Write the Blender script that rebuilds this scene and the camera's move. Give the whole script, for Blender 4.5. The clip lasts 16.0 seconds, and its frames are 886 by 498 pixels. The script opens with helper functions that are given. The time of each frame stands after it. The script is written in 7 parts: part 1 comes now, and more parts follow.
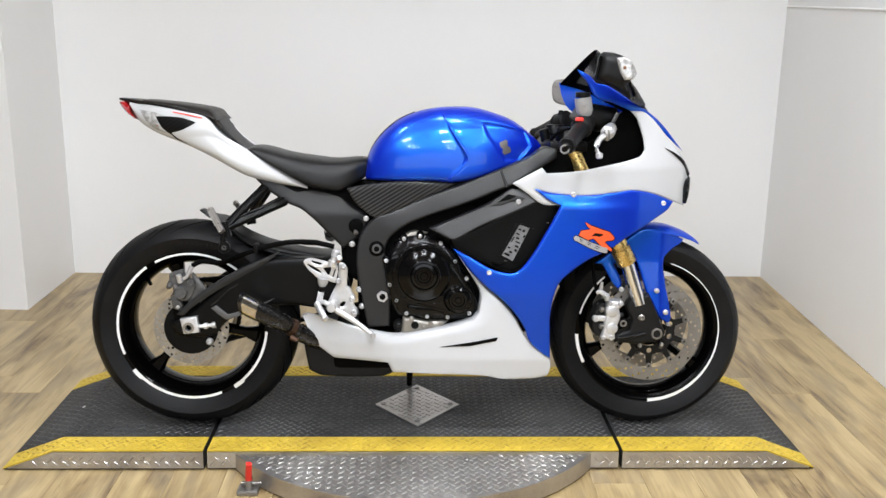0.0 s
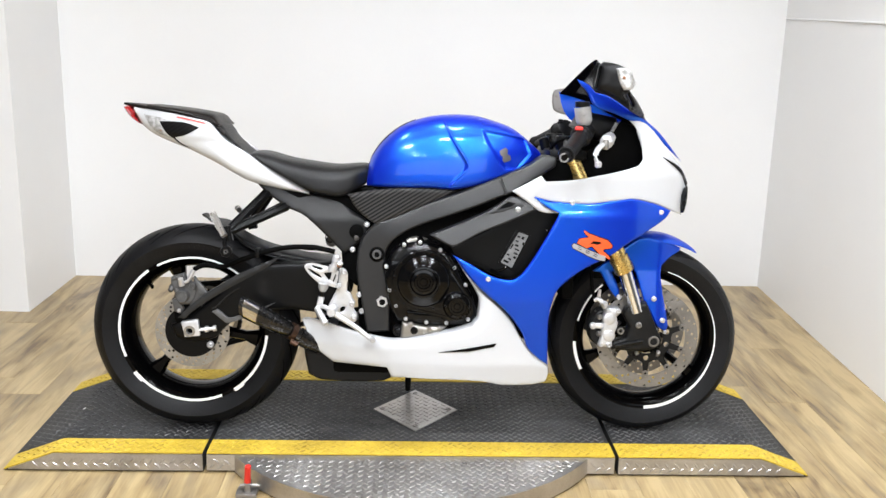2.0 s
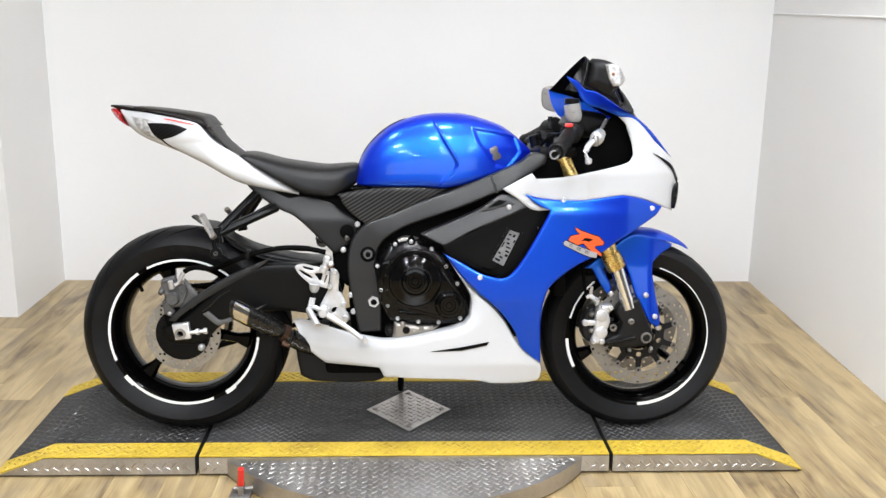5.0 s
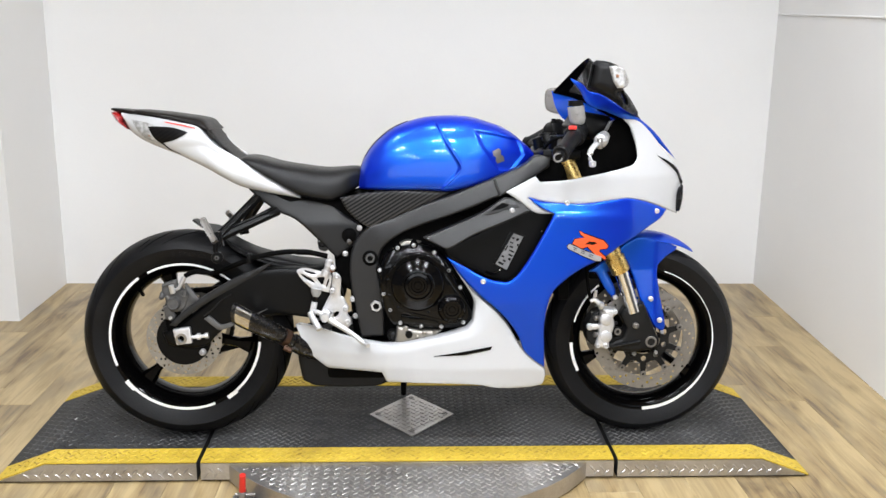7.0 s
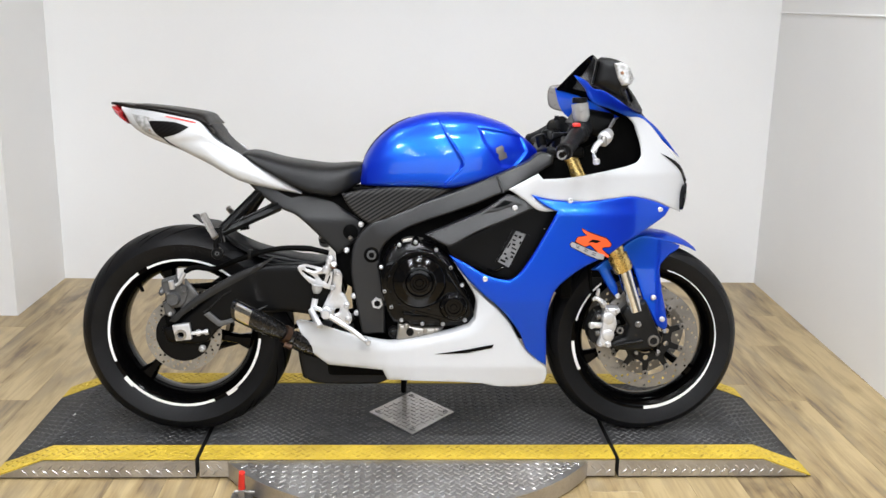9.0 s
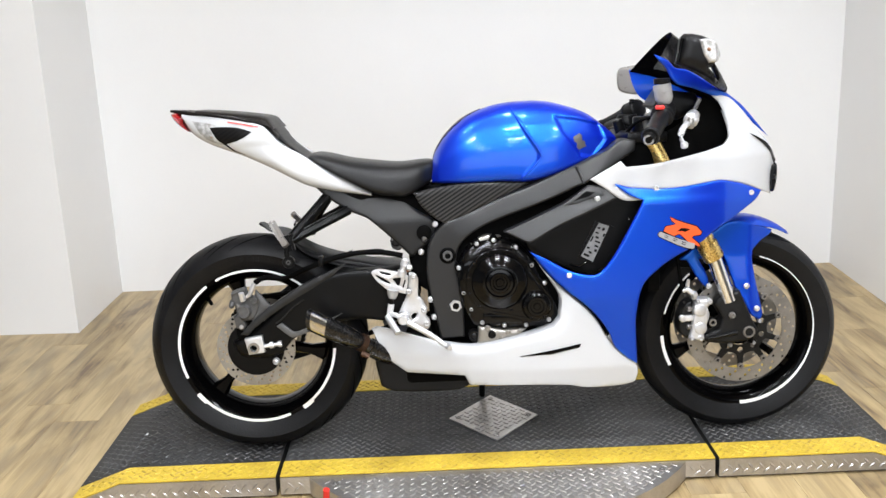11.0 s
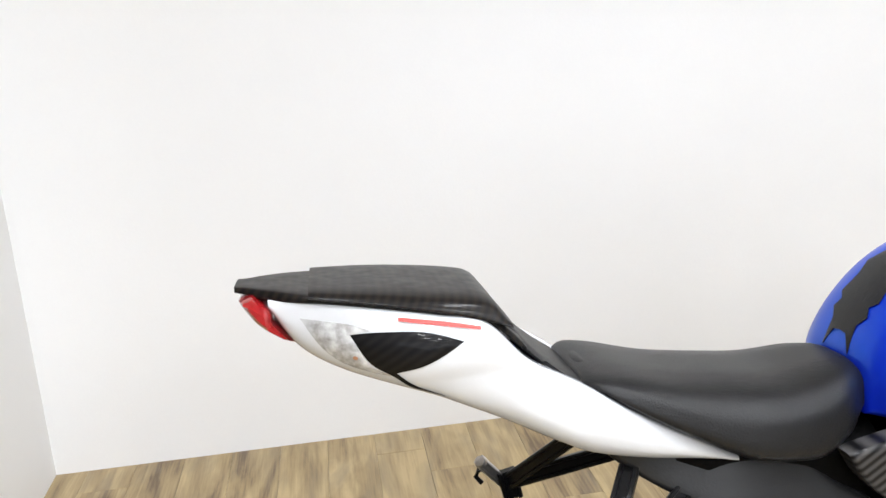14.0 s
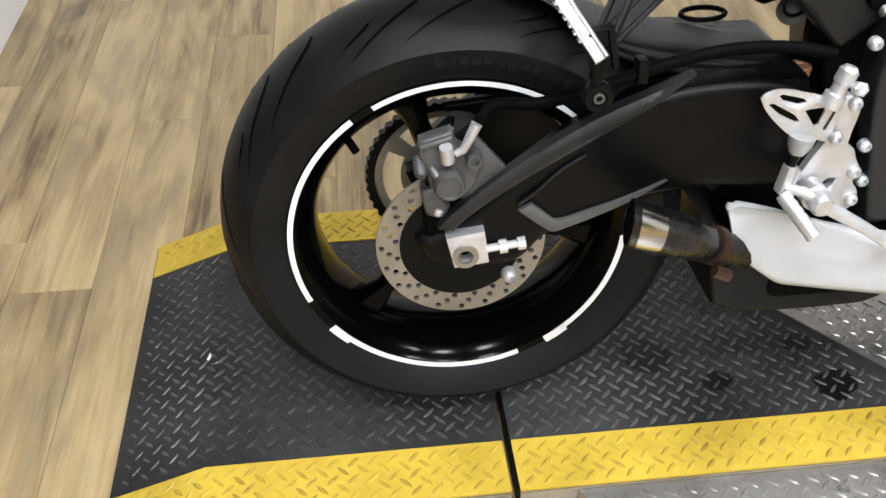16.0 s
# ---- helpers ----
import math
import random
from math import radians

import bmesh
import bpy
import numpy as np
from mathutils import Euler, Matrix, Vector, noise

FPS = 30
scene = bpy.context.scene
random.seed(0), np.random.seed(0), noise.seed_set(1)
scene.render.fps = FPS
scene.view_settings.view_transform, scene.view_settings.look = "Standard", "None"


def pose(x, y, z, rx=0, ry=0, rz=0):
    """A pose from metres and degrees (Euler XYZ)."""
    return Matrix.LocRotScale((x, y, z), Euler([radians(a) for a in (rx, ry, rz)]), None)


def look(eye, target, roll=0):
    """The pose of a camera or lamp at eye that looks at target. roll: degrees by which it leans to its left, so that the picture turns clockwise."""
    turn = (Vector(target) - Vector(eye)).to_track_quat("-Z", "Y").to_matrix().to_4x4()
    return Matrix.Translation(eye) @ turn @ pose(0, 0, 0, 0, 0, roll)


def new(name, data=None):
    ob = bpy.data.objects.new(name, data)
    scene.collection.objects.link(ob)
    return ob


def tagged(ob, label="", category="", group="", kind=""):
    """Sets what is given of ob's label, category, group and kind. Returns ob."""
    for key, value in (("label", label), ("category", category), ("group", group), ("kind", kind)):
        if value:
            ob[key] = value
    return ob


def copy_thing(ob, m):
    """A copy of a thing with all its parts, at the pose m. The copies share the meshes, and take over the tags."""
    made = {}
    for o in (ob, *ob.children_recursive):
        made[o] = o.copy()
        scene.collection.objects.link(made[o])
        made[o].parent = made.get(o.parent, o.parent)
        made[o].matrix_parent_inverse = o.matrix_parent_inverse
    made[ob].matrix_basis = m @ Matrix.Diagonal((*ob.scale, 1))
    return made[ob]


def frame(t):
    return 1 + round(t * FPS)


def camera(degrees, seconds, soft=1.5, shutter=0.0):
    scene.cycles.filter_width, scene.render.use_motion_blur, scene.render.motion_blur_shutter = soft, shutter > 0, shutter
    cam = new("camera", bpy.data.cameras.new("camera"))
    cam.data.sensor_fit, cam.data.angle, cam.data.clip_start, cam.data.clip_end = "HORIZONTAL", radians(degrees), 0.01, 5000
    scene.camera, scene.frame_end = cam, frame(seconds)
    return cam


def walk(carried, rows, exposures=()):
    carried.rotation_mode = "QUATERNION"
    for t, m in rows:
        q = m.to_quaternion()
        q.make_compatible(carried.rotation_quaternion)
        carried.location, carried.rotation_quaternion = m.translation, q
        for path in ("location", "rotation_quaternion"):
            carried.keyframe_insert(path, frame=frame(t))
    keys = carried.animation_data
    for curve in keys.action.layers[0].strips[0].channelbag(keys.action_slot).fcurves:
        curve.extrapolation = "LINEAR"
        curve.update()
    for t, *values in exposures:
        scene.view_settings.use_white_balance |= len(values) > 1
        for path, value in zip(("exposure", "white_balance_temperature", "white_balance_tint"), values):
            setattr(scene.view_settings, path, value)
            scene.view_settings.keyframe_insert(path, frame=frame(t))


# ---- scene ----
cam = camera(50.3, 16.0)
PATH = [
    (0, (-0.051, -2.781, 1.304), (0.019, -0.844, 0.811), 0.9),
    (0.5, (-0.043, -2.786, 1.301), (0.033, -0.848, 0.813), 1),
    (1, (-0.04, -2.794, 1.302), (0.035, -0.854, 0.823), 0.9),
    (1.5, (-0.056, -2.802, 1.307), (0.015, -0.859, 0.836), 1.4),
    (2, (-0.054, -2.807, 1.308), (0.018, -0.867, 0.83), 1.5),
    (2.5, (-0.057, -2.809, 1.304), (0.013, -0.868, 0.825), 1.6),
    (3, (-0.054, -2.811, 1.305), (0.016, -0.871, 0.825), 1.5),
    (3.5, (-0.06, -2.808, 1.304), (0.017, -0.869, 0.821), 1.3),
    (6, (-0.053, -2.783, 1.301), (0.042, -0.842, 0.826), 0.8),
    (6.5, (-0.055, -2.774, 1.298), (0.045, -0.835, 0.818), 1),
    (7, (-0.053, -2.775, 1.305), (0.032, -0.834, 0.829), 0.7),
    (7.5, (-0.051, -2.767, 1.303), (0.032, -0.827, 0.825), 0.6),
    (8, (-0.054, -2.762, 1.3), (0.031, -0.822, 0.821), 0.6),
    (10.5, (-0.094, -2.711, 1.304), (-0.001, -0.773, 0.817), 1.9),
    (10.8, (-0.123, -2.647, 1.295), (-0.098, -0.705, 0.816), -1.3),
    (11, (-0.172, -2.624, 1.288), (-0.162, -0.687, 0.791), -2.3),
    (11.2, (-0.185, -2.511, 1.278), (-0.178, -0.58, 0.757), -1.5),
    (11.5, (-0.243, -2.343, 1.252), (-0.342, -0.408, 0.756), -1.1),
    (11.8, (-0.308, -2.132, 1.278), (-0.509, -0.214, 0.749), -1.7),
    (12, (-0.389, -2.025, 1.289), (-0.509, -0.085, 0.819), -2.8),
    (12.2, (-0.447, -1.913, 1.291), (-0.426, 0.034, 0.836), -5.9),
    (12.5, (-0.525, -1.785, 1.302), (-0.494, 0.142, 0.767), -6.6),
    (12.8, (-0.562, -1.602, 1.28), (-0.639, 0.344, 0.823), -6.9),
    (13, (-0.577, -1.476, 1.291), (-0.706, 0.462, 0.812), -5.1),
    (13.2, (-0.615, -1.326, 1.291), (-0.792, 0.592, 0.754), -6.2),
    (13.5, (-0.703, -1.187, 1.301), (-0.748, 0.749, 0.802), -6),
    (13.8, (-0.766, -1.075, 1.319), (-0.639, 0.858, 0.824), -6.1),
    (14, (-0.778, -1.019, 1.324), (-0.557, 0.906, 0.827), -4.5),
    (14.2, (-0.787, -0.995, 1.306), (-0.572, 0.91, 0.737), -4.5),
    (14.5, (-0.795, -0.985, 1.273), (-0.609, 0.878, 0.569), -3.5),
    (15, (-0.808, -1.003, 1.22), (-0.617, 0.75, 0.277), -2.6),
    (15.5, (-0.814, -1.025, 1.185), (-0.652, 0.603, 0.034), -1.8),
    (16, (-0.812, -1.044, 1.157), (-0.661, 0.483, -0.126), -0.6),
]
walk(cam, [(t, look(eye, target, roll)) for t, eye, target, roll in PATH],
     [(0, -0.35), (0.5, -0.27), (1, -0.2), (2, -0.05), (3, -0.03), (3.5, -0.05), (6, -0.2), (7, -0.25), (8, -0.35), (10.5, -0.15), (11.5, -0.1), (12.5, -0.06), (13.5, -0.06), (14.5, 0.0), (15, -0.1), (16, -0.2)])

# ---- world, lamps ----
world = bpy.data.worlds.new("world")
world.use_nodes = True
scene.world = world
world.node_tree.nodes["Background"].inputs["Color"].default_value = (0.9, 0.95, 1.0, 1)
world.node_tree.nodes["Background"].inputs["Strength"].default_value = 0.1
# second figure: watts of an added fill light out of view
LAMP_WATTS, FILL_WATTS = 20.5, 130.0
CEILING_Z = 2.75
# rows of ceiling panels: place x, y and share of the watts
LAMP_PLACES = [(x, y, k) for x in (-1.1, 0.0, 1.0) for y, k in ((-4.9, 0.8), (-3.7, 1.1), (-2.5, 1.35), (-1.3, 1.35), (-0.1, 0.6))]


# ---- materials ----
def material(name, colour, rough=0.5, metal=0.0, vary=0.15, scale=8.0, bump=0.0, bump_scale=60.0,
             coat=0.0, stretch=(1, 1, 1), rough_vary=0.1, second=None, spec=0.5):
    """A surface with noise at two scales in its colour, roughness and relief."""
    m = bpy.data.materials.new(name)
    m.use_nodes = True
    nt = m.node_tree
    n, l = nt.nodes, nt.links
    b = n["Principled BSDF"]
    co = n.new("ShaderNodeTexCoord")
    mp = n.new("ShaderNodeMapping")
    mp.inputs["Scale"].default_value = stretch
    l.new(co.outputs["Object"], mp.inputs["Vector"])
    big = n.new("ShaderNodeTexNoise")
    big.inputs["Scale"].default_value = scale
    big.inputs["Detail"].default_value = 6
    fine = n.new("ShaderNodeTexNoise")
    fine.inputs["Scale"].default_value = bump_scale
    fine.inputs["Detail"].default_value = 8
    l.new(mp.outputs[0], big.inputs["Vector"])
    l.new(mp.outputs[0], fine.inputs["Vector"])
    ramp = n.new("ShaderNodeValToRGB")
    lo = tuple(c * (1 - vary) for c in colour) if second is None else second
    hi = tuple(min(1, c * (1 + vary * 0.5)) for c in colour) if second is None else colour
    ramp.color_ramp.elements[0].color = (*lo, 1)
    ramp.color_ramp.elements[1].color = (*hi, 1)
    ramp.color_ramp.elements[0].position, ramp.color_ramp.elements[1].position = 0.35, 0.65
    mix = n.new("ShaderNodeMath")
    mix.operation = "MULTIPLY_ADD"
    mix.inputs[1].default_value = 0.25
    l.new(fine.outputs[0], mix.inputs[0])
    sub = n.new("ShaderNodeMath")
    sub.operation = "MULTIPLY"
    sub.inputs[1].default_value = 0.75
    l.new(big.outputs[0], sub.inputs[0])
    l.new(sub.outputs[0], mix.inputs[2])
    l.new(mix.outputs[0], ramp.inputs[0])
    l.new(ramp.outputs[0], b.inputs["Base Color"])
    mr = n.new("ShaderNodeMapRange")
    mr.inputs["To Min"].default_value = max(0.02, rough - rough_vary)
    mr.inputs["To Max"].default_value = min(1, rough + rough_vary)
    l.new(fine.outputs[0], mr.inputs[0])
    l.new(mr.outputs[0], b.inputs["Roughness"])
    b.inputs["Metallic"].default_value = metal
    b.inputs["Coat Weight"].default_value = coat
    b.inputs["Coat Roughness"].default_value = 0.04
    b.inputs["Specular IOR Level"].default_value = spec
    if bump:
        bp = n.new("ShaderNodeBump")
        bp.inputs["Strength"].default_value = bump
        bp.inputs["Distance"].default_value = 0.002
        l.new(fine.outputs[0], bp.inputs["Height"])
        l.new(bp.outputs[0], b.inputs["Normal"])
    return m


def carbon_material(name, angle, scale, coat=0.12, light=(0.0085, 0.0080, 0.0078)):
    """Diagonal ribbed weave under a clear coat."""
    m = material(name, (0.02, 0.02, 0.022), 0.36, coat=coat, spec=0.10)
    nt = m.node_tree
    n, l = nt.nodes, nt.links
    co, mp, wave = n.new("ShaderNodeTexCoord"), n.new("ShaderNodeMapping"), n.new("ShaderNodeTexWave")
    mp.inputs["Rotation"].default_value = (0, radians(angle), 0)
    wave.inputs["Scale"].default_value = scale
    wave.inputs["Distortion"].default_value = 0.4
    ramp = n.new("ShaderNodeValToRGB")
    ramp.color_ramp.elements[0].color = (0.004, 0.004, 0.0045, 1)
    ramp.color_ramp.elements[1].color = (*light, 1)
    l.new(co.outputs["Object"], mp.inputs["Vector"])
    l.new(mp.outputs[0], wave.inputs["Vector"])
    l.new(wave.outputs["Fac"], ramp.inputs[0])
    l.new(ramp.outputs[0], n["Principled BSDF"].inputs["Base Color"])
    return m


def wood_material():
    """Pale oak vinyl: grain along the plank, tone by plank and by strip."""
    m = bpy.data.materials.new("oak_vinyl")
    m.use_nodes = True
    nt = m.node_tree
    n, l = nt.nodes, nt.links
    b = n["Principled BSDF"]
    co, info = n.new("ShaderNodeTexCoord"), n.new("ShaderNodeObjectInfo")
    off = n.new("ShaderNodeVectorMath")
    off.operation = "MULTIPLY_ADD"
    off.inputs[1].default_value = (17.0, 31.0, 5.0)
    l.new(info.outputs["Random"], off.inputs[0])
    l.new(co.outputs["Object"], off.inputs[2])
    def noise_tex(scale, stretch, detail, dist=0.0):
        mp, t = n.new("ShaderNodeMapping"), n.new("ShaderNodeTexNoise")
        mp.inputs["Scale"].default_value = stretch
        t.inputs["Scale"].default_value, t.inputs["Detail"].default_value, t.inputs["Distortion"].default_value = scale, detail, dist
        l.new(off.outputs[0], mp.inputs["Vector"])
        l.new(mp.outputs[0], t.inputs["Vector"])
        return t.outputs[0]
    strip = noise_tex(1.0, (26, 1.8, 1), 6, 0.8)
    blotch = noise_tex(1.0, (8.5, 1.7, 1), 6, 1.6)
    worn = noise_tex(1.0, (10, 2.4, 1), 5, 1.0)
    grain = noise_tex(1.0, (160, 6, 1), 6, 0.3)
    ramp = n.new("ShaderNodeValToRGB")
    e = ramp.color_ramp.elements
    e[0].position, e[0].color = 0.36, (0.130, 0.083, 0.040, 1)
    e[1].position, e[1].color = 0.59, (0.478, 0.362, 0.186, 1)
    mid = ramp.color_ramp.elements.new(0.45)
    mid.color = (0.315, 0.226, 0.108, 1)
    add = n.new("ShaderNodeMath")
    add.operation = "MULTIPLY_ADD"
    add.inputs[1].default_value = 0.20
    l.new(grain, add.inputs[0])
    half = n.new("ShaderNodeMath")
    half.operation = "MULTIPLY_ADD"
    half.inputs[1].default_value = 0.27
    l.new(strip, half.inputs[0])
    third = n.new("ShaderNodeMath")
    third.operation = "MULTIPLY"
    third.inputs[1].default_value = 0.53
    l.new(blotch, third.inputs[0])
    l.new(third.outputs[0], half.inputs[2])
    l.new(half.outputs[0], add.inputs[2])
    tone = n.new("ShaderNodeMapRange")
    tone.inputs["To Min"].default_value, tone.inputs["To Max"].default_value = -0.045, 0.045
    l.new(info.outputs["Random"], tone.inputs[0])
    fin = n.new("ShaderNodeMath")
    l.new(add.outputs[0], fin.inputs[0])
    l.new(tone.outputs[0], fin.inputs[1])
    l.new(fin.outputs[0], ramp.inputs[0])
    grey, share = n.new("ShaderNodeMix"), n.new("ShaderNodeMapRange")
    grey.data_type = "RGBA"
    share.inputs["From Min"].default_value, share.inputs["From Max"].default_value = 0.50, 0.66
    share.inputs["To Max"].default_value = 0.48
    l.new(worn, share.inputs[0])
    l.new(share.outputs[0], grey.inputs["Factor"])
    l.new(ramp.outputs[0], grey.inputs["A"])
    grey.inputs["B"].default_value = (0.205, 0.163, 0.105, 1)
    l.new(grey.outputs["Result"], b.inputs["Base Color"])
    b.inputs["Roughness"].default_value = 0.34
    bp = n.new("ShaderNodeBump")
    bp.inputs["Strength"].default_value, bp.inputs["Distance"].default_value = 0.15, 0.001
    l.new(grain, bp.inputs["Height"])
    l.new(bp.outputs[0], b.inputs["Normal"])
    return m


M_WALL = material("white_wall_paint", (0.82, 0.82, 0.815), 0.6, vary=0.02, scale=1.5, bump=0.12, bump_scale=120)
# unseen ceiling: tan chosen so wall tops get dimmer, warmer bounce
M_CEIL = material("unseen_ceiling_tan", (0.44, 0.39, 0.35), 0.8, vary=0.06, scale=2, bump=0.2, bump_scale=90)
M_WOOD = wood_material()
M_DECK = material("black_tread_plate", (0.052, 0.052, 0.053), 0.5, 0.0, 0.3, 4, 0.4, 90, second=(0.014, 0.014, 0.0145), spec=0.2)
M_LUG = material("worn_black_lugs", (0.150, 0.148, 0.146), 0.38, 0.3, 0.3, 5, 0.3, 90, second=(0.034, 0.034, 0.035), spec=0.35)
M_YELLOW = material("yellow_edge_paint", (0.64, 0.455, 0.05), 0.55, 0, 0.2, 9, 0.3, 120, second=(0.47, 0.325, 0.035), spec=0.3)
M_SCUFF = material("scuffed_yellow_lugs", (0.62, 0.44, 0.05), 0.5, 0, 0.2, 16, 0.3, 120, second=(0.30, 0.20, 0.03), spec=0.35)
M_ALU = material("bare_aluminium_tread_plate", (0.58, 0.565, 0.55), 0.34, 0.85, 0.2, 7, 0.3, 140, second=(0.36, 0.34, 0.32))
M_BLUE = material("metallic_blue_paint", (0.0015, 0.009, 0.42), 0.45, 0.25, 0.06, 3, 0, 400, coat=0.3, rough_vary=0.03, spec=0.2)
def flake_layer(m, colour, rough, share):
    """A brighter metallic flake layer mixed evenly into a paint."""
    nt = m.node_tree
    n, l = nt.nodes, nt.links
    f, mix = n.new("ShaderNodeBsdfPrincipled"), n.new("ShaderNodeMixShader")
    f.inputs["Base Color"].default_value, f.inputs["Metallic"].default_value = (*colour, 1), 1.0
    f.inputs["Roughness"].default_value = rough
    f.inputs["Coat Weight"].default_value, f.inputs["Coat Roughness"].default_value = 0.5, 0.03
    mix.inputs[0].default_value = share
    out = n["Material Output"]
    l.new(n["Principled BSDF"].outputs[0], mix.inputs[1])
    l.new(f.outputs[0], mix.inputs[2])
    l.new(mix.outputs[0], out.inputs["Surface"])
flake_layer(M_BLUE, (0.0, 0.36, 1.0), 0.33, 0.19)
M_WHITE = material("pearl_white_paint", (0.55, 0.56, 0.575), 0.25, 0, 0.03, 3, 0, 300, coat=0.6, rough_vary=0.03, spec=0.4)
M_PLASTIC = material("matt_black_plastic", (0.0048, 0.0048, 0.0052), 0.40, 0, 0.25, 12, 0.2, 300, spec=0.20)
M_PANEL = material("satin_black_panel", (0.0105, 0.0105, 0.011), 0.36, 0, 0.2, 12, 0.15, 300, spec=0.34)
M_BLACK = material("satin_black_metal", (0.0032, 0.0032, 0.0034), 0.34, 0.0, 0.2, 10, 0.1, 200, spec=0.13)
M_GLOSS = material("gloss_black_wheel_enamel", (0.0010, 0.0010, 0.0011), 0.13, 0, 0.2, 8, 0, 200, rough_vary=0.03, spec=0.09)
M_ENGINE = material("black_engine_enamel", (0.0018, 0.0018, 0.0020), 0.10, 0, 0.2, 8, 0.06, 160, rough_vary=0.04, spec=0.24)
# near-black with the shade of inner parts and recesses put into colour
M_DARK = material("shaded_black", (0.002, 0.002, 0.002), 0.6, 0, 0.3, 12, 0.3, 120, spec=0.04)
M_FRAME = material("dark_grey_anodised_frame", (0.020, 0.020, 0.0208), 0.31, 0.1, 0.12, 6, 0.08, 350, spec=0.38)
M_RUBBER = material("tyre_rubber", (0.0075, 0.0075, 0.0083), 0.44, 0, 0.3, 10, 0.3, 160, rough_vary=0.08, spec=0.16)
# grooves are not cut; this black stands for the shade in them
M_GROOVE = material("groove_shade_black", (0.0015, 0.0015, 0.0015), 0.9, 0, 0.2, 10, spec=0.05)
M_MARK = material("raised_tyre_marking", (0.013, 0.013, 0.014), 0.5, 0, 0.3, 20, 0.2, 160, spec=0.12)
M_SEAT = material("black_seat_vinyl", (0.0065, 0.0065, 0.0070), 0.36, 0, 0.15, 14, 0.4, 420, spec=0.28)
M_SILVER = material("satin_silver_alloy", (0.64, 0.64, 0.65), 0.36, 0.6, 0.16, 30, 0.15, 220, rough_vary=0.07)
M_STEEL = material("steel_disc", (0.27, 0.258, 0.245), 0.34, 0.75, 0.2, 16, 0.1, 260)
M_BRONZE = material("aged_steel_disc", (0.34, 0.322, 0.292), 0.38, 0.8, 0.2, 16, 0.1, 260)
M_CHROME = material("chrome", (0.78, 0.78, 0.78), 0.08, 1.0, 0.08, 6, 0, 200, rough_vary=0.03)
M_GOLD = material("gold_anodised_fork", (0.72, 0.52, 0.19), 0.28, 0.9, 0.12, 8, 0, 200)
M_STRIPE = material("white_rim_tape", (0.86, 0.86, 0.86), 0.4, 0, 0.05, 20)
M_RED = material("red_lens", (0.27, 0.008, 0.010), 0.12, 0, 0.25, 40, 0.2, 220, coat=0.8)
M_REDPAINT = material("red_paint", (0.70, 0.03, 0.02), 0.4, 0, 0.1, 10)
M_ORANGE = material("orange_red_decal", (0.85, 0.10, 0.02), 0.35, 0, 0.06, 20, coat=0.5)
M_LABEL = material("greyed_label", (0.20, 0.20, 0.205), 0.5, 0, 0.2, 40)
M_DECAL = material("silver_decal", (0.36, 0.36, 0.375), 0.35, 0.2, 0.1, 20)
M_LENS = material("clear_lens", (0.60, 0.60, 0.60), 0.12, 0.2, 0.25, 60, 0.3, 120, coat=0.5, second=(0.27, 0.265, 0.255))
M_AMBER = material("amber_bulb", (0.26, 0.12, 0.06), 0.35)
M_SCREEN = material("dark_tinted_screen", (0.004, 0.004, 0.005), 0.22, 0, 0.1, 8, 0, 100, coat=0.1, rough_vary=0.03, spec=0.25)
M_SMOKE = material("grey_mirror_shell", (0.20, 0.185, 0.17), 0.3, 0, 0.1, 8)
M_COPPER = material("heat_tinted_clamp", (0.085, 0.048, 0.032), 0.45, 0.8, 0.3, 30)
M_TITAN = material("burnt_exhaust_steel", (0.050, 0.049, 0.049), 0.26, 0.9, 0.3, 14, 0.05, 120)
M_BAND = material("polished_exhaust_band", (0.62, 0.59, 0.53), 0.16, 1.0, 0.15, 20)
M_RESERV = material("translucent_reservoir", (0.36, 0.36, 0.355), 0.3, 0, 0.25, 25, coat=0.3)
M_CARBON = carbon_material("carbon_weave_panel", -35, 34, 0.05, (0.015, 0.0120, 0.0095))
M_CARBON_RIB = carbon_material("ribbed_carbon_panel", -58, 33, 0.1)
M_RIBBED = carbon_material("ribbed_satin_panel", -58, 33, 0.2, (0.048, 0.046, 0.045))
M_CASTEDGE = material("grey_cast_edge", (0.10, 0.10, 0.10), 0.45, 0.3)
# lighter than the arm: puts light caught by its upper chamfer into colour
M_ARMTOP = material("arm_edge_highlight_grey", (0.020, 0.020, 0.0205), 0.4, 0.2, spec=0.35)
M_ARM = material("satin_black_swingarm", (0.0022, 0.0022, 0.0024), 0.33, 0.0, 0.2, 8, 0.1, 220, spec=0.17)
M_CAST = material("grey_brake_casting", (0.105, 0.104, 0.104), 0.46, 0.4, 0.3, 30, 0.3, 150, spec=0.35)
M_FORK = material("dark_fork_casting", (0.007, 0.007, 0.0073), 0.42, 0.1, 0.3, 30, 0.3, 150, spec=0.25)
# unseen walls: this dark grey is set to deepen reflections and blacks
M_PLAINWALL = material("unseen_wall_dark", (0.13, 0.13, 0.13), 0.7, vary=0.06, scale=1.5)
M_LAMP = bpy.data.materials.new("lamp_diffuser")
M_LAMP.use_nodes = True
_b = M_LAMP.node_tree.nodes["Principled BSDF"]
_b.inputs["Base Color"].default_value = (0.9, 0.9, 0.9, 1)
_b.inputs["Emission Color"].default_value = (0.90, 0.96, 1.04, 1)
_b.inputs["Emission Strength"].default_value = 22.0


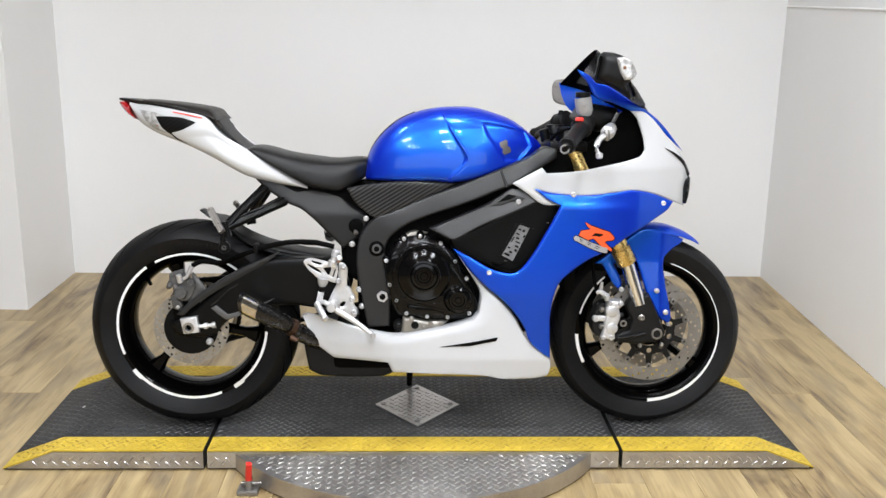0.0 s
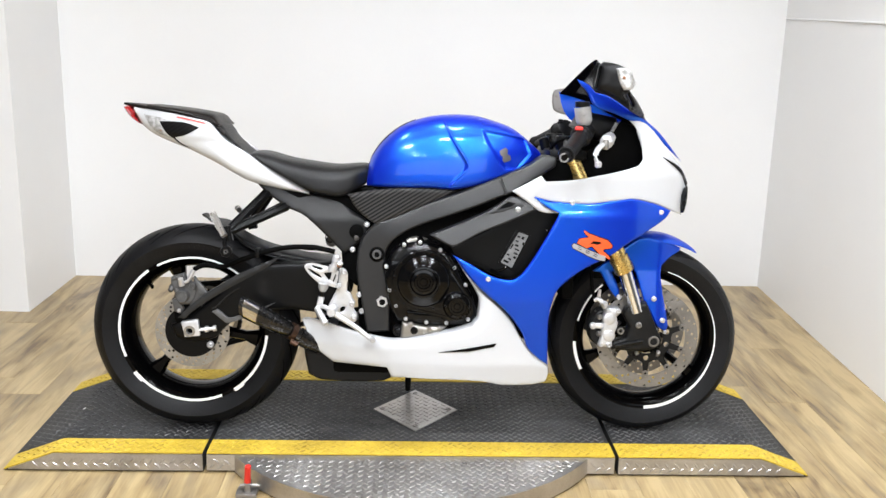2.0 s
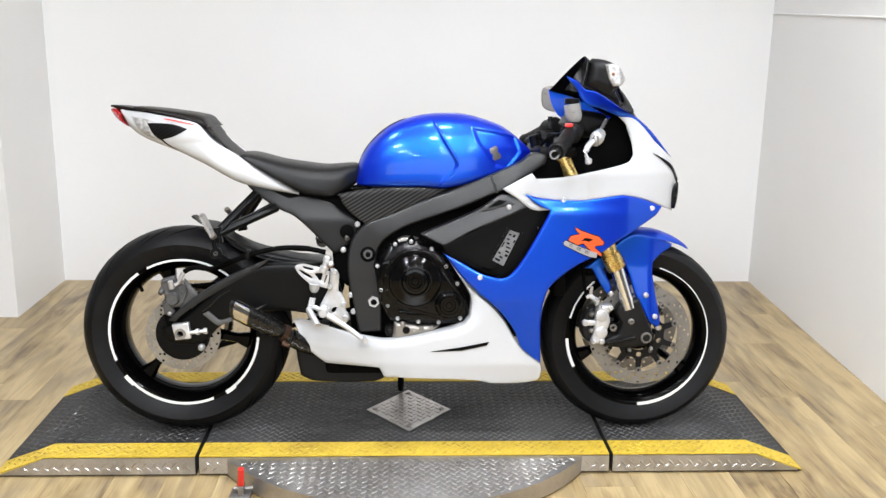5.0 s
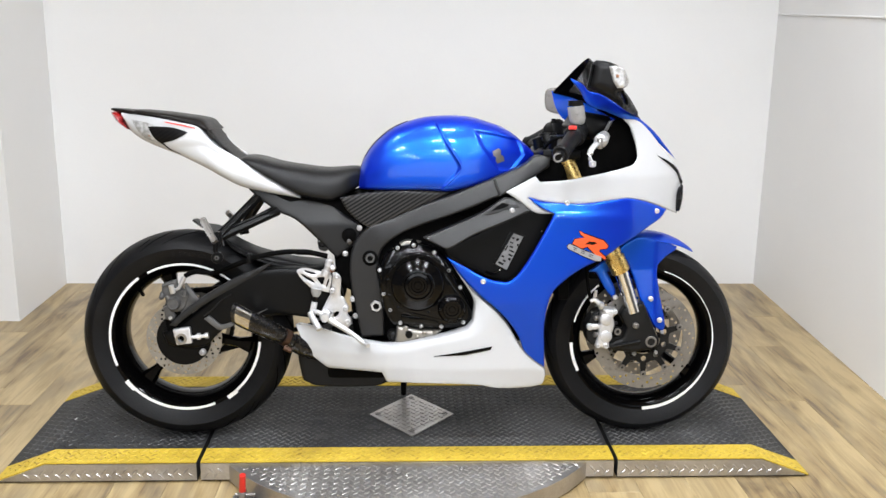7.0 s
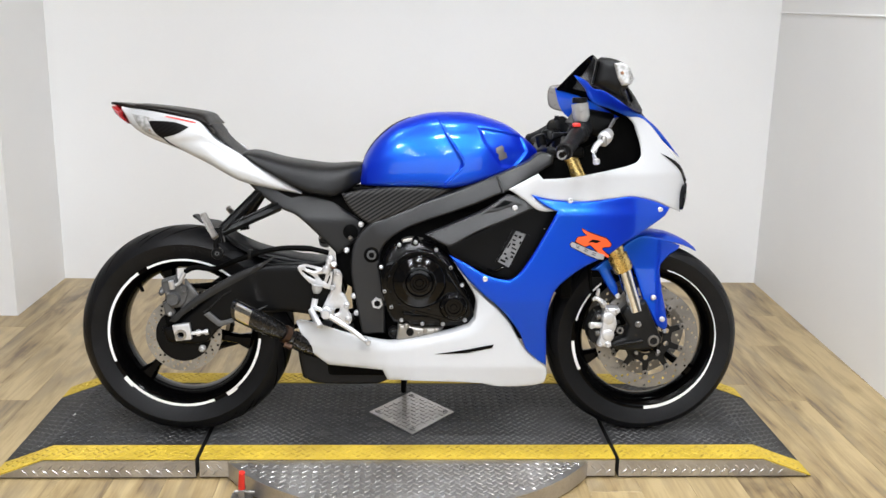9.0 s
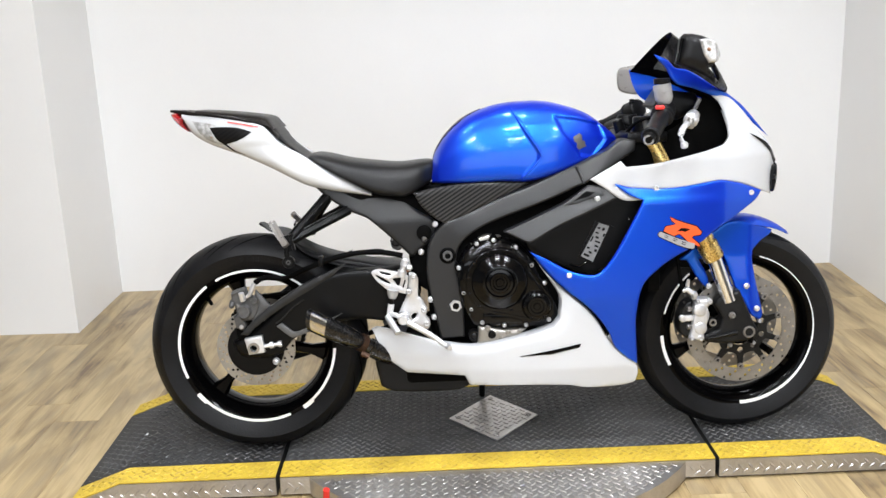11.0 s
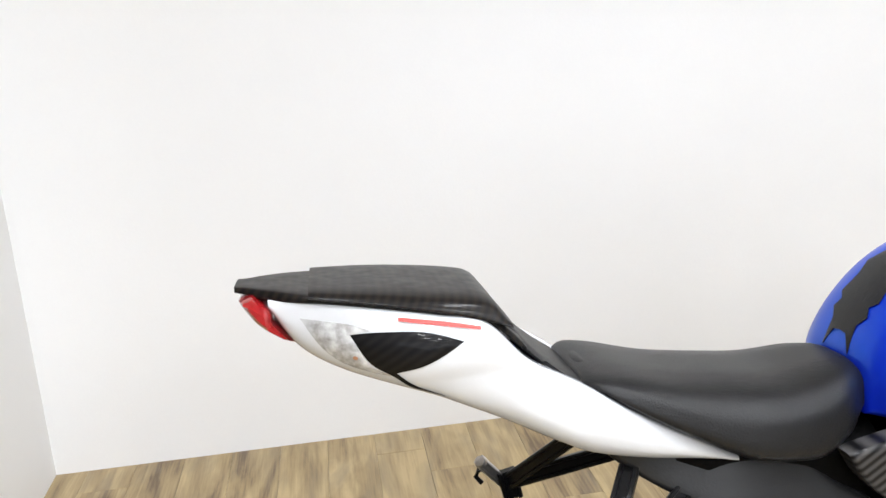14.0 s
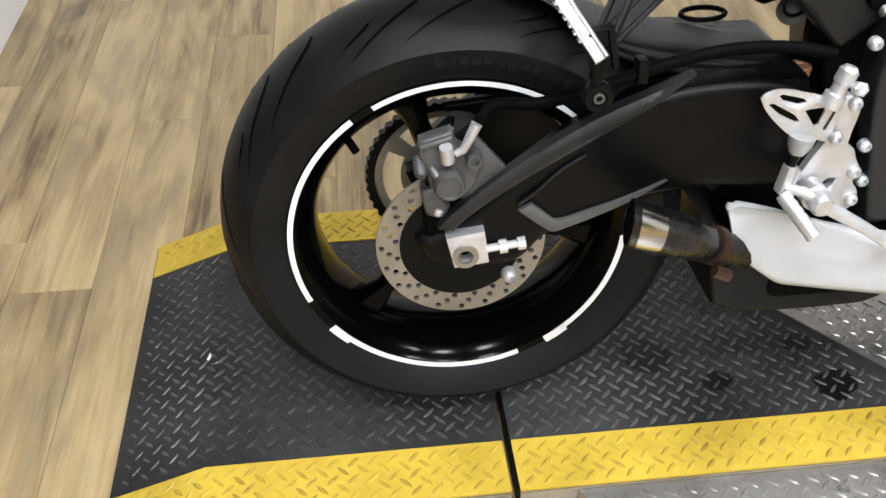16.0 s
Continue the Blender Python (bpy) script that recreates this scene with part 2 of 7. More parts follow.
# ---- mesh tools ----
def thing(name, label, category, place=(0, 0, 0), group="", kind=""):
    ob = new(name)
    ob.location = place
    ob.empty_display_size = 0.05
    return tagged(ob, label, category, group, kind)


def part(name, bm, mat, parent=None, label="", smooth=40.0, kind=""):
    """Links a bmesh, in world coordinates, as one mesh object under a thing or a part."""
    bmesh.ops.recalc_face_normals(bm, faces=bm.faces)
    me = bpy.data.meshes.new(name)
    bm.to_mesh(me)
    bm.free()
    me.materials.append(mat)
    if smooth:
        me.shade_smooth()
        me.set_sharp_from_angle(angle=radians(smooth))
    ob = new(name, me)
    if parent is not None:
        ob.parent = parent
        if parent.type == "EMPTY":
            ob.matrix_parent_inverse = Matrix.Translation(parent.location).inverted()
    return tagged(ob, label, "", "", kind)


def structure(name, bm, mat, label, category, smooth=30.0):
    ob = part(name, bm, mat, None, label, smooth)
    return tagged(ob, label, category, "", "structure")


def box(lo, hi, bevel=0.0, bm=None):
    own = bm is None
    bm = bm or bmesh.new()
    lo, hi = Vector(lo), Vector(hi)
    r = bmesh.ops.create_cube(bm, size=1, matrix=Matrix.Translation((lo + hi) / 2) @ Matrix.Diagonal((*(hi - lo), 1)))
    if bevel and own:
        bmesh.ops.bevel(bm, geom=bm.edges[:], offset=bevel, segments=2, affect="EDGES", profile=0.5)
    return bm


def prism(points, y0, y1, bm=None, axis="y"):
    """A polygon in x, z (or x, y) drawn out from y0 to y1 (or z0 to z1)."""
    bm = bm or bmesh.new()
    put = (lambda p, v: (p[0], v, p[1])) if axis == "y" else (lambda p, v: (p[0], p[1], v))
    a = [bm.verts.new(put(p, y0)) for p in points]
    b = [bm.verts.new(put(p, y1)) for p in points]
    bm.faces.new(a)
    bm.faces.new(b[::-1])
    for i in range(len(points)):
        j = (i + 1) % len(points)
        bm.faces.new((a[i], b[i], b[j], a[j]))
    return bm


def rounded(points, step=0.006, corner=42.0):
    """A closed outline with soft curves between its points; corners sharper than the given angle stay corners."""
    p = [Vector(q) for q in points]
    n = len(p)
    sharp = []
    for i in range(n):
        a, b = p[i] - p[i - 1], p[(i + 1) % n] - p[i]
        sharp.append(degrees_between(a, b) > corner)
    out = []
    for i in range(n):
        p0, p1, p2, p3 = p[i - 1], p[i], p[(i + 1) % n], p[(i + 2) % n]
        ln = (p2 - p1).length
        t1 = (p2 - p1) if sharp[i] else (p2 - p0) * (ln / max(1e-6, (p1 - p0).length + ln))
        t2 = (p2 - p1) if sharp[(i + 1) % n] else (p3 - p1) * (ln / max(1e-6, (p3 - p2).length + ln))
        k = max(1, round(ln / step))
        for j in range(k):
            s = j / k
            h = (2 * s**3 - 3 * s**2 + 1, s**3 - 2 * s**2 + s, -2 * s**3 + 3 * s**2, s**3 - s**2)
            out.append(h[0] * p1 + h[1] * t1 + h[2] * p2 + h[3] * t2)
    return [tuple(q) for q in out]


def degrees_between(a, b):
    return math.degrees(a.angle(b, 0.0))


def inside(poly, pts):
    x, y = pts[:, 0], pts[:, 1]
    hit = np.zeros(len(pts), bool)
    q = np.array(poly)
    r = np.roll(q, -1, 0)
    for (x1, y1), (x2, y2) in zip(q, r):
        if y1 != y2:
            hit ^= ((y1 > y) != (y2 > y)) & (x < (x2 - x1) * (y - y1) / (y2 - y1) + x1)
    return hit


def edge_distance(poly, pts):
    q = np.array(poly)
    r = np.roll(q, -1, 0)
    best = np.full(len(pts), 1e9)
    for a, b in zip(q, r):
        d = b - a
        t = np.clip(((pts - a) @ d) / max(1e-12, d @ d), 0, 1)
        best = np.minimum(best, np.hypot(*(pts - a - t[:, None] * d).T))
    return best


def fill(loops, grid, rings=()):
    """Triangles of an outline (first loop) without its holes (the others), on an even grid of points."""
    from mathutils.geometry import delaunay_2d_cdt
    outer = np.array(loops[0])
    pts, edges = [], []
    for lp in loops:
        k = len(pts)
        pts += [tuple(q) for q in lp]
        edges += [(k + i, k + (i + 1) % len(lp)) for i in range(len(lp))]
    lo, hi = outer.min(0), outer.max(0)
    gx, gy = np.arange(lo[0], hi[0], grid), np.arange(lo[1], hi[1], grid * 0.87)
    cand = np.array([(x + (0.5 * grid if j % 2 else 0), y) for j, y in enumerate(gy) for x in gx])
    if len(cand):
        keep = inside(loops[0], cand)
        deep = max(rings) if rings else 0.0
        for lp in loops:
            keep &= edge_distance(lp, cand) > max(grid * 0.45, deep + grid * 0.4)
        for lp in loops[1:]:
            keep &= ~inside(lp, cand)
        pts += [tuple(q) for q in cand[keep]]
    lp = np.array(loops[0])
    tan = np.roll(lp, -1, 0) - np.roll(lp, 1, 0)
    nor = np.stack([-tan[:, 1], tan[:, 0]], 1) / np.maximum(1e-9, np.hypot(*tan.T))[:, None]
    if len(rings) and not inside(loops[0], lp[:1] + nor[:1] * 0.0005)[0]:
        nor = -nor
    for d in rings:
        c = lp + nor * d
        ok = inside(loops[0], c)
        for q in loops:
            ok &= edge_distance(q, c) > d * 0.97
        last = None
        for q in c[ok]:
            if last is None or np.hypot(*(q - last)) > 0.003:
                pts.append(tuple(q))
                last = q
    v, _, f, *_ = delaunay_2d_cdt([Vector(q) for q in pts], edges, [], 1, 1e-6)
    v = np.array([tuple(q) for q in v])
    f = [t for t in f if len(t) == 3]
    mid = np.array([v[list(t)].mean(0) for t in f])
    ok = inside(loops[0], mid)
    for lp in loops[1:]:
        ok &= ~inside(lp, mid)
    f = [t for t, o in zip(f, ok) if o]
    d = np.minimum.reduce([edge_distance(lp, v) for lp in loops])
    return v, f, d


def shell(loops, front, thick, soft=0.006, grid=0.012, side=-1):
    """A curved panel seen from the side: front(x, z) gives how far it stands out; its rim is rounded by soft."""
    v, f, d = fill(loops, grid, [soft * k for k in (0.06, 0.25, 0.6, 1.0)] if soft >= 0.004 and len(loops) == 1 else ())
    bm = bmesh.new()
    q = np.clip(1 - d / soft, 0, 1)
    drop = soft * (1 - np.sqrt(np.maximum(0, 1 - q * q)))
    a, b = [], []
    for (x, z), e in zip(v, drop):
        y = front(x, z)
        a.append(bm.verts.new((x, side * (y - e), z)))
        b.append(bm.verts.new((x, side * (y - thick), z)))
    join_sides(bm, a, b, f)
    return bm


def join_sides(bm, a, b, f):
    count = {}
    for t in f:
        for i in range(3):
            k = (t[i], t[(i + 1) % 3])
            count[tuple(sorted(k))] = count.get(tuple(sorted(k)), []) + [k]
    for t in f:
        bm.faces.new([a[i] for i in t])
        bm.faces.new([b[i] for i in reversed(t)])
    for ks in count.values():
        if len(ks) == 1:
            i, j = ks[0]
            bm.faces.new((a[i], b[i], b[j], a[j]))


def pillow(loop, width, soft, grid=0.014, edge=0.004, power=0.5):
    """A body that is the same on both sides: width(x, z) at its middle, rounded over within soft of its outline."""
    v, f, d = fill([loop], grid, [soft * k for k in (0.04, 0.15, 0.33, 0.6, 1.0)])
    bm = bmesh.new()
    a, b = [], []
    for (x, z), e in zip(v, d):
        q = 1 - min(1.0, e / (soft(x, z) if callable(soft) else soft))
        h = edge + width(x, z) * (1 - q * q) ** power
        a.append(bm.verts.new((x, -h, z)))
        b.append(bm.verts.new((x, h, z)))
    join_sides(bm, a, b, f)
    return bm


class Arch:
    """A body with the same section all along: crest and foot are curves of (x, z), width(x) its half width,
    section rows are (share of the width, share of the height) from the foot to the crest."""

    def __init__(self, crest, foot, width, section, step=0.008, swell=None):
        self.crest = [(p.x, p.z) for p in curve_points([(x, 0, z) for x, z in crest], 0.005)]
        self.foot = [(p.x, p.z) for p in curve_points([(x, 0, z) for x, z in foot], 0.005)]
        self.section = [(p.x, p.z) for p in curve_points([(y, 0, z) for y, z in section], 0.06)]
        self.width, self.step, self.swell = width, step, swell or (lambda x, z: 0.0)
        self.x0, self.x1 = min(self.crest[0][0], self.foot[0][0]), max(self.crest[-1][0], self.foot[-1][0])

    def bounds(self, x):
        lo, hi = ease(x, *self.foot), ease(x, *self.crest)
        return (lo, hi) if hi > lo + 0.002 else ((lo + hi) / 2 - 0.001, (lo + hi) / 2 + 0.001)

    def out(self, x, z):
        lo, hi = self.bounds(x)
        s = max(0.0, min(1.0, (z - lo) / (hi - lo)))
        last = self.section[0]
        for y, h in self.section[1:]:
            if h >= s:
                k = (s - last[1]) / max(1e-6, h - last[1])
                return (last[0] + (y - last[0]) * k) * self.width(x) + self.swell(x, z)
            last = (y, h)
        return self.section[-1][0] * self.width(x)

    def mesh(self):
        bm, rows = bmesh.new(), []
        n = max(3, round((self.x1 - self.x0) / self.step))
        for i in range(n + 1):
            x = self.x0 + (self.x1 - self.x0) * i / n
            lo, hi = self.bounds(x)
            half = [(y * self.width(x), lo + (hi - lo) * h) for y, h in self.section]
            half = [(y + (self.swell(x, z) if y > 0.3 * self.width(x) else 0), z) for y, z in half]
            ring = [(-y, z) for y, z in half] + [(y, z) for y, z in reversed(half[:-1])]
            rows.append([bm.verts.new((x, y, z)) for y, z in ring])
        for p, q in zip(rows, rows[1:]):
            for k in range(len(p)):
                bm.faces.new((p[k], p[(k + 1) % len(p)], q[(k + 1) % len(p)], q[k]))
        bm.faces.new(rows[0])
        bm.faces.new(rows[-1][::-1])
        return bm


def lathe(profile, centre, segs=48, bm=None, axis="y", closed=True, arc=None):
    """Turns a profile of (radius, way along the axis) about an axis through centre."""
    bm = bm or bmesh.new()
    a0, a1 = (0, 2 * math.pi) if arc is None else (radians(arc[0]), radians(arc[1]))
    full = arc is None
    rings = []
    for i in range(segs if full else segs + 1):
        t = a0 + (a1 - a0) * i / segs
        c, s = math.cos(t), math.sin(t)
        ring = []
        for r, w in profile:
            if axis == "y":
                q = (centre[0] + r * c, centre[1] + w, centre[2] + r * s)
            elif axis == "z":
                q = (centre[0] + r * c, centre[1] + r * s, centre[2] + w)
            else:
                q = (centre[0] + w, centre[1] + r * c, centre[2] + r * s)
            ring.append(bm.verts.new(q))
        rings.append(ring)
    m = len(profile)
    for i in range(len(rings) if full else len(rings) - 1):
        p, q = rings[i], rings[(i + 1) % len(rings)]
        for j in range(m if closed else m - 1):
            k = (j + 1) % m
            bm.faces.new((p[j], p[k], q[k], q[j]))
    if not full and closed:
        bm.faces.new(rings[0])
        bm.faces.new(rings[-1][::-1])
    return bm


def curve_points(pts, step):
    p = [Vector(q) for q in pts]
    if len(p) < 3:
        return p
    out = []
    for i in range(len(p) - 1):
        p0, p1, p2, p3 = p[max(0, i - 1)], p[i], p[i + 1], p[min(len(p) - 1, i + 2)]
        k = max(1, round((p2 - p1).length / step))
        for j in range(k):
            s = j / k
            out.append(0.5 * (2 * p1 + (p2 - p0) * s + (2 * p0 - 5 * p1 + 4 * p2 - p3) * s * s + (3 * p1 - p0 - 3 * p2 + p3) * s**3))
    return out + [p[-1]]


def tube(pts, radius, segs=12, step=0.012, bm=None, flat=1.0):
    """A round bar along a soft curve; radius is a number or one for the start and one for the end."""
    bm = bm or bmesh.new()
    p = curve_points(pts, step)
    r0, r1 = radius if isinstance(radius, tuple) else (radius, radius)
    rings, up = [], Vector((0.13, 0.31, 0.94))
    for i, q in enumerate(p):
        d = (p[min(i + 1, len(p) - 1)] - p[max(i - 1, 0)]).normalized()
        u = d.cross(up).normalized()
        w = d.cross(u)
        r = r0 + (r1 - r0) * i / (len(p) - 1)
        rings.append([bm.verts.new(q + r * (math.cos(t) * u + flat * math.sin(t) * w)) for t in (2 * math.pi * k / segs for k in range(segs))])
    for a, b in zip(rings, rings[1:]):
        for k in range(segs):
            bm.faces.new((a[k], a[(k + 1) % segs], b[(k + 1) % segs], b[k]))
    bm.faces.new(rings[0][::-1])
    bm.faces.new(rings[-1])
    return bm


def rod(p0, p1, profile, segs=20, bm=None):
    """A turned piece from p0 to p1; profile rows are (share of the length, radius)."""
    bm = bm or bmesh.new()
    p0, p1 = Vector(p0), Vector(p1)
    d = (p1 - p0).normalized()
    u = d.orthogonal().normalized()
    w = d.cross(u)
    rings = []
    for s, r in profile:
        c = p0 + (p1 - p0) * s
        rings.append([bm.verts.new(c + r * (math.cos(t) * u + math.sin(t) * w)) for t in (2 * math.pi * k / segs for k in range(segs))])
    for a, b in zip(rings, rings[1:]):
        for k in range(segs):
            bm.faces.new((a[k], a[(k + 1) % segs], b[(k + 1) % segs], b[k]))
    bm.faces.new(rings[0][::-1])
    bm.faces.new(rings[-1])
    return bm


def bolt(x, y, z, r=0.007, h=0.006, parent=None, mat=None, name="bolt", label=""):
    """A domed bolt with a hex recess, its head towards -y."""
    bm = rod((x, y, z), (x, y - h, z), [(0, r), (0.6, r), (0.9, r * 0.8), (1, r * 0.5), (0.55, r * 0.42)], 10)
    return part(name, bm, mat or M_SILVER, parent, label)


def ring_of(cx, cz, r, n, phase=0.0):
    return [(cx + r * math.cos(2 * math.pi * (i + phase) / n), cz + r * math.sin(2 * math.pi * (i + phase) / n)) for i in range(n)]


def flat(y):
    return lambda x, z: y


def ease(x, *knots):
    """A value by straight steps between (x, value) knots, softened."""
    if x <= knots[0][0]:
        return knots[0][1]
    for (x0, v0), (x1, v1) in zip(knots, knots[1:]):
        if x <= x1:
            s = (x - x0) / (x1 - x0)
            return v0 + (v1 - v0) * s
    return knots[-1][1]


def smooth(x, *knots):
    """A value by a soft curve through (x, value) knots."""
    if x <= knots[0][0]:
        return knots[0][1]
    n = len(knots)
    for i in range(n - 1):
        (x0, v0), (x1, v1) = knots[i], knots[i + 1]
        if x <= x1:
            m0 = 0.0 if i == 0 else (v1 - knots[i - 1][1]) / (x1 - knots[i - 1][0])
            m1 = 0.0 if i == n - 2 else (knots[i + 2][1] - v0) / (knots[i + 2][0] - x0)
            h = x1 - x0
            s = (x - x0) / h
            return (2 * s**3 - 3 * s * s + 1) * v0 + (s**3 - 2 * s * s + s) * h * m0 + (3 * s * s - 2 * s**3) * v1 + (s**3 - s * s) * h * m1
    return knots[-1][1]


# ---- the room ----
WALL_Y, LEFT_X, RIGHT_X, RETURN_Y = 1.815, -1.722, 1.742, 1.213
FRONT_Y, FAR_LEFT, FAR_RIGHT = -7.0, -4.2, 3.6

structure("wall_back", box((LEFT_X - 0.02, WALL_Y, -0.05), (RIGHT_X + 0.6, WALL_Y + 0.12, CEILING_Z)), M_WALL, "smooth white painted back wall of the showroom", "wall")
structure("wall_left_return", prism([(LEFT_X, WALL_Y), (-1.719, RETURN_Y), (FAR_LEFT, RETURN_Y + 0.1), (FAR_LEFT, WALL_Y)], -0.05, CEILING_Z, axis="z"), M_WALL, "white wall return standing forward of back wall", "wall")
structure("wall_right", prism([(RIGHT_X, WALL_Y), (1.62, -0.70), (1.74, -0.70), (RIGHT_X + 0.13, WALL_Y)], -0.05, CEILING_Z, axis="z"), M_WALL, "white painted side wall meeting the back wall", "wall")
structure("wall_left", box((FAR_LEFT - 0.1, FRONT_Y, -0.05), (FAR_LEFT, RETURN_Y + 0.1, CEILING_Z)), M_PLAINWALL, "unseen wall closing the room, grey to darken reflections", "wall")
structure("wall_right_far", prism([(1.74, -0.70), (1.62, -0.70), (FAR_RIGHT, -0.82), (FAR_RIGHT, -0.70)], -0.05, CEILING_Z, axis="z"), M_PLAINWALL, "unseen wall behind the side wall, grey to darken reflections", "wall")
structure("wall_right_end", box((FAR_RIGHT, FRONT_Y, -0.05), (FAR_RIGHT + 0.1, -0.7, CEILING_Z)), M_PLAINWALL, "unseen wall closing the room, grey to darken reflections", "wall")
# unseen wall, opened for a fill light
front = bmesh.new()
OPENING_X, OPENING_Z = (-3.7, 3.1), (1.0, 2.62)
for lo, hi in (((FAR_LEFT - 0.1, -0.05), (OPENING_X[0], CEILING_Z)), ((OPENING_X[1], -0.05), (FAR_RIGHT + 0.1, CEILING_Z)), ((OPENING_X[0], -0.05), (OPENING_X[1], OPENING_Z[0])), ((OPENING_X[0], OPENING_Z[1]), (OPENING_X[1], CEILING_Z))):
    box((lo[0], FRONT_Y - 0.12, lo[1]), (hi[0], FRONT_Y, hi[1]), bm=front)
structure("wall_front", front, M_PLAINWALL, "unseen grey wall with an opening for added fill light", "wall")
# opening and area lamp added out of view to light everything frontally
window = tagged(new("window_1"), "unseen window added as a frontal fill light", "window", "", "structure")
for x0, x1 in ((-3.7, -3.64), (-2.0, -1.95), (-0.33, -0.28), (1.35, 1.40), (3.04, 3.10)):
    part("fill_opening_bar", box((x0, FRONT_Y - 0.09, OPENING_Z[0] + 0.06), (x1, FRONT_Y - 0.03, OPENING_Z[1] - 0.06), 0.004), M_CASTEDGE, window)
for z0, z1 in ((OPENING_Z[0], OPENING_Z[0] + 0.06), (OPENING_Z[1] - 0.06, OPENING_Z[1])):
    part("fill_opening_bar", box((OPENING_X[0], FRONT_Y - 0.09, z0), (OPENING_X[1], FRONT_Y - 0.03, z1), 0.004), M_CASTEDGE, window)
fill_lamp = bpy.data.lights.new("added_front_fill", "AREA")
fill_lamp.shape, fill_lamp.size, fill_lamp.size_y, fill_lamp.energy, fill_lamp.color = "RECTANGLE", OPENING_X[1] - OPENING_X[0], OPENING_Z[1] - OPENING_Z[0], FILL_WATTS, (0.92, 0.97, 1.04)
ob = new("added_front_fill", fill_lamp)
ob.matrix_basis = pose((OPENING_X[0] + OPENING_X[1]) / 2, FRONT_Y - 0.11, (OPENING_Z[0] + OPENING_Z[1]) / 2, 90, 0, 0)
structure("ceiling", box((FAR_LEFT - 0.1, FRONT_Y - 0.1, CEILING_Z), (FAR_RIGHT + 0.1, WALL_Y + 0.12, CEILING_Z + 0.1)), M_CEIL, "unseen ceiling with light panels, tan to warm its bounce", "ceiling")
trim = structure("trim_right", tube([(1.738, 1.80, 1.340), (1.7085, 1.18, 1.332), (1.684, 0.70, 1.325), (1.645, -0.1, 1.313)], 0.0045, 8), M_WALL, "thin white painted cable run on side wall", "trim")

# ceiling lamps
proto = thing("ceiling_light", "rectangular white ceiling light panel, switched on", "ceiling light", (0, 0, CEILING_Z), "ceiling light panels")
fr = bmesh.new()
for lo, hi in (((-0.20, -0.08, -0.05), (0.20, -0.06, 0)), ((-0.20, 0.06, -0.05), (0.20, 0.08, 0)), ((-0.20, -0.06, -0.05), (-0.18, 0.06, 0)), ((0.18, -0.06, -0.05), (0.20, 0.06, 0))):
    box(Vector(lo) + Vector((0, 0, CEILING_Z)), Vector(hi) + Vector((0, 0, CEILING_Z)), bm=fr)
part("frame", fr, M_SILVER, proto)
part("diffuser", box((-0.18, -0.06, CEILING_Z - 0.035), (0.18, 0.06, CEILING_Z - 0.02)), M_LAMP, proto)
for i, (x, y, share) in enumerate(LAMP_PLACES):
    if i:
        copy_thing(proto, pose(x, y, CEILING_Z, 0, 0, 0))
    else:
        proto.matrix_basis = pose(x, y, CEILING_Z, 0, 0, 0)
    lamp = bpy.data.lights.new("panel_light", "AREA")
    lamp.shape, lamp.size, lamp.size_y, lamp.energy, lamp.color = "RECTANGLE", 0.36, 0.12, LAMP_WATTS * share, (0.925, 0.96, 1.015)
    ob = new("panel_light", lamp)
    ob.location = (x, y, CEILING_Z - 0.06)

# ---- the turntable under the motorcycle ----
CX, CY, TOP = -0.034, 0.060, 0.06
HALF, GAP_X, FLAT_X, TIP_X = 0.331, 0.6030, 1.035, 1.182
STRIPE = 0.088


def deck_height(u):
    """Height of the deck at u metres from its middle."""
    return TOP if u < FLAT_X else max(0.006, TOP - (u - FLAT_X) * (TOP - 0.004) / (TIP_X - FLAT_X))


def lug(bm, o, u, v, n, length=0.0250, width=0.0070, high=0.0022):
    """One raised lens-shaped lug of tread plate at o, its long side along u."""
    base = [bm.verts.new(o + u * a * length / 2 + v * b * width / 2) for a, b in ((-1, 0), (-0.5, -0.75), (0, -1), (0.5, -0.75), (1, 0), (0.5, 0.75), (0, 1), (-0.5, 0.75))]
    top = [bm.verts.new(o + n * high + u * a * length / 2 + v * b * width / 2) for a, b in ((-0.6, 0), (0, -0.5), (0.6, 0), (0, 0.5))]
    ring = [(0, 1, None, 8), (1, 2, 9, 8), (2, 3, 10, 9), (3, 4, None, 10), (4, 5, None, 10), (5, 6, 11, 10), (6, 7, 8, 11), (7, 0, None, 8)]
    allv = base + top
    for q in ring:
        bm.faces.new([allv[i] for i in q if i is not None])
    bm.faces.new(top)


def tread(u0, u1, v0, v1, place, normal, pitch=0.0205, skip=None, margin=0.0125):
    """Lugs in the basket order of tread plate over u0..u1, v0..v1; place(u, v) gives points of the plate."""
    bm = bmesh.new()
    k, c = math.sqrt(0.5) * pitch, margin
    span = int((u1 - u0 + v1 - v0) / pitch) + 4
    for i in range(-span, span):
        for j in range(-span, span):
            u, v = u0 + (i + j) * k, v0 + (i - j) * k
            if not (u0 + c < u < u1 - c and v0 + c < v < v1 - c) or (skip and skip(u, v)):
                continue
            o = Vector(place(u, v))
            a = (Vector(place(u + 0.001, v)) - o).normalized()
            b = (Vector(place(u, v + 0.001)) - o).normalized()
            s = 1 if (i + j) % 2 else -1
            lug(bm, o, (a + b * s).normalized(), (b - a * s).normalized(), normal(u, v))
    return bm


def up(u, v):
    return Vector((0, 0, 1))


def in_diamond(u, v):
    return abs(u) / 0.150 + abs(v) / 0.180 < 1.0


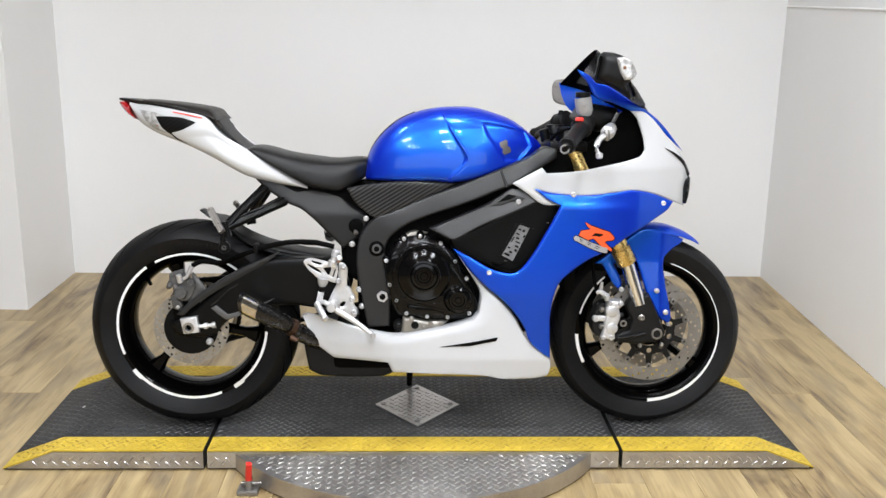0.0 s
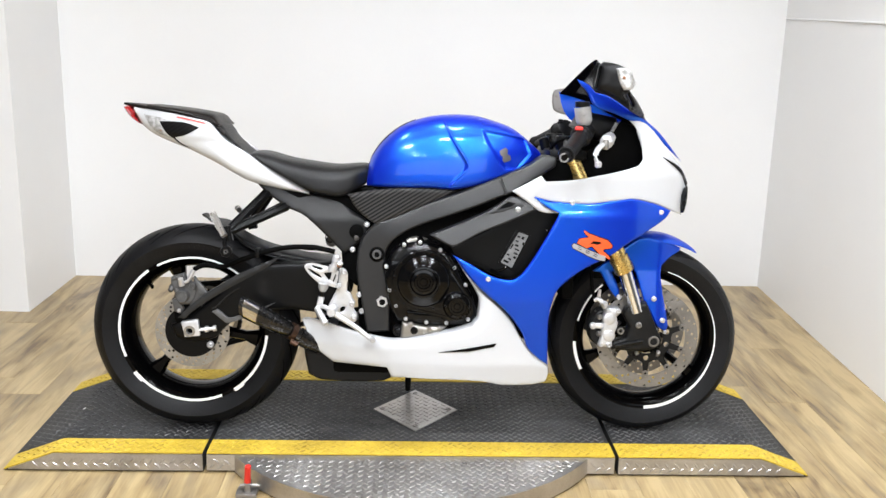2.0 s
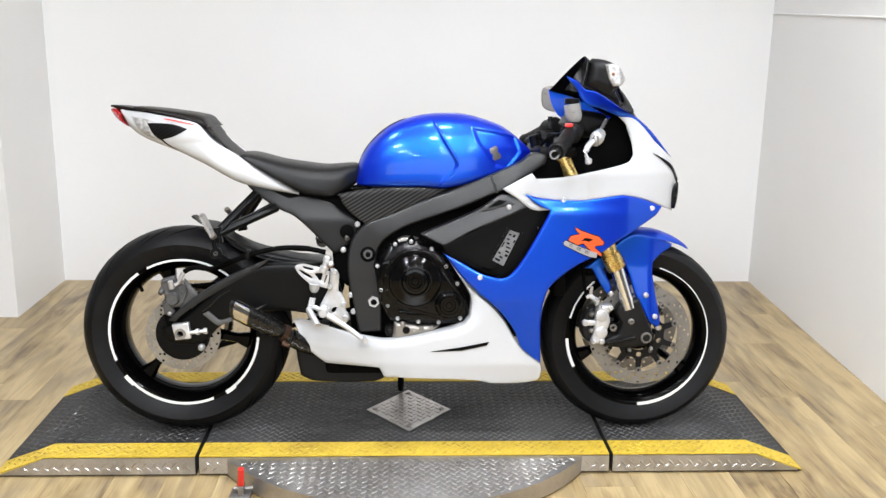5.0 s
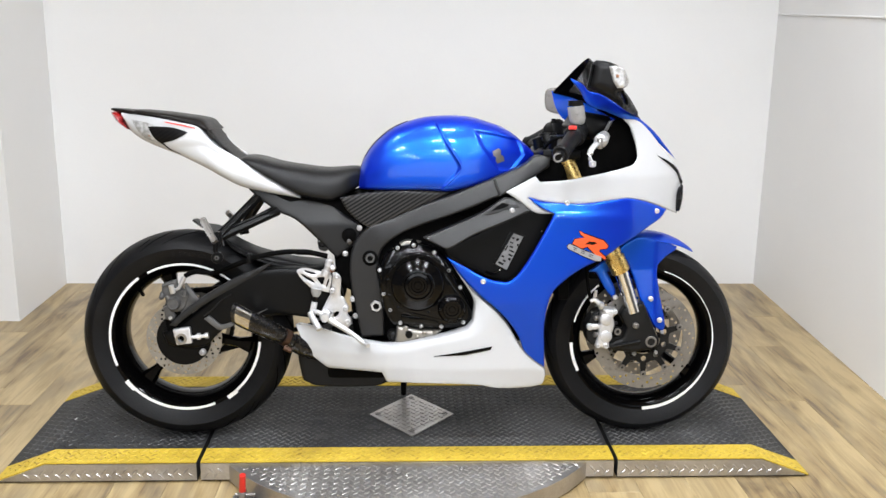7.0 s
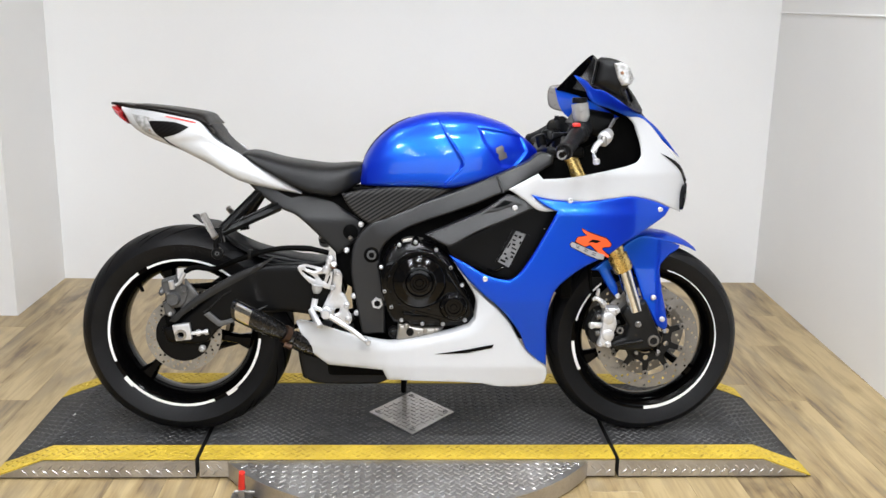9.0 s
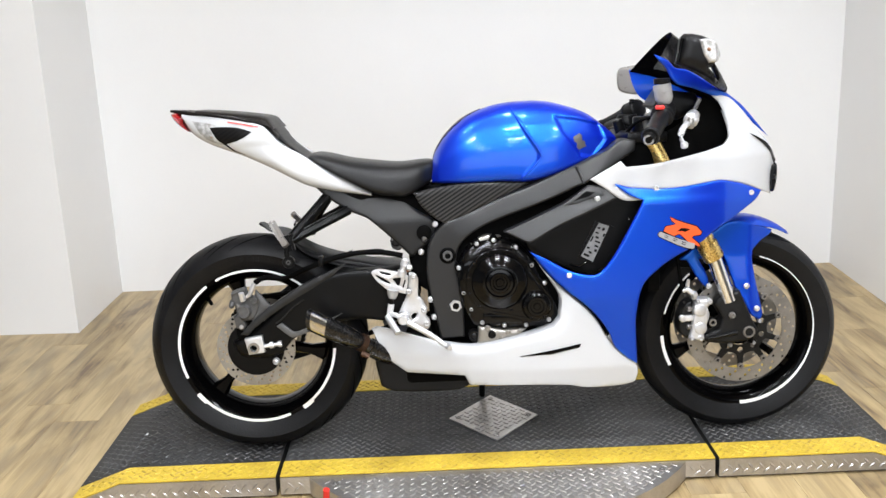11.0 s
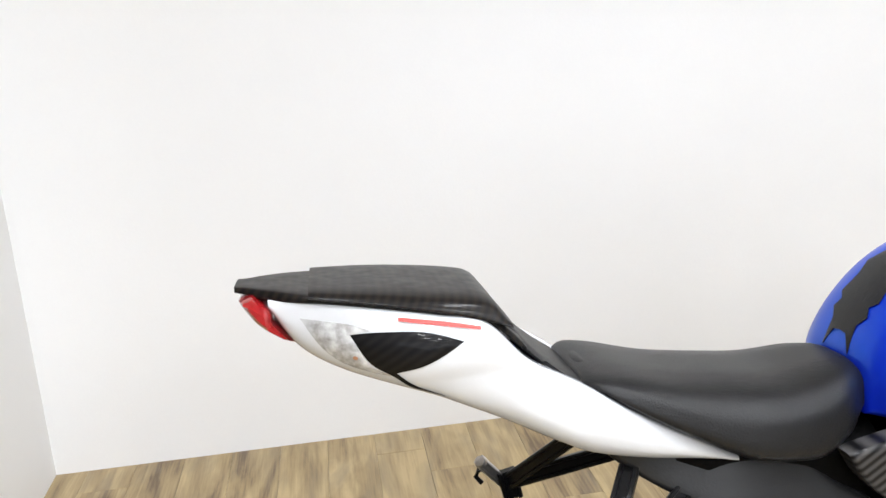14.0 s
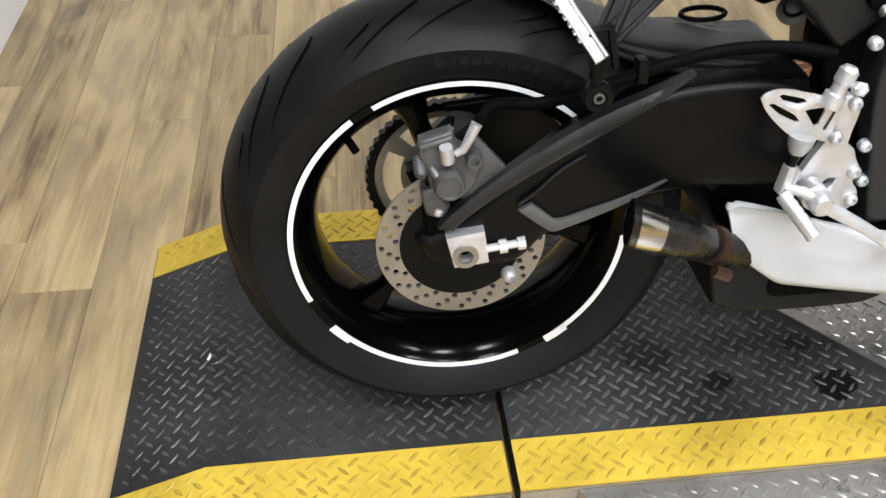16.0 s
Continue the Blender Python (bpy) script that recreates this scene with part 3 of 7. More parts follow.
def strip_mesh(us, v0, v1, rise):
    """A painted band along the deck edge that follows the deck's height."""
    bm = bmesh.new()
    rows = []
    for u in us:
        z = deck_height(u) + rise
        rows.append([bm.verts.new((CX + u, CY + v0, z)), bm.verts.new((CX + u, CY + v1, z)), bm.verts.new((CX + u, CY + v1, z - 0.004)), bm.verts.new((CX + u, CY + v0, z - 0.004))])
    for a, b in zip(rows, rows[1:]):
        for k in range(4):
            bm.faces.new((a[k], a[(k + 1) % 4], b[(k + 1) % 4], b[k]))
    bm.faces.new(rows[0])
    bm.faces.new(rows[-1][::-1])
    return bm


ramp_thing = thing("access_ramp", "black tread-plate access ramp with yellow edges on the floor", "ramp", (CX, CY, 0), "turntable ramps")
r0, r1 = GAP_X + 0.006, TIP_X
deck = part("deck", prism([(CX + r0, 0.002), (CX + r0, TOP), (CX + FLAT_X, TOP), (CX + r1, 0.006), (CX + r1, 0.002)], CY - HALF + 0.003, CY + HALF - 0.003), M_DECK, ramp_thing)
def ramp_place(u, v):
    return (CX + u, CY + v, deck_height(u))
def ramp_normal(u, v):
    return Vector((0, 0, 1)) if u < FLAT_X else Vector((TOP - 0.004, 0, TIP_X - FLAT_X)).normalized()
part("tread", tread(r0, r1, -HALF + STRIPE, HALF - STRIPE, ramp_place, ramp_normal), M_LUG, deck, kind="stuff")
for s in (-1, 1):
    lo, hi = sorted((s * HALF, s * (HALF - STRIPE)))
    st = part("edge_stripe", strip_mesh((r0, 0.8, 0.95, FLAT_X, 1.1, r1 - 0.002), lo, hi, 0.0025), M_YELLOW, ramp_thing, "worn yellow painted edge band")
    part("tread", tread(r0, r1, lo, hi, lambda u, v: (CX + u, CY + v, deck_height(u) + 0.0025), ramp_normal), M_SCUFF, st, kind="stuff")
    y = CY + s * (HALF - 0.001)
    sk = part("skirt", prism([(CX + r0, 0.007), (CX + r0, TOP - 0.003), (CX + FLAT_X, TOP - 0.003), (CX + r1 - 0.015, 0.009), (CX + r1 - 0.015, 0.007)], y, y + s * 0.004), M_ALU, ramp_thing, "bare aluminium tread-plate skirt")
    part("tread", tread(r0, FLAT_X + 0.08, 0.006, TOP - 0.002, lambda u, v: (CX + u, y + s * 0.004, v), lambda u, v: Vector((0, s, 0)),
                        skip=lambda u, v: v > deck_height(u) - 0.014, margin=0.0095), M_ALU, sk, kind="stuff")
copy_thing(ramp_thing, pose(CX, CY, 0, 0, 0, 180))

table = thing("turntable", "black tread-plate motorcycle turntable with yellow edge bands and aluminium rim", "turntable", (CX, CY, 0))
c0 = GAP_X - 0.006
deck = part("deck", box((CX - c0, CY - HALF + 0.003, 0.004), (CX + c0, CY + HALF - 0.003, TOP)), M_DECK, table)
part("tread", tread(-c0, c0, -HALF + STRIPE, HALF - STRIPE, ramp_place, up, skip=in_diamond), M_LUG, deck, kind="stuff")
for s in (-1, 1):
    lo, hi = sorted((s * HALF, s * (HALF - STRIPE)))
    st = part("edge_stripe", strip_mesh((-c0, -0.3, 0, 0.3, c0), lo, hi, 0.0025), M_YELLOW, table, "worn yellow painted edge band")
    part("tread", tread(-c0, c0, lo, hi, lambda u, v: (CX + u, CY + v, TOP + 0.0025), up), M_SCUFF, st, kind="stuff")
    y = CY + s * (HALF - 0.001)
    sk = part("skirt", box((CX - c0, min(y, y + s * 0.004), 0.008), (CX + c0, max(y, y + s * 0.004), TOP - 0.003)), M_ALU, table, "bare aluminium tread-plate skirt")
    part("tread", tread(-c0, c0, 0.006, TOP - 0.002, lambda u, v: (CX + u, y + s * 0.004, v), lambda u, v: Vector((0, s, 0)), skip=lambda u, v: abs(u) < 0.53, margin=0.0095), M_ALU, sk, kind="stuff")
dia = part("diamond_plate", prism([(CX + 0.010 + a, CY - 0.004 + b) for a, b in ((-0.136, 0), (0, -0.165), (0.136, 0), (0, 0.165))], TOP, TOP + 0.003, axis="z"), M_ALU, table, "bare metal diamond inlay")
part("tread", tread(-0.14, 0.14, -0.17, 0.17, lambda u, v: (CX + 0.01 + u, CY - 0.004 + v, TOP + 0.003), up, skip=lambda u, v: abs(u) / 0.122 + abs(v) / 0.150 > 1), M_ALU, dia, kind="stuff")
for a, b in ((-0.108, 0), (0, -0.131), (0.108, 0), (0, 0.131)):
    part("screw", lathe([(0.0, 0.0018), (0.003, 0.0018), (0.004, 0.003), (0.0075, 0.0032), (0.009, 0.001)], (CX + 0.010 + a, CY - 0.004 + b, TOP + 0.003), 16, axis="z", closed=False), M_STEEL, table, "dull countersunk screw")
DISC_R = 0.615
for s in (-1,):
    a = math.degrees(math.asin((HALF + 0.004) / DISC_R))
    bm = bmesh.new()
    arc = [(CX + DISC_R * math.cos(radians(t)), CY + s * DISC_R * math.sin(radians(t))) for t in np.linspace(a, 180 - a, 49)]
    wing = part("disc_edge", prism(arc, 0.005, TOP - 0.004, axis="z"), M_ALU, table, "rounded aluminium tread-plate rim of the turning disc")
    part("tread", tread(-0.55, 0.55, HALF + 0.006, DISC_R, lambda u, v: (CX + u, CY + s * v, TOP - 0.004), up, skip=lambda u, v: math.hypot(u, v) > DISC_R - 0.014), M_ALU, wing, kind="stuff")

for a in (-0.44, -0.15, 0.15, 0.44):
    part("screw", lathe([(0.0, 0.0018), (0.003, 0.0018), (0.004, 0.003), (0.0075, 0.0032), (0.009, 0.001)], (CX + a, CY - HALF - 0.045, TOP - 0.004), 16, axis="z", closed=False), M_STEEL, table, "dull countersunk screw")

lever = thing("lock_lever", "red-handled metal lock lever on the floor", "lever", (-0.492, -0.40, 0))
part("base_plate", box((-0.522, -0.425, 0.0), (-0.464, -0.375, 0.014), 0.003), M_STEEL, lever)
bracket = box((-0.499, -0.415, 0.012), (-0.481, -0.385, 0.040), 0.003)
part("bracket", bracket, M_STEEL, lever)
part("pin", rod((-0.512, -0.40, 0.028), (-0.457, -0.40, 0.028), [(0, 0.005), (1, 0.005)], 12), M_STEEL, lever)
part("handle", tube([(-0.491, -0.402, 0.034), (-0.489, -0.410, 0.062), (-0.486, -0.417, 0.095)], (0.0095, 0.0085)), M_REDPAINT, lever, "red plastic lever handle")

# ---- the motorcycle, built upright and then leaned on its stand ----
# side outlines of its panels, as (x, z)
SUBFRAME = [(-0.51, 0.827), (-0.461, 0.819), (-0.396, 0.808), (-0.355, 0.8), (-0.297, 0.785), (-0.264, 0.777), (-0.222, 0.741), (-0.184, 0.717), (-0.172, 0.704), (-0.183, 0.667), (-0.23, 0.624), (-0.246, 0.613), (-0.263, 0.63), (-0.305, 0.673), (-0.363, 0.725), (-0.412, 0.746), (-0.461, 0.778), (-0.494, 0.806)]
SIDE_CARBON = [(-0.233, 0.793), (-0.164, 0.806), (-0.066, 0.815), (0.066, 0.814), (0.086, 0.81), (0.033, 0.786), (-0.032, 0.756), (-0.097, 0.728), (-0.15, 0.706), (-0.179, 0.725), (-0.213, 0.758)]
FRAME = [(-0.149, 0.711), (-0.097, 0.73), (0.0, 0.773), (0.097, 0.811), (0.194, 0.851), (0.29, 0.892), (0.33, 0.918), (0.368, 0.914), (0.364, 0.887), (0.308, 0.853), (0.236, 0.811), (0.196, 0.795), (0.147, 0.773), (0.066, 0.742), (0.001, 0.719), (-0.063, 0.69), (-0.109, 0.651), (-0.123, 0.614), (-0.122, 0.567), (-0.11, 0.517), (-0.108, 0.39), (-0.174, 0.384), (-0.183, 0.432), (-0.192, 0.482), (-0.206, 0.566), (-0.202, 0.633), (-0.186, 0.674)]
DUCT = [(0.005, 0.686), (0.067, 0.712), (0.163, 0.755), (0.24, 0.797), (0.276, 0.791), (0.307, 0.766), (0.23, 0.731), (0.149, 0.697), (0.084, 0.661), (0.068, 0.657)]
DUCT_DARK = [(0.061, 0.651), (0.151, 0.695), (0.306, 0.769), (0.384, 0.754), (0.382, 0.721), (0.338, 0.656), (0.301, 0.585), (0.247, 0.55), (0.205, 0.563), (0.154, 0.586), (0.078, 0.621)]
BLUE = [(0.299, 0.804), (0.35, 0.792), (0.447, 0.787), (0.547, 0.797), (0.59, 0.8), (0.655, 0.786), (0.713, 0.764), (0.695, 0.74), (0.642, 0.708), (0.571, 0.67), (0.522, 0.637), (0.456, 0.605), (0.408, 0.572), (0.369, 0.53), (0.352, 0.453), (0.353, 0.384), (0.357, 0.311), (0.331, 0.328), (0.296, 0.362), (0.278, 0.406), (0.242, 0.457), (0.2, 0.498), (0.175, 0.517), (0.125, 0.565), (0.072, 0.632), (0.116, 0.61), (0.181, 0.575), (0.238, 0.564), (0.262, 0.576), (0.293, 0.616), (0.331, 0.682), (0.361, 0.739), (0.371, 0.76), (0.335, 0.775)]
BELLY = [(0.087, 0.607), (0.126, 0.557), (0.177, 0.509), (0.219, 0.472), (0.254, 0.43), (0.28, 0.383), (0.307, 0.349), (0.361, 0.307), (0.364, 0.28), (0.357, 0.251), (0.313, 0.242), (0.221, 0.241), (0.163, 0.252), (-0.045, 0.258), (-0.1, 0.256), (-0.114, 0.287), (-0.274, 0.291), (-0.328, 0.339), (-0.365, 0.424), (-0.352, 0.429), (-0.307, 0.419), (-0.223, 0.395), (-0.157, 0.382), (-0.091, 0.375), (-0.009, 0.388), (0.073, 0.407), (0.13, 0.425), (0.147, 0.447), (0.151, 0.497), (0.135, 0.533)]
BELLY_SLIT = [(0.037, 0.345), (0.123, 0.359), (0.204, 0.374), (0.199, 0.364), (0.124, 0.349)]
SILENCER = [(-0.367, 0.365), (-0.338, 0.350), (-0.281, 0.302), (-0.105, 0.274), (-0.098, 0.239), (-0.133, 0.227), (-0.307, 0.229), (-0.349, 0.246), (-0.360, 0.302)]
NOSE = [(0.236, 0.818), (0.318, 0.863), (0.332, 0.847), (0.399, 0.852), (0.48, 0.866), (0.6, 0.894), (0.617, 0.913), (0.613, 0.947), (0.595, 1.0), (0.568, 1.028), (0.629, 1.014), (0.703, 0.943), (0.754, 0.891), (0.784, 0.853), (0.79, 0.821), (0.772, 0.797), (0.769, 0.742), (0.733, 0.756), (0.662, 0.783), (0.594, 0.798), (0.551, 0.796), (0.45, 0.785), (0.353, 0.79), (0.301, 0.801), (0.338, 0.773), (0.374, 0.758), (0.322, 0.76), (0.273, 0.794)]
NOSE_BLUE = [(0.412, 1.136), (0.447, 1.12), (0.467, 1.100), (0.497, 1.094), (0.534, 1.075), (0.582, 1.046), (0.634, 1.021), (0.695, 0.976), (0.755, 0.905), (0.690, 0.962), (0.629, 1.008), (0.569, 1.025), (0.515, 1.045), (0.473, 1.057), (0.455, 1.074), (0.444, 1.098), (0.42, 1.124)]
MIRROR = [(0.438, 1.107), (0.445, 1.138), (0.451, 1.170), (0.462, 1.180), (0.491, 1.177), (0.523, 1.165), (0.546, 1.144), (0.557, 1.126), (0.541, 1.106), (0.581, 1.08), (0.628, 1.041), (0.622, 1.031), (0.587, 1.04), (0.544, 1.055), (0.508, 1.078), (0.469, 1.095)]
MIRROR_GAP = [(0.522, 1.094), (0.531, 1.097), (0.552, 1.076), (0.558, 1.064), (0.545, 1.071)]
INNER_COWL = [(0.412, 1.104), (0.426, 1.054), (0.45, 1.019), (0.499, 0.998), (0.564, 0.981), (0.60, 1.02), (0.53, 1.075), (0.455, 1.096)]
MIRROR_LENS = [(0.491, 1.163), (0.512, 1.165), (0.535, 1.152), (0.560, 1.126), (0.542, 1.109), (0.514, 1.106), (0.501, 1.127)]
FENDER = [(0.5, 0.571), (0.555, 0.611), (0.62, 0.664), (0.655, 0.677), (0.695, 0.670), (0.740, 0.655), (0.772, 0.642), (0.766, 0.631), (0.738, 0.615), (0.710, 0.590), (0.708, 0.560), (0.717, 0.510), (0.738, 0.406), (0.73, 0.39), (0.703, 0.406), (0.674, 0.458), (0.660, 0.480), (0.636, 0.551), (0.616, 0.600), (0.595, 0.586), (0.557, 0.569), (0.582, 0.517), (0.58, 0.486), (0.555, 0.513), (0.524, 0.568)]
BLACK_IN = [(0.34, 0.84), (0.349, 0.911), (0.461, 0.935), (0.556, 1.022), (0.599, 1.004), (0.622, 0.945), (0.627, 0.91), (0.614, 0.889), (0.498, 0.856), (0.415, 0.841)]
SWING = [(-0.756, 0.394), (-0.709, 0.415), (-0.625, 0.485), (-0.559, 0.537), (-0.476, 0.58), (-0.36, 0.587), (-0.294, 0.575), (-0.244, 0.542), (-0.227, 0.491), (-0.244, 0.443), (-0.302, 0.435), (-0.394, 0.446), (-0.477, 0.439), (-0.543, 0.425), (-0.593, 0.391), (-0.627, 0.355), (-0.694, 0.347), (-0.74, 0.356)]
SW_RIB = [(-0.729, 0.421), (-0.699, 0.452), (-0.647, 0.493), (-0.59, 0.53), (-0.537, 0.56), (-0.48, 0.585), (-0.427, 0.608), (-0.472, 0.572), (-0.528, 0.539), (-0.581, 0.509), (-0.639, 0.473), (-0.687, 0.439), (-0.71, 0.417)]
ENGINE = [(-0.111, 0.611), (-0.087, 0.645), (-0.038, 0.662), (0.027, 0.655), (0.069, 0.623), (0.103, 0.557), (0.138, 0.49), (0.149, 0.448), (0.137, 0.422), (0.074, 0.414), (-0.009, 0.416), (-0.084, 0.425), (-0.102, 0.461), (-0.113, 0.503), (-0.122, 0.553)]
ENGINE_BOLTS = [(-0.022, 0.662), (0.037, 0.641), (0.078, 0.59), (0.112, 0.539), (0.122, 0.437), (0.059, 0.425), (-0.0, 0.426), (-0.06, 0.436), (-0.089, 0.475), (-0.108, 0.521), (-0.119, 0.59), (-0.068, 0.654)]
CLUTCH = [(-0.01, 0.55), (-0.01, 0.46)]
PUMP = [(0.088, 0.481), (0.088, 0.438)]
FRAME_BOLTS = [(-0.199, 0.497), (-0.191, 0.447), (-0.219, 0.631), (-0.178, 0.706)]
PIVOTS = [(-0.147, 0.62), (-0.13, 0.479)]
HEEL = [(-0.357, 0.584), (-0.352, 0.59), (-0.334, 0.594), (-0.304, 0.588), (-0.272, 0.579), (-0.257, 0.571), (-0.26, 0.545), (-0.266, 0.522), (-0.284, 0.527), (-0.311, 0.533), (-0.332, 0.55), (-0.349, 0.569)]
HEEL_SLOTS = [[(-0.336, 0.586), (-0.332, 0.588), (-0.306, 0.581), (-0.301, 0.576), (-0.311, 0.574), (-0.33, 0.58)],
              [(-0.347, 0.576), (-0.341, 0.577), (-0.313, 0.561), (-0.305, 0.552), (-0.31, 0.551), (-0.331, 0.562)],
              [(-0.301, 0.565), (-0.294, 0.567), (-0.278, 0.568), (-0.277, 0.563), (-0.282, 0.546), (-0.287, 0.545)],
              [(-0.275, 0.539), (-0.267, 0.562), (-0.263, 0.561), (-0.271, 0.538)]]
REARSET = [(-0.255, 0.579), (-0.245, 0.579), (-0.237, 0.572), (-0.231, 0.561), (-0.233, 0.527), (-0.233, 0.51), (-0.223, 0.504), (-0.217, 0.49), (-0.209, 0.477), (-0.212, 0.464), (-0.213, 0.456), (-0.205, 0.444), (-0.203, 0.431), (-0.209, 0.419), (-0.221, 0.413), (-0.231, 0.416), (-0.239, 0.426), (-0.255, 0.441), (-0.268, 0.451), (-0.287, 0.456), (-0.29, 0.461), (-0.275, 0.492), (-0.262, 0.519), (-0.257, 0.553), (-0.255, 0.568)]
REARSET_HOLE = [(-0.254, 0.451), (-0.253, 0.459), (-0.245, 0.465), (-0.237, 0.464), (-0.238, 0.457), (-0.246, 0.448), (-0.252, 0.447)]
PEDAL = [(-0.279, 0.461), (-0.251, 0.444), (-0.203, 0.415), (-0.162, 0.384)]
SUMP = [(-0.07, 0.426), (-0.001, 0.414), (0.064, 0.414), (0.04, 0.397), (-0.009, 0.384), (-0.05, 0.374), (-0.075, 0.377)]
R_BAND = [(0.441, 0.713), (0.459, 0.703), (0.489, 0.692), (0.513, 0.684), (0.528, 0.668), (0.524, 0.661), (0.503, 0.659), (0.500, 0.654), (0.522, 0.635), (0.521, 0.629), (0.491, 0.644), (0.474, 0.660), (0.467, 0.667), (0.451, 0.662), (0.424, 0.676), (0.430, 0.688), (0.458, 0.693), (0.447, 0.702)]
G_BLOCKS = [(0.425, 0.6675), (0.497, 0.637), (0.492, 0.630), (0.425, 0.660)]
G_BAR = [(0.409, 0.669), (0.415, 0.675), (0.466, 0.653), (0.509, 0.638), (0.507, 0.624), (0.488, 0.627), (0.458, 0.639), (0.412, 0.662)]
STICKER = [(0.255, 0.701), (0.305, 0.684), (0.257, 0.577), (0.206, 0.604)]
STICKER_FACE = [(0.264, 0.696), (0.292, 0.686), (0.246, 0.590), (0.214, 0.607)]
DUCT_BRACKET = [(0.163, 0.751), (0.203, 0.78), (0.234, 0.8), (0.259, 0.797), (0.276, 0.775), (0.235, 0.767), (0.199, 0.755)]
DUCT_POCKET = [(0.192, 0.762), (0.226, 0.787), (0.249, 0.783), (0.233, 0.773)]
FORK = [(0.392, 0.954), (0.565, 0.654), (0.591, 0.576), (0.63, 0.461), (0.656, 0.384)]
CALIPER = [(0.531, 0.461), (0.546, 0.468), (0.578, 0.466), (0.582, 0.455), (0.568, 0.443), (0.574, 0.421), (0.568, 0.399), (0.558, 0.378), (0.56, 0.350), (0.533, 0.349), (0.516, 0.357), (0.523, 0.379), (0.526, 0.404), (0.530, 0.43)]
FLEG = [(0.604, 0.470), (0.658, 0.487), (0.677, 0.444), (0.700, 0.392), (0.712, 0.372), (0.700, 0.346), (0.667, 0.340), (0.607, 0.336), (0.555, 0.342), (0.557, 0.360), (0.600, 0.378), (0.610, 0.41), (0.590, 0.448)]
GRIP = [(0.403, 0.982), (0.362, 0.919)]
RESERVOIR = [(0.433, 1.035), (0.436, 1.003), (0.427, 1.076)]
BADGE = [(0.199, 0.93), (0.224, 0.938), (0.241, 0.901), (0.215, 0.893)]
CREASE = [(0.04, 1.009), (0.069, 0.954), (0.109, 0.891), (0.101, 0.867), (0.058, 0.822)]
FAIR_BOLTS = [(0.174, 0.566), (0.408, 0.789), (0.681, 0.76)]
FENDER_BOLTS = [(0.686, 0.492), (0.714, 0.428), (0.58, 0.496)]
HEADLIGHT = [(0.769, 0.82), (0.784, 0.828), (0.783, 0.786), (0.776, 0.748), (0.76, 0.749), (0.76, 0.795)]
NOSE_SLIT = [(0.685, 0.919), (0.75, 0.887), (0.788, 0.838), (0.784, 0.824), (0.752, 0.871)]
LEFT_MIRROR = [(0.442, 1.11), (0.473, 1.12), (0.517, 1.12), (0.514, 1.034), (0.469, 1.033), (0.442, 1.05)]
REDLINE = [(-0.723, 1.006), (-0.68, 0.999), (-0.638, 0.99), (-0.638, 0.987), (-0.68, 0.995), (-0.723, 1.003)]
SIGNAL = [(-0.826, 1.01), (-0.775, 1.002), (-0.753, 0.994), (-0.774, 0.99), (-0.757, 0.956), (-0.732, 0.942), (-0.752, 0.946), (-0.785, 0.959), (-0.806, 0.978)]
SW_STRIPE = [(-0.629, 0.44), (-0.613, 0.448), (-0.583, 0.422), (-0.57, 0.423), (-0.5, 0.447), (-0.445, 0.469), (-0.499, 0.438), (-0.577, 0.407), (-0.588, 0.407)]
SW_RIDGE = [(-0.629, 0.447), (-0.607, 0.464), (-0.579, 0.492), (-0.549, 0.511)]
RCAL = [(-0.748, 0.540), (-0.73, 0.546), (-0.709, 0.552), (-0.703, 0.533), (-0.686, 0.523), (-0.675, 0.519), (-0.671, 0.508), (-0.683, 0.474), (-0.696, 0.459), (-0.723, 0.457), (-0.736, 0.478), (-0.742, 0.504), (-0.749, 0.521)]
RCAL_BRACKET = [(-0.682, 0.543), (-0.644, 0.496), (-0.66, 0.48), (-0.695, 0.452), (-0.699, 0.463), (-0.678, 0.5), (-0.684, 0.526)]
TANK_TOP = [(-0.181, 0.851), (-0.177, 0.877), (-0.167, 0.903), (-0.137, 0.946), (-0.086, 0.989), (-0.019, 1.016), (0.048, 1.027), (0.133, 1.026), (0.202, 1.009), (0.254, 0.988), (0.307, 0.947), (0.332, 0.924)]
TANK_LOW = [(-0.168, 0.816), (-0.098, 0.816), (-0.0, 0.818), (0.073, 0.816), (0.146, 0.836), (0.227, 0.87), (0.299, 0.909), (0.318, 0.924)]
SEAT_TOP = [(-0.525, 0.898), (-0.512, 0.907), (-0.475, 0.906), (-0.407, 0.889), (-0.34, 0.879), (-0.272, 0.872), (-0.204, 0.877), (-0.178, 0.874), (-0.166, 0.852)]
SEAT_LOW = [(-0.504, 0.9), (-0.475, 0.879), (-0.426, 0.849), (-0.345, 0.805), (-0.287, 0.788), (-0.255, 0.785), (-0.222, 0.798), (-0.181, 0.822), (-0.163, 0.837)]
COWL_TOP = [(-0.896, 1.042), (-0.81, 1.039), (-0.723, 1.031), (-0.63, 1.017), (-0.615, 1.004), (-0.579, 0.962)]
LID_LOW = [(-0.812, 1.053), (-0.808, 1.042), (-0.788, 1.03), (-0.747, 1.021), (-0.683, 1.008), (-0.63, 0.996), (-0.609, 0.993)]
HUG_TOP = [(-0.676, 0.716), (-0.668, 0.716), (-0.641, 0.694), (-0.609, 0.688), (-0.539, 0.663), (-0.484, 0.642)]
HUG_LOW = [(-0.676, 0.712), (-0.662, 0.706), (-0.639, 0.699), (-0.591, 0.682), (-0.538, 0.656)]
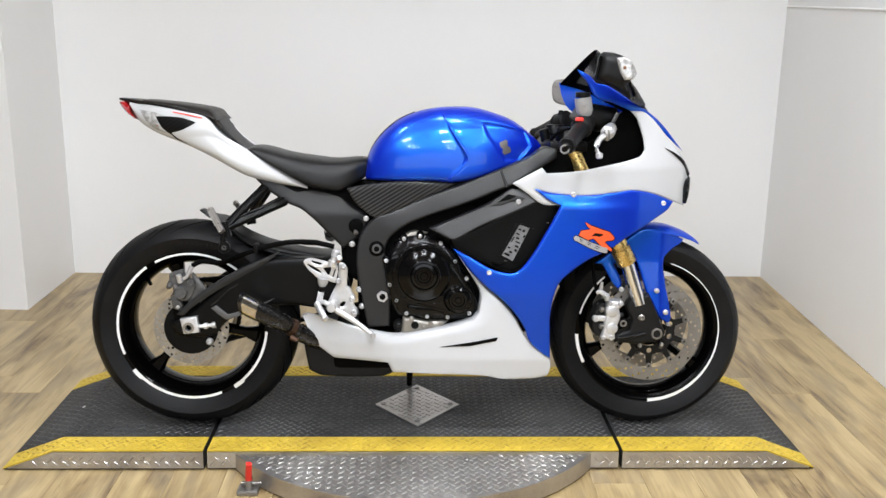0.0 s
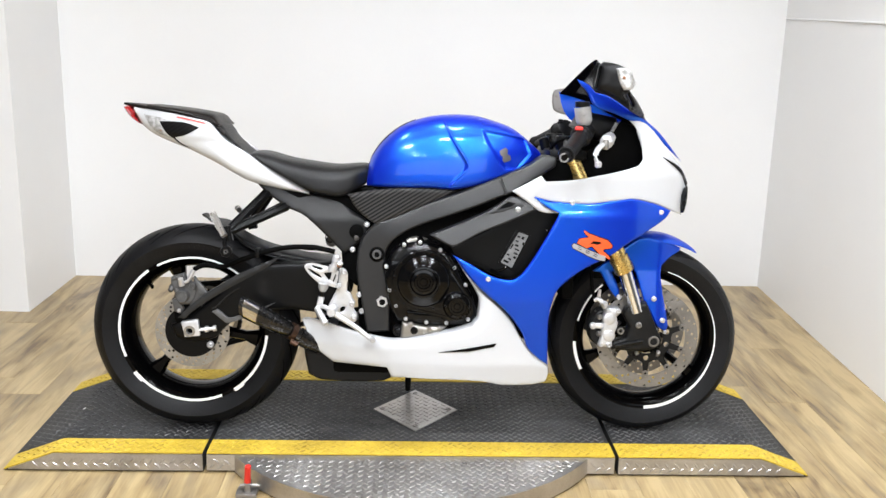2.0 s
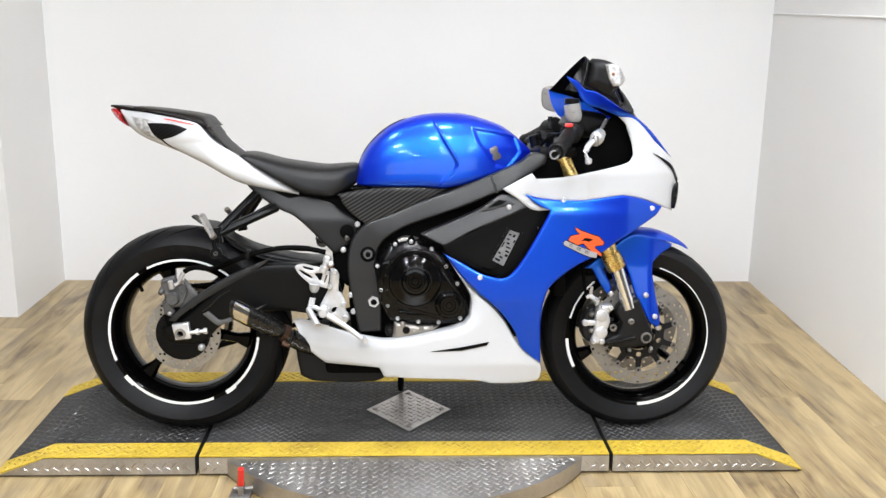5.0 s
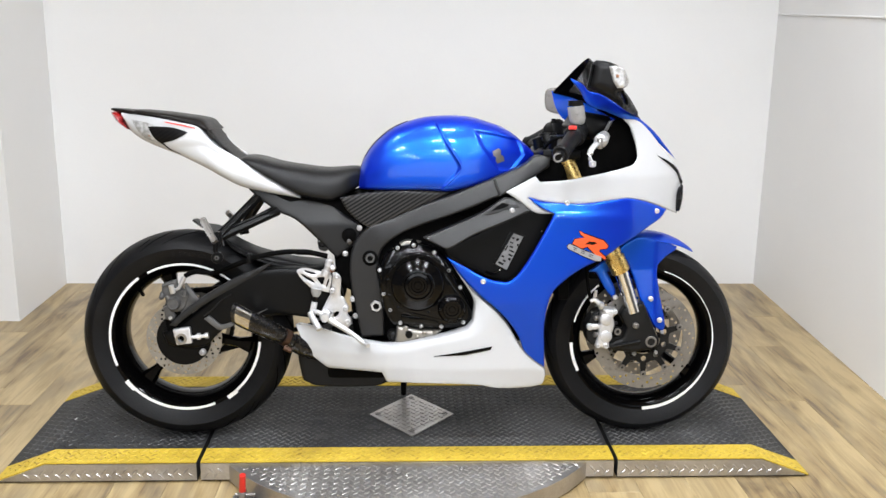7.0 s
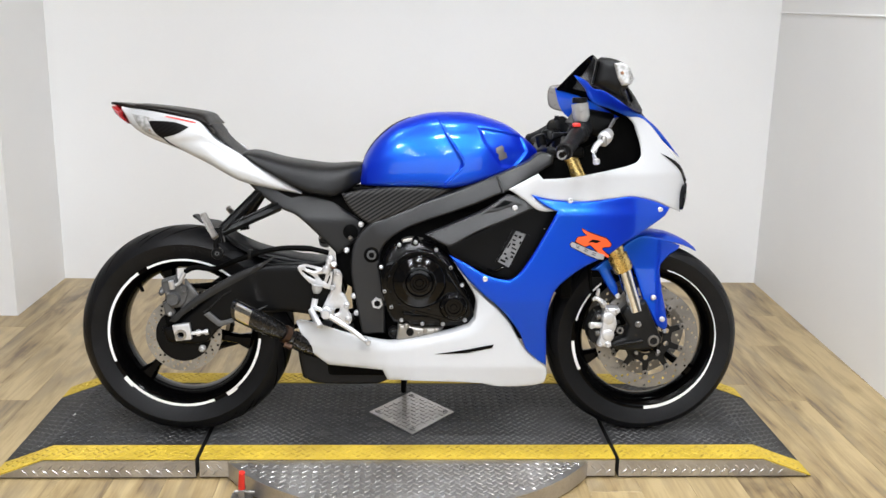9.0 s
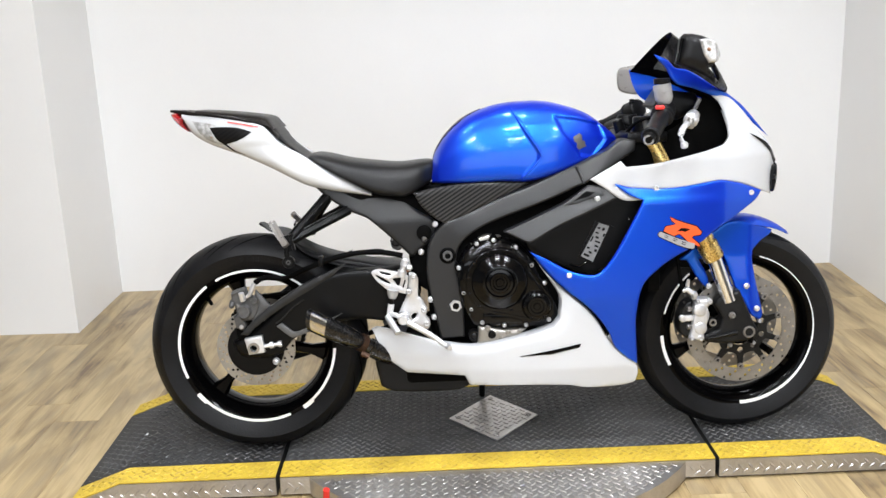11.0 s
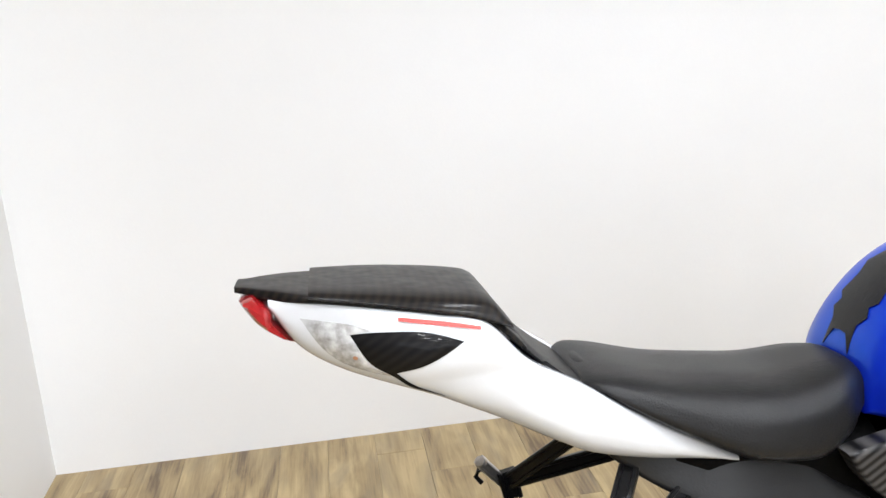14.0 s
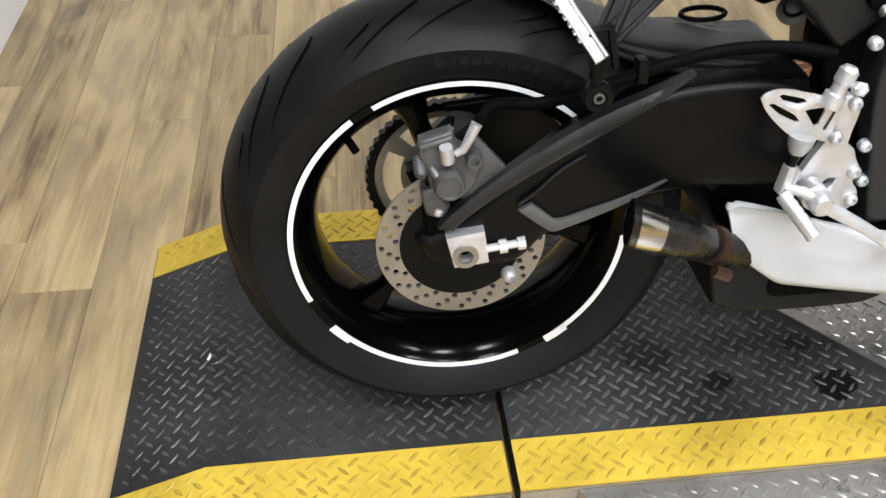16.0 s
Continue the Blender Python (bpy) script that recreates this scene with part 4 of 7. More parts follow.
RECESS = [(0.147, 0.99), (0.217, 0.979), (0.284, 0.963), (0.301, 0.916), (0.258, 0.869), (0.217, 0.875), (0.168, 0.943)]
R_SLIT = [(0.459, 0.673), (0.471, 0.682), (0.489, 0.680), (0.496, 0.676), (0.482, 0.671), (0.473, 0.674)]
AXLE_BLOCK = [(-0.719, 0.408), (-0.671, 0.415), (-0.665, 0.368), (-0.709, 0.363)]
TAIL_TOP = [(-0.859, 1.03), (-0.801, 1.026), (-0.745, 1.017), (-0.679, 1.004), (-0.631, 0.992), (-0.586, 0.943), (-0.532, 0.909), (-0.465, 0.863), (-0.411, 0.831), (-0.352, 0.797)]
TAIL_LOW = [(-0.858, 1.017), (-0.831, 0.975), (-0.785, 0.946), (-0.711, 0.918), (-0.674, 0.903), (-0.613, 0.873), (-0.557, 0.841), (-0.519, 0.822), (-0.446, 0.803), (-0.349, 0.787)]
TAIL_LIGHT2 = [(-0.891, 1.03), (-0.876, 1.034), (-0.855, 1.016), (-0.855, 1.003), (-0.832, 0.976), (-0.852, 0.986), (-0.874, 1.004)]
VENT2 = [(-0.775, 0.991), (-0.748, 0.992), (-0.704, 0.99), (-0.682, 0.985), (-0.657, 0.976), (-0.677, 0.964), (-0.701, 0.953), (-0.73, 0.946), (-0.711, 0.929), (-0.68, 0.914), (-0.714, 0.926), (-0.732, 0.941), (-0.756, 0.958)]
STRIP2 = [(-0.625, 0.985), (-0.603, 0.986), (-0.578, 0.95), (-0.548, 0.921), (-0.52, 0.9), (-0.524, 0.896), (-0.57, 0.93)]

TAIL_CREASE = [(-0.732, 0.947), (-0.676, 0.951), (-0.627, 0.955), (-0.604, 0.95), (-0.581, 0.937), (-0.538, 0.909)]

bike = thing("motorcycle", "blue and white sport motorcycle leaning on its stand on turntable", "motorcycle")
FAR_MIRROR_Y = 0.46
REAR, FRONT = (-0.696, 0.0, 0.373), (0.678, 0.0, 0.358)


def blue_side(x, z):
    """The side panel, with a raised edge and an upper facet that leans in above it."""
    up_ = max(0.0, z - (0.757 - 0.05 * (x - 0.385))) * ease(x, (0.44, 1.0), (0.60, 0.25))
    return smooth(x, (0.05, 0.195), (0.25, 0.213), (0.45, 0.213), (0.58, 0.19), (0.72, 0.13)) - 0.12 * max(0, 0.5 - z) - 0.45 * min(up_, 0.012) - 0.30 * up_


def nose_side(x, z):
    return smooth(x, (0.23, 0.19), (0.45, 0.195), (0.58, 0.175), (0.68, 0.12), (0.76, 0.05), (0.79, 0.015)) - 0.25 * max(0, z - 0.86)


def upper_side(x, z):
    return smooth(x, (0.40, 0.17), (0.55, 0.15), (0.65, 0.09), (0.72, 0.05))


def over(fn, rise):
    return lambda x, z: fn(x, z) + rise


def on_pillow(loop, width, soft, edge=0.004, power=0.5, rise=0.0):
    """How far a pillow stands out at x, z."""
    a = np.array(loop)
    d = np.roll(a, -1, 0) - a
    dd = np.maximum(1e-12, (d * d).sum(1))

    def at(x, z):
        p = np.array((x, z)) - a
        t = np.clip((p * d).sum(1) / dd, 0, 1)
        e = float(np.sqrt((((p - t[:, None] * d) ** 2).sum(1)).min()))
        q = 1 - min(1.0, e / soft)
        return edge + width(x, z) * (1 - q * q) ** power + rise
    return at


# wheels
def tyre_profile(r, half, rim):
    pts = [(rim - 0.004, -half * 0.72), (rim + 0.010, -half * 0.86)]
    for i in range(13):
        t = radians(-68 + 136 * i / 12)
        pts.append((r - half * 0.82 + half * 0.82 * math.cos(t), half * 1.06 * math.sin(t)))
    return pts + [(rim + 0.010, half * 0.86), (rim - 0.004, half * 0.72)]


def tyre_surface(r, half, w):
    """Radius of the tread at w from the wheel's middle."""
    s = max(-1, min(1, w / (half * 1.06)))
    return r - half * 0.82 + half * 0.82 * math.sqrt(1 - s * s)


def grooves(centre, r, half, count, phase):
    """Curved tread grooves, dark ribbons that follow the tyre's crown, shade put into colour."""
    bm = bmesh.new()
    for side in (-1, 1):
        for i in range(count):
            a0 = 2 * math.pi * (i + (0.5 if side > 0 else 0) + phase) / count
            long = i % 3 != 2
            w0, w1, da = (0.15, 0.86, 0.34) if long else (0.48, 0.72, 0.14)
            rows = []
            for k in range(13):
                s = k / 12
                w = side * half * (w0 + (w1 - w0) * s)
                a = a0 + da * (s ** 1.7)
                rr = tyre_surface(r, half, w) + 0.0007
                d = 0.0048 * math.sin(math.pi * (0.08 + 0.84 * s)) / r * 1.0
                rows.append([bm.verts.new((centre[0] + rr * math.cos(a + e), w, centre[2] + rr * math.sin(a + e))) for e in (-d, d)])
            for p, q in zip(rows, rows[1:]):
                bm.faces.new((p[0], p[1], q[1], q[0]))
    return bm


def rim_arc(centre, r, w, y, a0, a1):
    return lathe([(r, y - 0.0006), (r + w, y - 0.0006), (r + w, y + 0.001), (r, y + 0.001)], centre, max(6, int((a1 - a0) / 2)), arc=(a0, a1))


def spokes(centre, angles, r0, r1, y, width, fork):
    bm = bmesh.new()
    for a in angles:
        c, s = math.cos(radians(a)), math.sin(radians(a))
        place = lambda u, v, w: (centre[0] + u * c - v * s, w, centre[2] + u * s + v * c)
        stations = [(r0, width * 0.80, 0.030), (r0 + (r1 - r0) * 0.35, width * 0.46, 0.024), (r0 + (r1 - r0) * 0.7, width * 0.44, 0.020), (r1, width * 0.95, 0.022)]
        rows = []
        for u, h, d in stations:
            rows.append([bm.verts.new(place(u, v * h / 1, y + w * d)) for v, w in ((-1, -0.5), (-0.6, -1), (0.6, -1), (1, -0.5), (1, 0.5), (0.6, 1), (-0.6, 1), (-1, 0.5))])
        for p, q in zip(rows, rows[1:]):
            for k in range(8):
                bm.faces.new((p[k], p[(k + 1) % 8], q[(k + 1) % 8], q[k]))
        bm.faces.new(rows[0])
        bm.faces.new(rows[-1])
    lathe([(0.018, -0.055), (0.042, -0.055), (0.050, -0.030), (0.046, 0), (0.050, 0.030), (0.042, 0.055), (0.018, 0.055)], (centre[0], centre[1] + y, centre[2]), 32, bm=bm)
    return bm


def rim_profile(r, half):
    return [(r + 0.006, -half), (r + 0.006, -half + 0.004), (r - 0.010, -half * 0.8), (r - 0.020, -half * 0.45), (r - 0.024, 0), (r - 0.020, half * 0.45), (r - 0.010, half * 0.8), (r + 0.006, half - 0.004), (r + 0.006, half),
            (r - 0.004, half), (r - 0.019, half * 0.82), (r - 0.030, half * 0.45), (r - 0.033, 0), (r - 0.030, -half * 0.45), (r - 0.019, -half * 0.82), (r - 0.004, -half)]


def disc_plate(name, centre, y, r_out, r_in, holes, mat, parent, thick=0.005, scallop=0):
    """A drilled brake disc."""
    outer = ring_of(centre[0], centre[2], r_out, 96)
    loops = [outer, ring_of(centre[0], centre[2], r_in, 64)]
    for rr, n, ph in holes:
        for hx, hz in ring_of(centre[0], centre[2], rr, n, ph):
            loops.append(ring_of(hx, hz, 0.0042, 8))
    return part(name, shell(loops, flat(-y), thick, 0.0006, 0.02), mat, parent)


rw = part("rear_wheel", lathe(rim_profile(0.218, 0.074), REAR, 96), M_GLOSS, bike, "gloss black three-spoke rear wheel")
part("tyre", lathe(tyre_profile(0.312, 0.090, 0.220), REAR, 128), M_RUBBER, rw, "worn black sport tyre")
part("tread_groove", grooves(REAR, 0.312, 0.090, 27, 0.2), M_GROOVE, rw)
marks = bmesh.new()
for k in range(12):
    a = 58 + 3.3 * k
    lathe([(0.2455, -0.0829), (0.2575, -0.0868), (0.2575, -0.0845), (0.2455, -0.0805)], REAR, 3, bm=marks, arc=(a, a + (2.3 if k % 4 != 2 else 1.2)))
part("sidewall_marking", marks, M_MARK, rw, "raised bars of worn marking on the tyre wall")
part("spokes", spokes(REAR, (228, 108, -12), 0.035, 0.198, -0.010, 0.030, 0.03), M_GLOSS, rw)
for a0, a1, w in ((126, 203, 0.0072), (217, 226, 0.012), (226, 292, 0.0075), (303, 312, 0.012), (311, 356, 0.0075), (49, 118, 0.0060)):
    part("rim_tape", rim_arc(REAR, 0.2155, w, -0.0745, a0, a1), M_STRIPE, rw, "white reflective rim tape")
    part("rim_tape", rim_arc(REAR, 0.2155, w, 0.0745, a0, a1), M_STRIPE, rw, "white reflective rim tape")
rd = disc_plate("brake_disc", REAR, -0.088, 0.110, 0.077, [(0.103, 20, 0), (0.094, 20, 0.33), (0.085, 20, 0.66)], M_BRONZE, rw)
part("disc_carrier", lathe([(0.03, -0.090), (0.060, -0.090), (0.080, -0.0885), (0.080, -0.085), (0.03, -0.07)], REAR, 40), M_BLACK, rw)
teeth = [(REAR[0] + r * math.cos(t), REAR[2] + r * math.sin(t)) for k in range(43) for r, t in ((0.104, 2 * math.pi * k / 43), (0.110, 2 * math.pi * (k + 0.35) / 43), (0.110, 2 * math.pi * (k + 0.65) / 43))]
holes = [[(REAR[0] + rr * math.cos(t), REAR[2] + rr * math.sin(t)) for rr, t in [(0.066, 2 * math.pi * (i + f) / 5) for f in np.linspace(0.12, 0.88, 8)] + [(0.092, 2 * math.pi * (i + f) / 5) for f in np.linspace(0.88, 0.12, 8)]] for i in range(5)]
part("sprocket", shell([teeth] + holes, flat(-0.092), 0.006, 0.0008, 0.02), M_BRONZE, rw)
part("chain_wrap", shell([[(REAR[0] + (q + (0.006 if k % 2 else 0.010)) * math.cos(2 * math.pi * k / 96), REAR[2] + (q + (0.006 if k % 2 else 0.010)) * math.sin(2 * math.pi * k / 96)) for k, q in ((k, 0.108) for k in range(96))], ring_of(REAR[0], REAR[2], 0.104, 60)], flat(-0.086), 0.016, 0.0008, 0.02), M_BLACK, rw)
part("valve", tube([(-0.838, -0.02, 0.510), (-0.822, -0.045, 0.494)], 0.0055), M_DARK, rw)

fw = part("front_wheel", lathe(rim_profile(0.218, 0.046), FRONT, 96), M_GLOSS, bike, "gloss black three-spoke front wheel")
FRONT_TYRE = (FRONT[0] - 0.004, 0.0, FRONT[2] - 0.0035)
part("tyre", lathe(tyre_profile(0.294, 0.060, 0.220), FRONT_TYRE, 128), M_RUBBER, fw, "worn black sport tyre")
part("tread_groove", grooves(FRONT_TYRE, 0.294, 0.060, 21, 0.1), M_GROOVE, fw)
part("spokes", spokes(FRONT, (203, 83, -37), 0.035, 0.198, 0.0, 0.026, 0.03), M_GLOSS, fw)
for a0, a1, w in ((183, 207, 0.009), (130, 166, 0.005), (-24, 74, 0.0065), (-88, -24, 0.0095)):
    part("rim_tape", rim_arc(FRONT, 0.2150, w, -0.0465, a0, a1), M_STRIPE, fw, "white reflective rim tape")
HUB = (FRONT[0] - 0.001, 0.0, FRONT[2] + 0.008)
for y in (-0.075, 0.070):
    d = disc_plate("brake_disc", HUB, y, 0.155, 0.117, [(0.149, 20, 0), (0.138, 20, 0.33), (0.127, 20, 0.66)], M_STEEL, fw)
    arms = [(HUB[0] + r * math.cos(t), HUB[2] + r * math.sin(t)) for k in range(10) for r, t in ((0.074, 2 * math.pi * k / 10), (0.078, 2 * math.pi * (k + 0.30) / 10), (0.112, 2 * math.pi * (k + 0.41) / 10), (0.119, 2 * math.pi * (k + 0.5) / 10), (0.112, 2 * math.pi * (k + 0.59) / 10), (0.077, 2 * math.pi * (k + 0.70) / 10))]
    part("disc_carrier", shell([arms, ring_of(HUB[0], HUB[2], 0.050, 32)] + [ring_of(hx, hz, 0.0085, 12) for hx, hz in ring_of(HUB[0], HUB[2], 0.063, 10, 0.5)], flat(-y - 0.001), 0.008, 0.001, 0.02), M_FORK, fw)
    for bx, bz in ring_of(HUB[0], HUB[2], 0.111, 10, 0.5):
        part("disc_button", lathe([(0.0042, -0.004), (0.0085, -0.004), (0.0095, -0.002), (0.0095, 0.004), (0.0042, 0.004)], (bx, y, bz), 16), M_STEEL, fw)
    for bx, bz in ring_of(HUB[0], HUB[2], 0.056, 5, 0.3):
        part("carrier_bolt", rod((bx, y + 0.004, bz), (bx, y - 0.007, bz), [(0, 0.006), (0.7, 0.006), (1, 0.004), (0.8, 0.003)], 10), M_SILVER, fw)

# tail, seat and tank
def tail_crease(x, z):
    """A hollow under the crease that runs from the vent to the seat."""
    down = ease(x, *TAIL_CREASE) - z
    return -0.0042 * ease(down, (-0.004, 0.0), (0.004, 0.25), (0.016, 1.0), (0.026, 0.9), (0.055, 0.0)) * ease(x, (-0.72, 0.0), (-0.68, 1.0), (-0.53, 1.0), (-0.46, 0.0))


tail_arch = Arch(TAIL_TOP, TAIL_LOW, lambda x: smooth(x, (-0.89, 0.035), (-0.86, 0.058), (-0.80, 0.090), (-0.70, 0.120), (-0.60, 0.130), (-0.50, 0.118), (-0.35, 0.096)),
                 [(0.70, 0.0), (0.86, 0.06), (0.96, 0.22), (1.0, 0.45), (0.98, 0.75), (0.94, 0.94), (0.85, 1.0), (0.6, 0.97), (0.0, 0.95)], 0.006, tail_crease)
tail_arch.section = [(p.x, p.z) for p in curve_points([(y, 0, z) for y, z in tail_arch.section], 0.03)]
tail = part("tail_fairing", tail_arch.mesh(), M_WHITE, bike, "pearl white tail fairing", smooth=50)
for s in (-1, 1):
    part("vent", shell([rounded(VENT2, 0.005)], over(tail_arch.out, 0.003), 0.008, 0.002, 0.008, s), M_CARBON_RIB, tail, "black ribbed carbon vent panel")
    sig = part("turn_signal", shell([rounded(SIGNAL, 0.005)], over(tail_arch.out, 0.0022), 0.006, 0.0015, 0.006, s), M_LENS, tail, "clear turn signal lens")
    part("bulb", shell([ring_of(SIGNAL[4][0] - 0.016, SIGNAL[4][1] + 0.010, 0.0065, 14)], over(tail_arch.out, 0.0030), 0.004, 0.002, 0.006, s), M_AMBER, sig, "dull amber bulb in the lens")
    part("pinstripe", shell([rounded(REDLINE)], over(tail_arch.out, 0.0030), 0.005, 0.0005, 0.006, s), M_REDPAINT, tail, "thin red stripe")
part("tail_light", pillow(rounded(TAIL_LIGHT2, 0.005), lambda x, z: 0.030, 0.012, 0.008, 0.045), M_RED, bike, "red tail light lens")
def cowl_half(x):
    return smooth(x, (-0.895, 0.03), (-0.86, 0.055), (-0.81, 0.085), (-0.70, 0.108), (-0.60, 0.112))


rim_crest = [COWL_TOP[0], ((COWL_TOP[0][0] + COWL_TOP[1][0]) / 2, (COWL_TOP[0][1] + COWL_TOP[1][1]) / 2 - 0.001), (COWL_TOP[1][0], COWL_TOP[1][1] - 0.005)] + [(x, z + 0.005) for x, z in LID_LOW[3:6]] + [(-0.592, 0.966)]
rim_foot = [(COWL_TOP[0][0], COWL_TOP[0][1] - 0.006)] + [(x, z - 0.002) for x, z in TAIL_TOP[:5]] + [(-0.592, 0.955)]
cowl = part("seat_cowl", Arch(rim_crest, rim_foot, lambda x: cowl_half(x) * 0.985, [(0.97, 0.0), (1.0, 0.2), (0.98, 0.6), (0.90, 0.9), (0.6, 1.0), (0.0, 1.0)]).mesh(), M_CARBON, bike, "dark carbon passenger seat cowl", smooth=50)
part("lid", Arch(COWL_TOP[1:5] + [(-0.602, 0.988)], [(-0.814, 1.031), (-0.790, 1.027)] + LID_LOW[3:5] + [(-0.632, 0.993), (-0.602, 0.982)], lambda x: cowl_half(x) * 1.03, [(1.0, 0.0), (1.02, 0.12), (0.98, 0.45), (0.88, 0.78), (0.62, 0.96), (0.0, 1.0)]).mesh(), M_CARBON, cowl, smooth=50)
part("cowl_side", pillow(rounded(STRIP2, 0.006), lambda x, z: 0.035, 0.012, 0.008, 0.065), M_PLASTIC, bike)
seat_arch = Arch(SEAT_TOP, [(x, z - ease(x, (-0.50, 0.008), (-0.36, 0.008), (-0.28, 0.0))) for x, z in SEAT_LOW], lambda x: smooth(x, (-0.53, 0.080), (-0.50, 0.104), (-0.40, 0.118), (-0.30, 0.125), (-0.22, 0.105), (-0.163, 0.062)),
                 [(0.90, 0.0), (1.0, 0.10), (1.0, 0.35), (0.94, 0.66), (0.75, 0.88), (0.40, 0.985), (0.0, 1.0)])
seat = part("seat", seat_arch.mesh(), M_SEAT, bike, "black vinyl rider seat", smooth=60)
part("rear_roll", tube([(-0.507 + 2.2 * y * y, y, 0.8975 - 1.6 * y * y) for y in (-0.088, -0.06, -0.03, 0, 0.03, 0.06, 0.088)], 0.0115), M_SEAT, seat)


def crease_x(z):
    return ease(z, *sorted((q[1], q[0]) for q in CREASE))


def recess_depth(x, z):
    """The dished facet round the badge, from 0 outside to 1."""
    p = np.array([(x, z)])
    if not (RECESS_BOX[0] < x < RECESS_BOX[1]) or not inside(RECESS, p)[0]:
        return 0.0
    s = min(1.0, float(edge_distance(RECESS, p)[0]) / 0.009)
    return s * s * (3 - 2 * s)


RECESS_BOX = (min(q[0] for q in RECESS), max(q[0] for q in RECESS))


def crease_step(x, z):
    s = max(0.0, min(1.0, (x - crease_x(z)) / 0.008 + 0.5))
    t = max(0.0, min(1.0, (1.018 - z) / 0.05))
    e = recess_depth(x, z)
    return 0.008 * s * s * (3 - 2 * s) * t - 0.010 * e


def on_quad(quad, u, v):
    a, c, e, g = (Vector(q) for q in quad)
    return tuple((a * (1 - u) + c * u) * (1 - v) + (g * (1 - u) + e * u) * v)


badge_loop = [on_quad(BADGE, u, v) for u, v in ((0.1, 0.06), (0.9, 0), (1, 0.2), (0.8, 0.46), (1, 0.62), (0.9, 0.96), (0.1, 1), (0, 0.8), (0.2, 0.54), (0, 0.38))]
tank_arch = Arch(TANK_TOP, [(x, z - smooth(x, (0.05, 0.0), (0.20, 0.010), (0.33, 0.016))) for x, z in TANK_LOW], lambda x: smooth(x, (-0.185, 0.074), (-0.16, 0.104), (-0.10, 0.128), (0.0, 0.142), (0.10, 0.146), (0.18, 0.138), (0.25, 0.112), (0.30, 0.080), (0.335, 0.04)),
                 [(0.92, 0.0), (0.99, 0.06), (1.0, 0.22), (0.985, 0.42), (0.93, 0.58), (0.80, 0.76), (0.62, 0.90), (0.36, 0.98), (0.0, 1.0)], 0.004, crease_step)
tank_arch.section = [(p.x, p.z) for p in curve_points([(y, 0, z) for y, z in tank_arch.section], 0.03)]
tank = part("fuel_tank", tank_arch.mesh(), M_BLUE, bike, "metallic blue fuel tank", smooth=60)
for s in (-1, 1):
    part("badge", shell([badge_loop], over(tank_arch.out, 0.003), 0.006, 0.001, 0.008, s), M_STEEL, tank, "small silver badge")
    part("crease_edge", tube([(x + 0.001, s * (tank_arch.out(x + 0.006, z) - 0.0012), z) for x, z in [(q.x, q.z) for q in curve_points([(a, 0, b) for a, b in CREASE[:4]] + [(0.064, 0, 0.828)], 0.01)]], 0.0028, 8, 0.006), M_BLUE, tank)
def tank_skin(way, y):
    """A point on the tank's skin: way metres along its crest from the seat end, y to the side."""
    c = [Vector(q) for q in tank_arch.crest]
    i = 0
    while i < len(c) - 2 and way > (c[i + 1] - c[i]).length:
        way -= (c[i + 1] - c[i]).length
        i += 1
    x = (c[i] + (c[i + 1] - c[i]) * (way / (c[i + 1] - c[i]).length)).x
    lo, hi = tank_arch.bounds(x)
    share = min(0.95, abs(y) / tank_arch.width(x))
    h = ease(share, *sorted((q[0], q[1]) for q in tank_arch.section if q[1] > 0.25))
    return Vector((x, y, lo + (hi - lo) * h))


PAD_HALF = [(0.052, 0.0), (0.050, 0.014), (0.028, 0.028), (0.064, 0.025), (0.078, 0.036), (0.090, 0.029), (0.100, 0.040), (0.130, 0.034), (0.150, 0.042), (0.190, 0.024), (0.225, 0.0)]
pv, pf, _ = fill([PAD_HALF + [(a, -y) for a, y in PAD_HALF[-2:0:-1]]], 0.010)
bm = bmesh.new()
up_, low_ = [], []
for a, y in pv:
    q = tank_skin(a, y)
    nrm = (q - Vector((q.x + 0.05, 0, 0.90))).normalized()
    up_.append(bm.verts.new(q + nrm * 0.0022))
    low_.append(bm.verts.new(q - nrm * 0.003))
join_sides(bm, up_, low_, pf)
part("tank_pad", bm, M_SEAT, tank, "black jagged tank pad")
part("filler_cap", lathe([(0.0, 0.0), (0.036, 0.0), (0.036, 0.005), (0.030, 0.008), (0.0, 0.008)], (0.135, 0.0, 1.0125), 28, axis="z", closed=False), M_BLACK, tank)

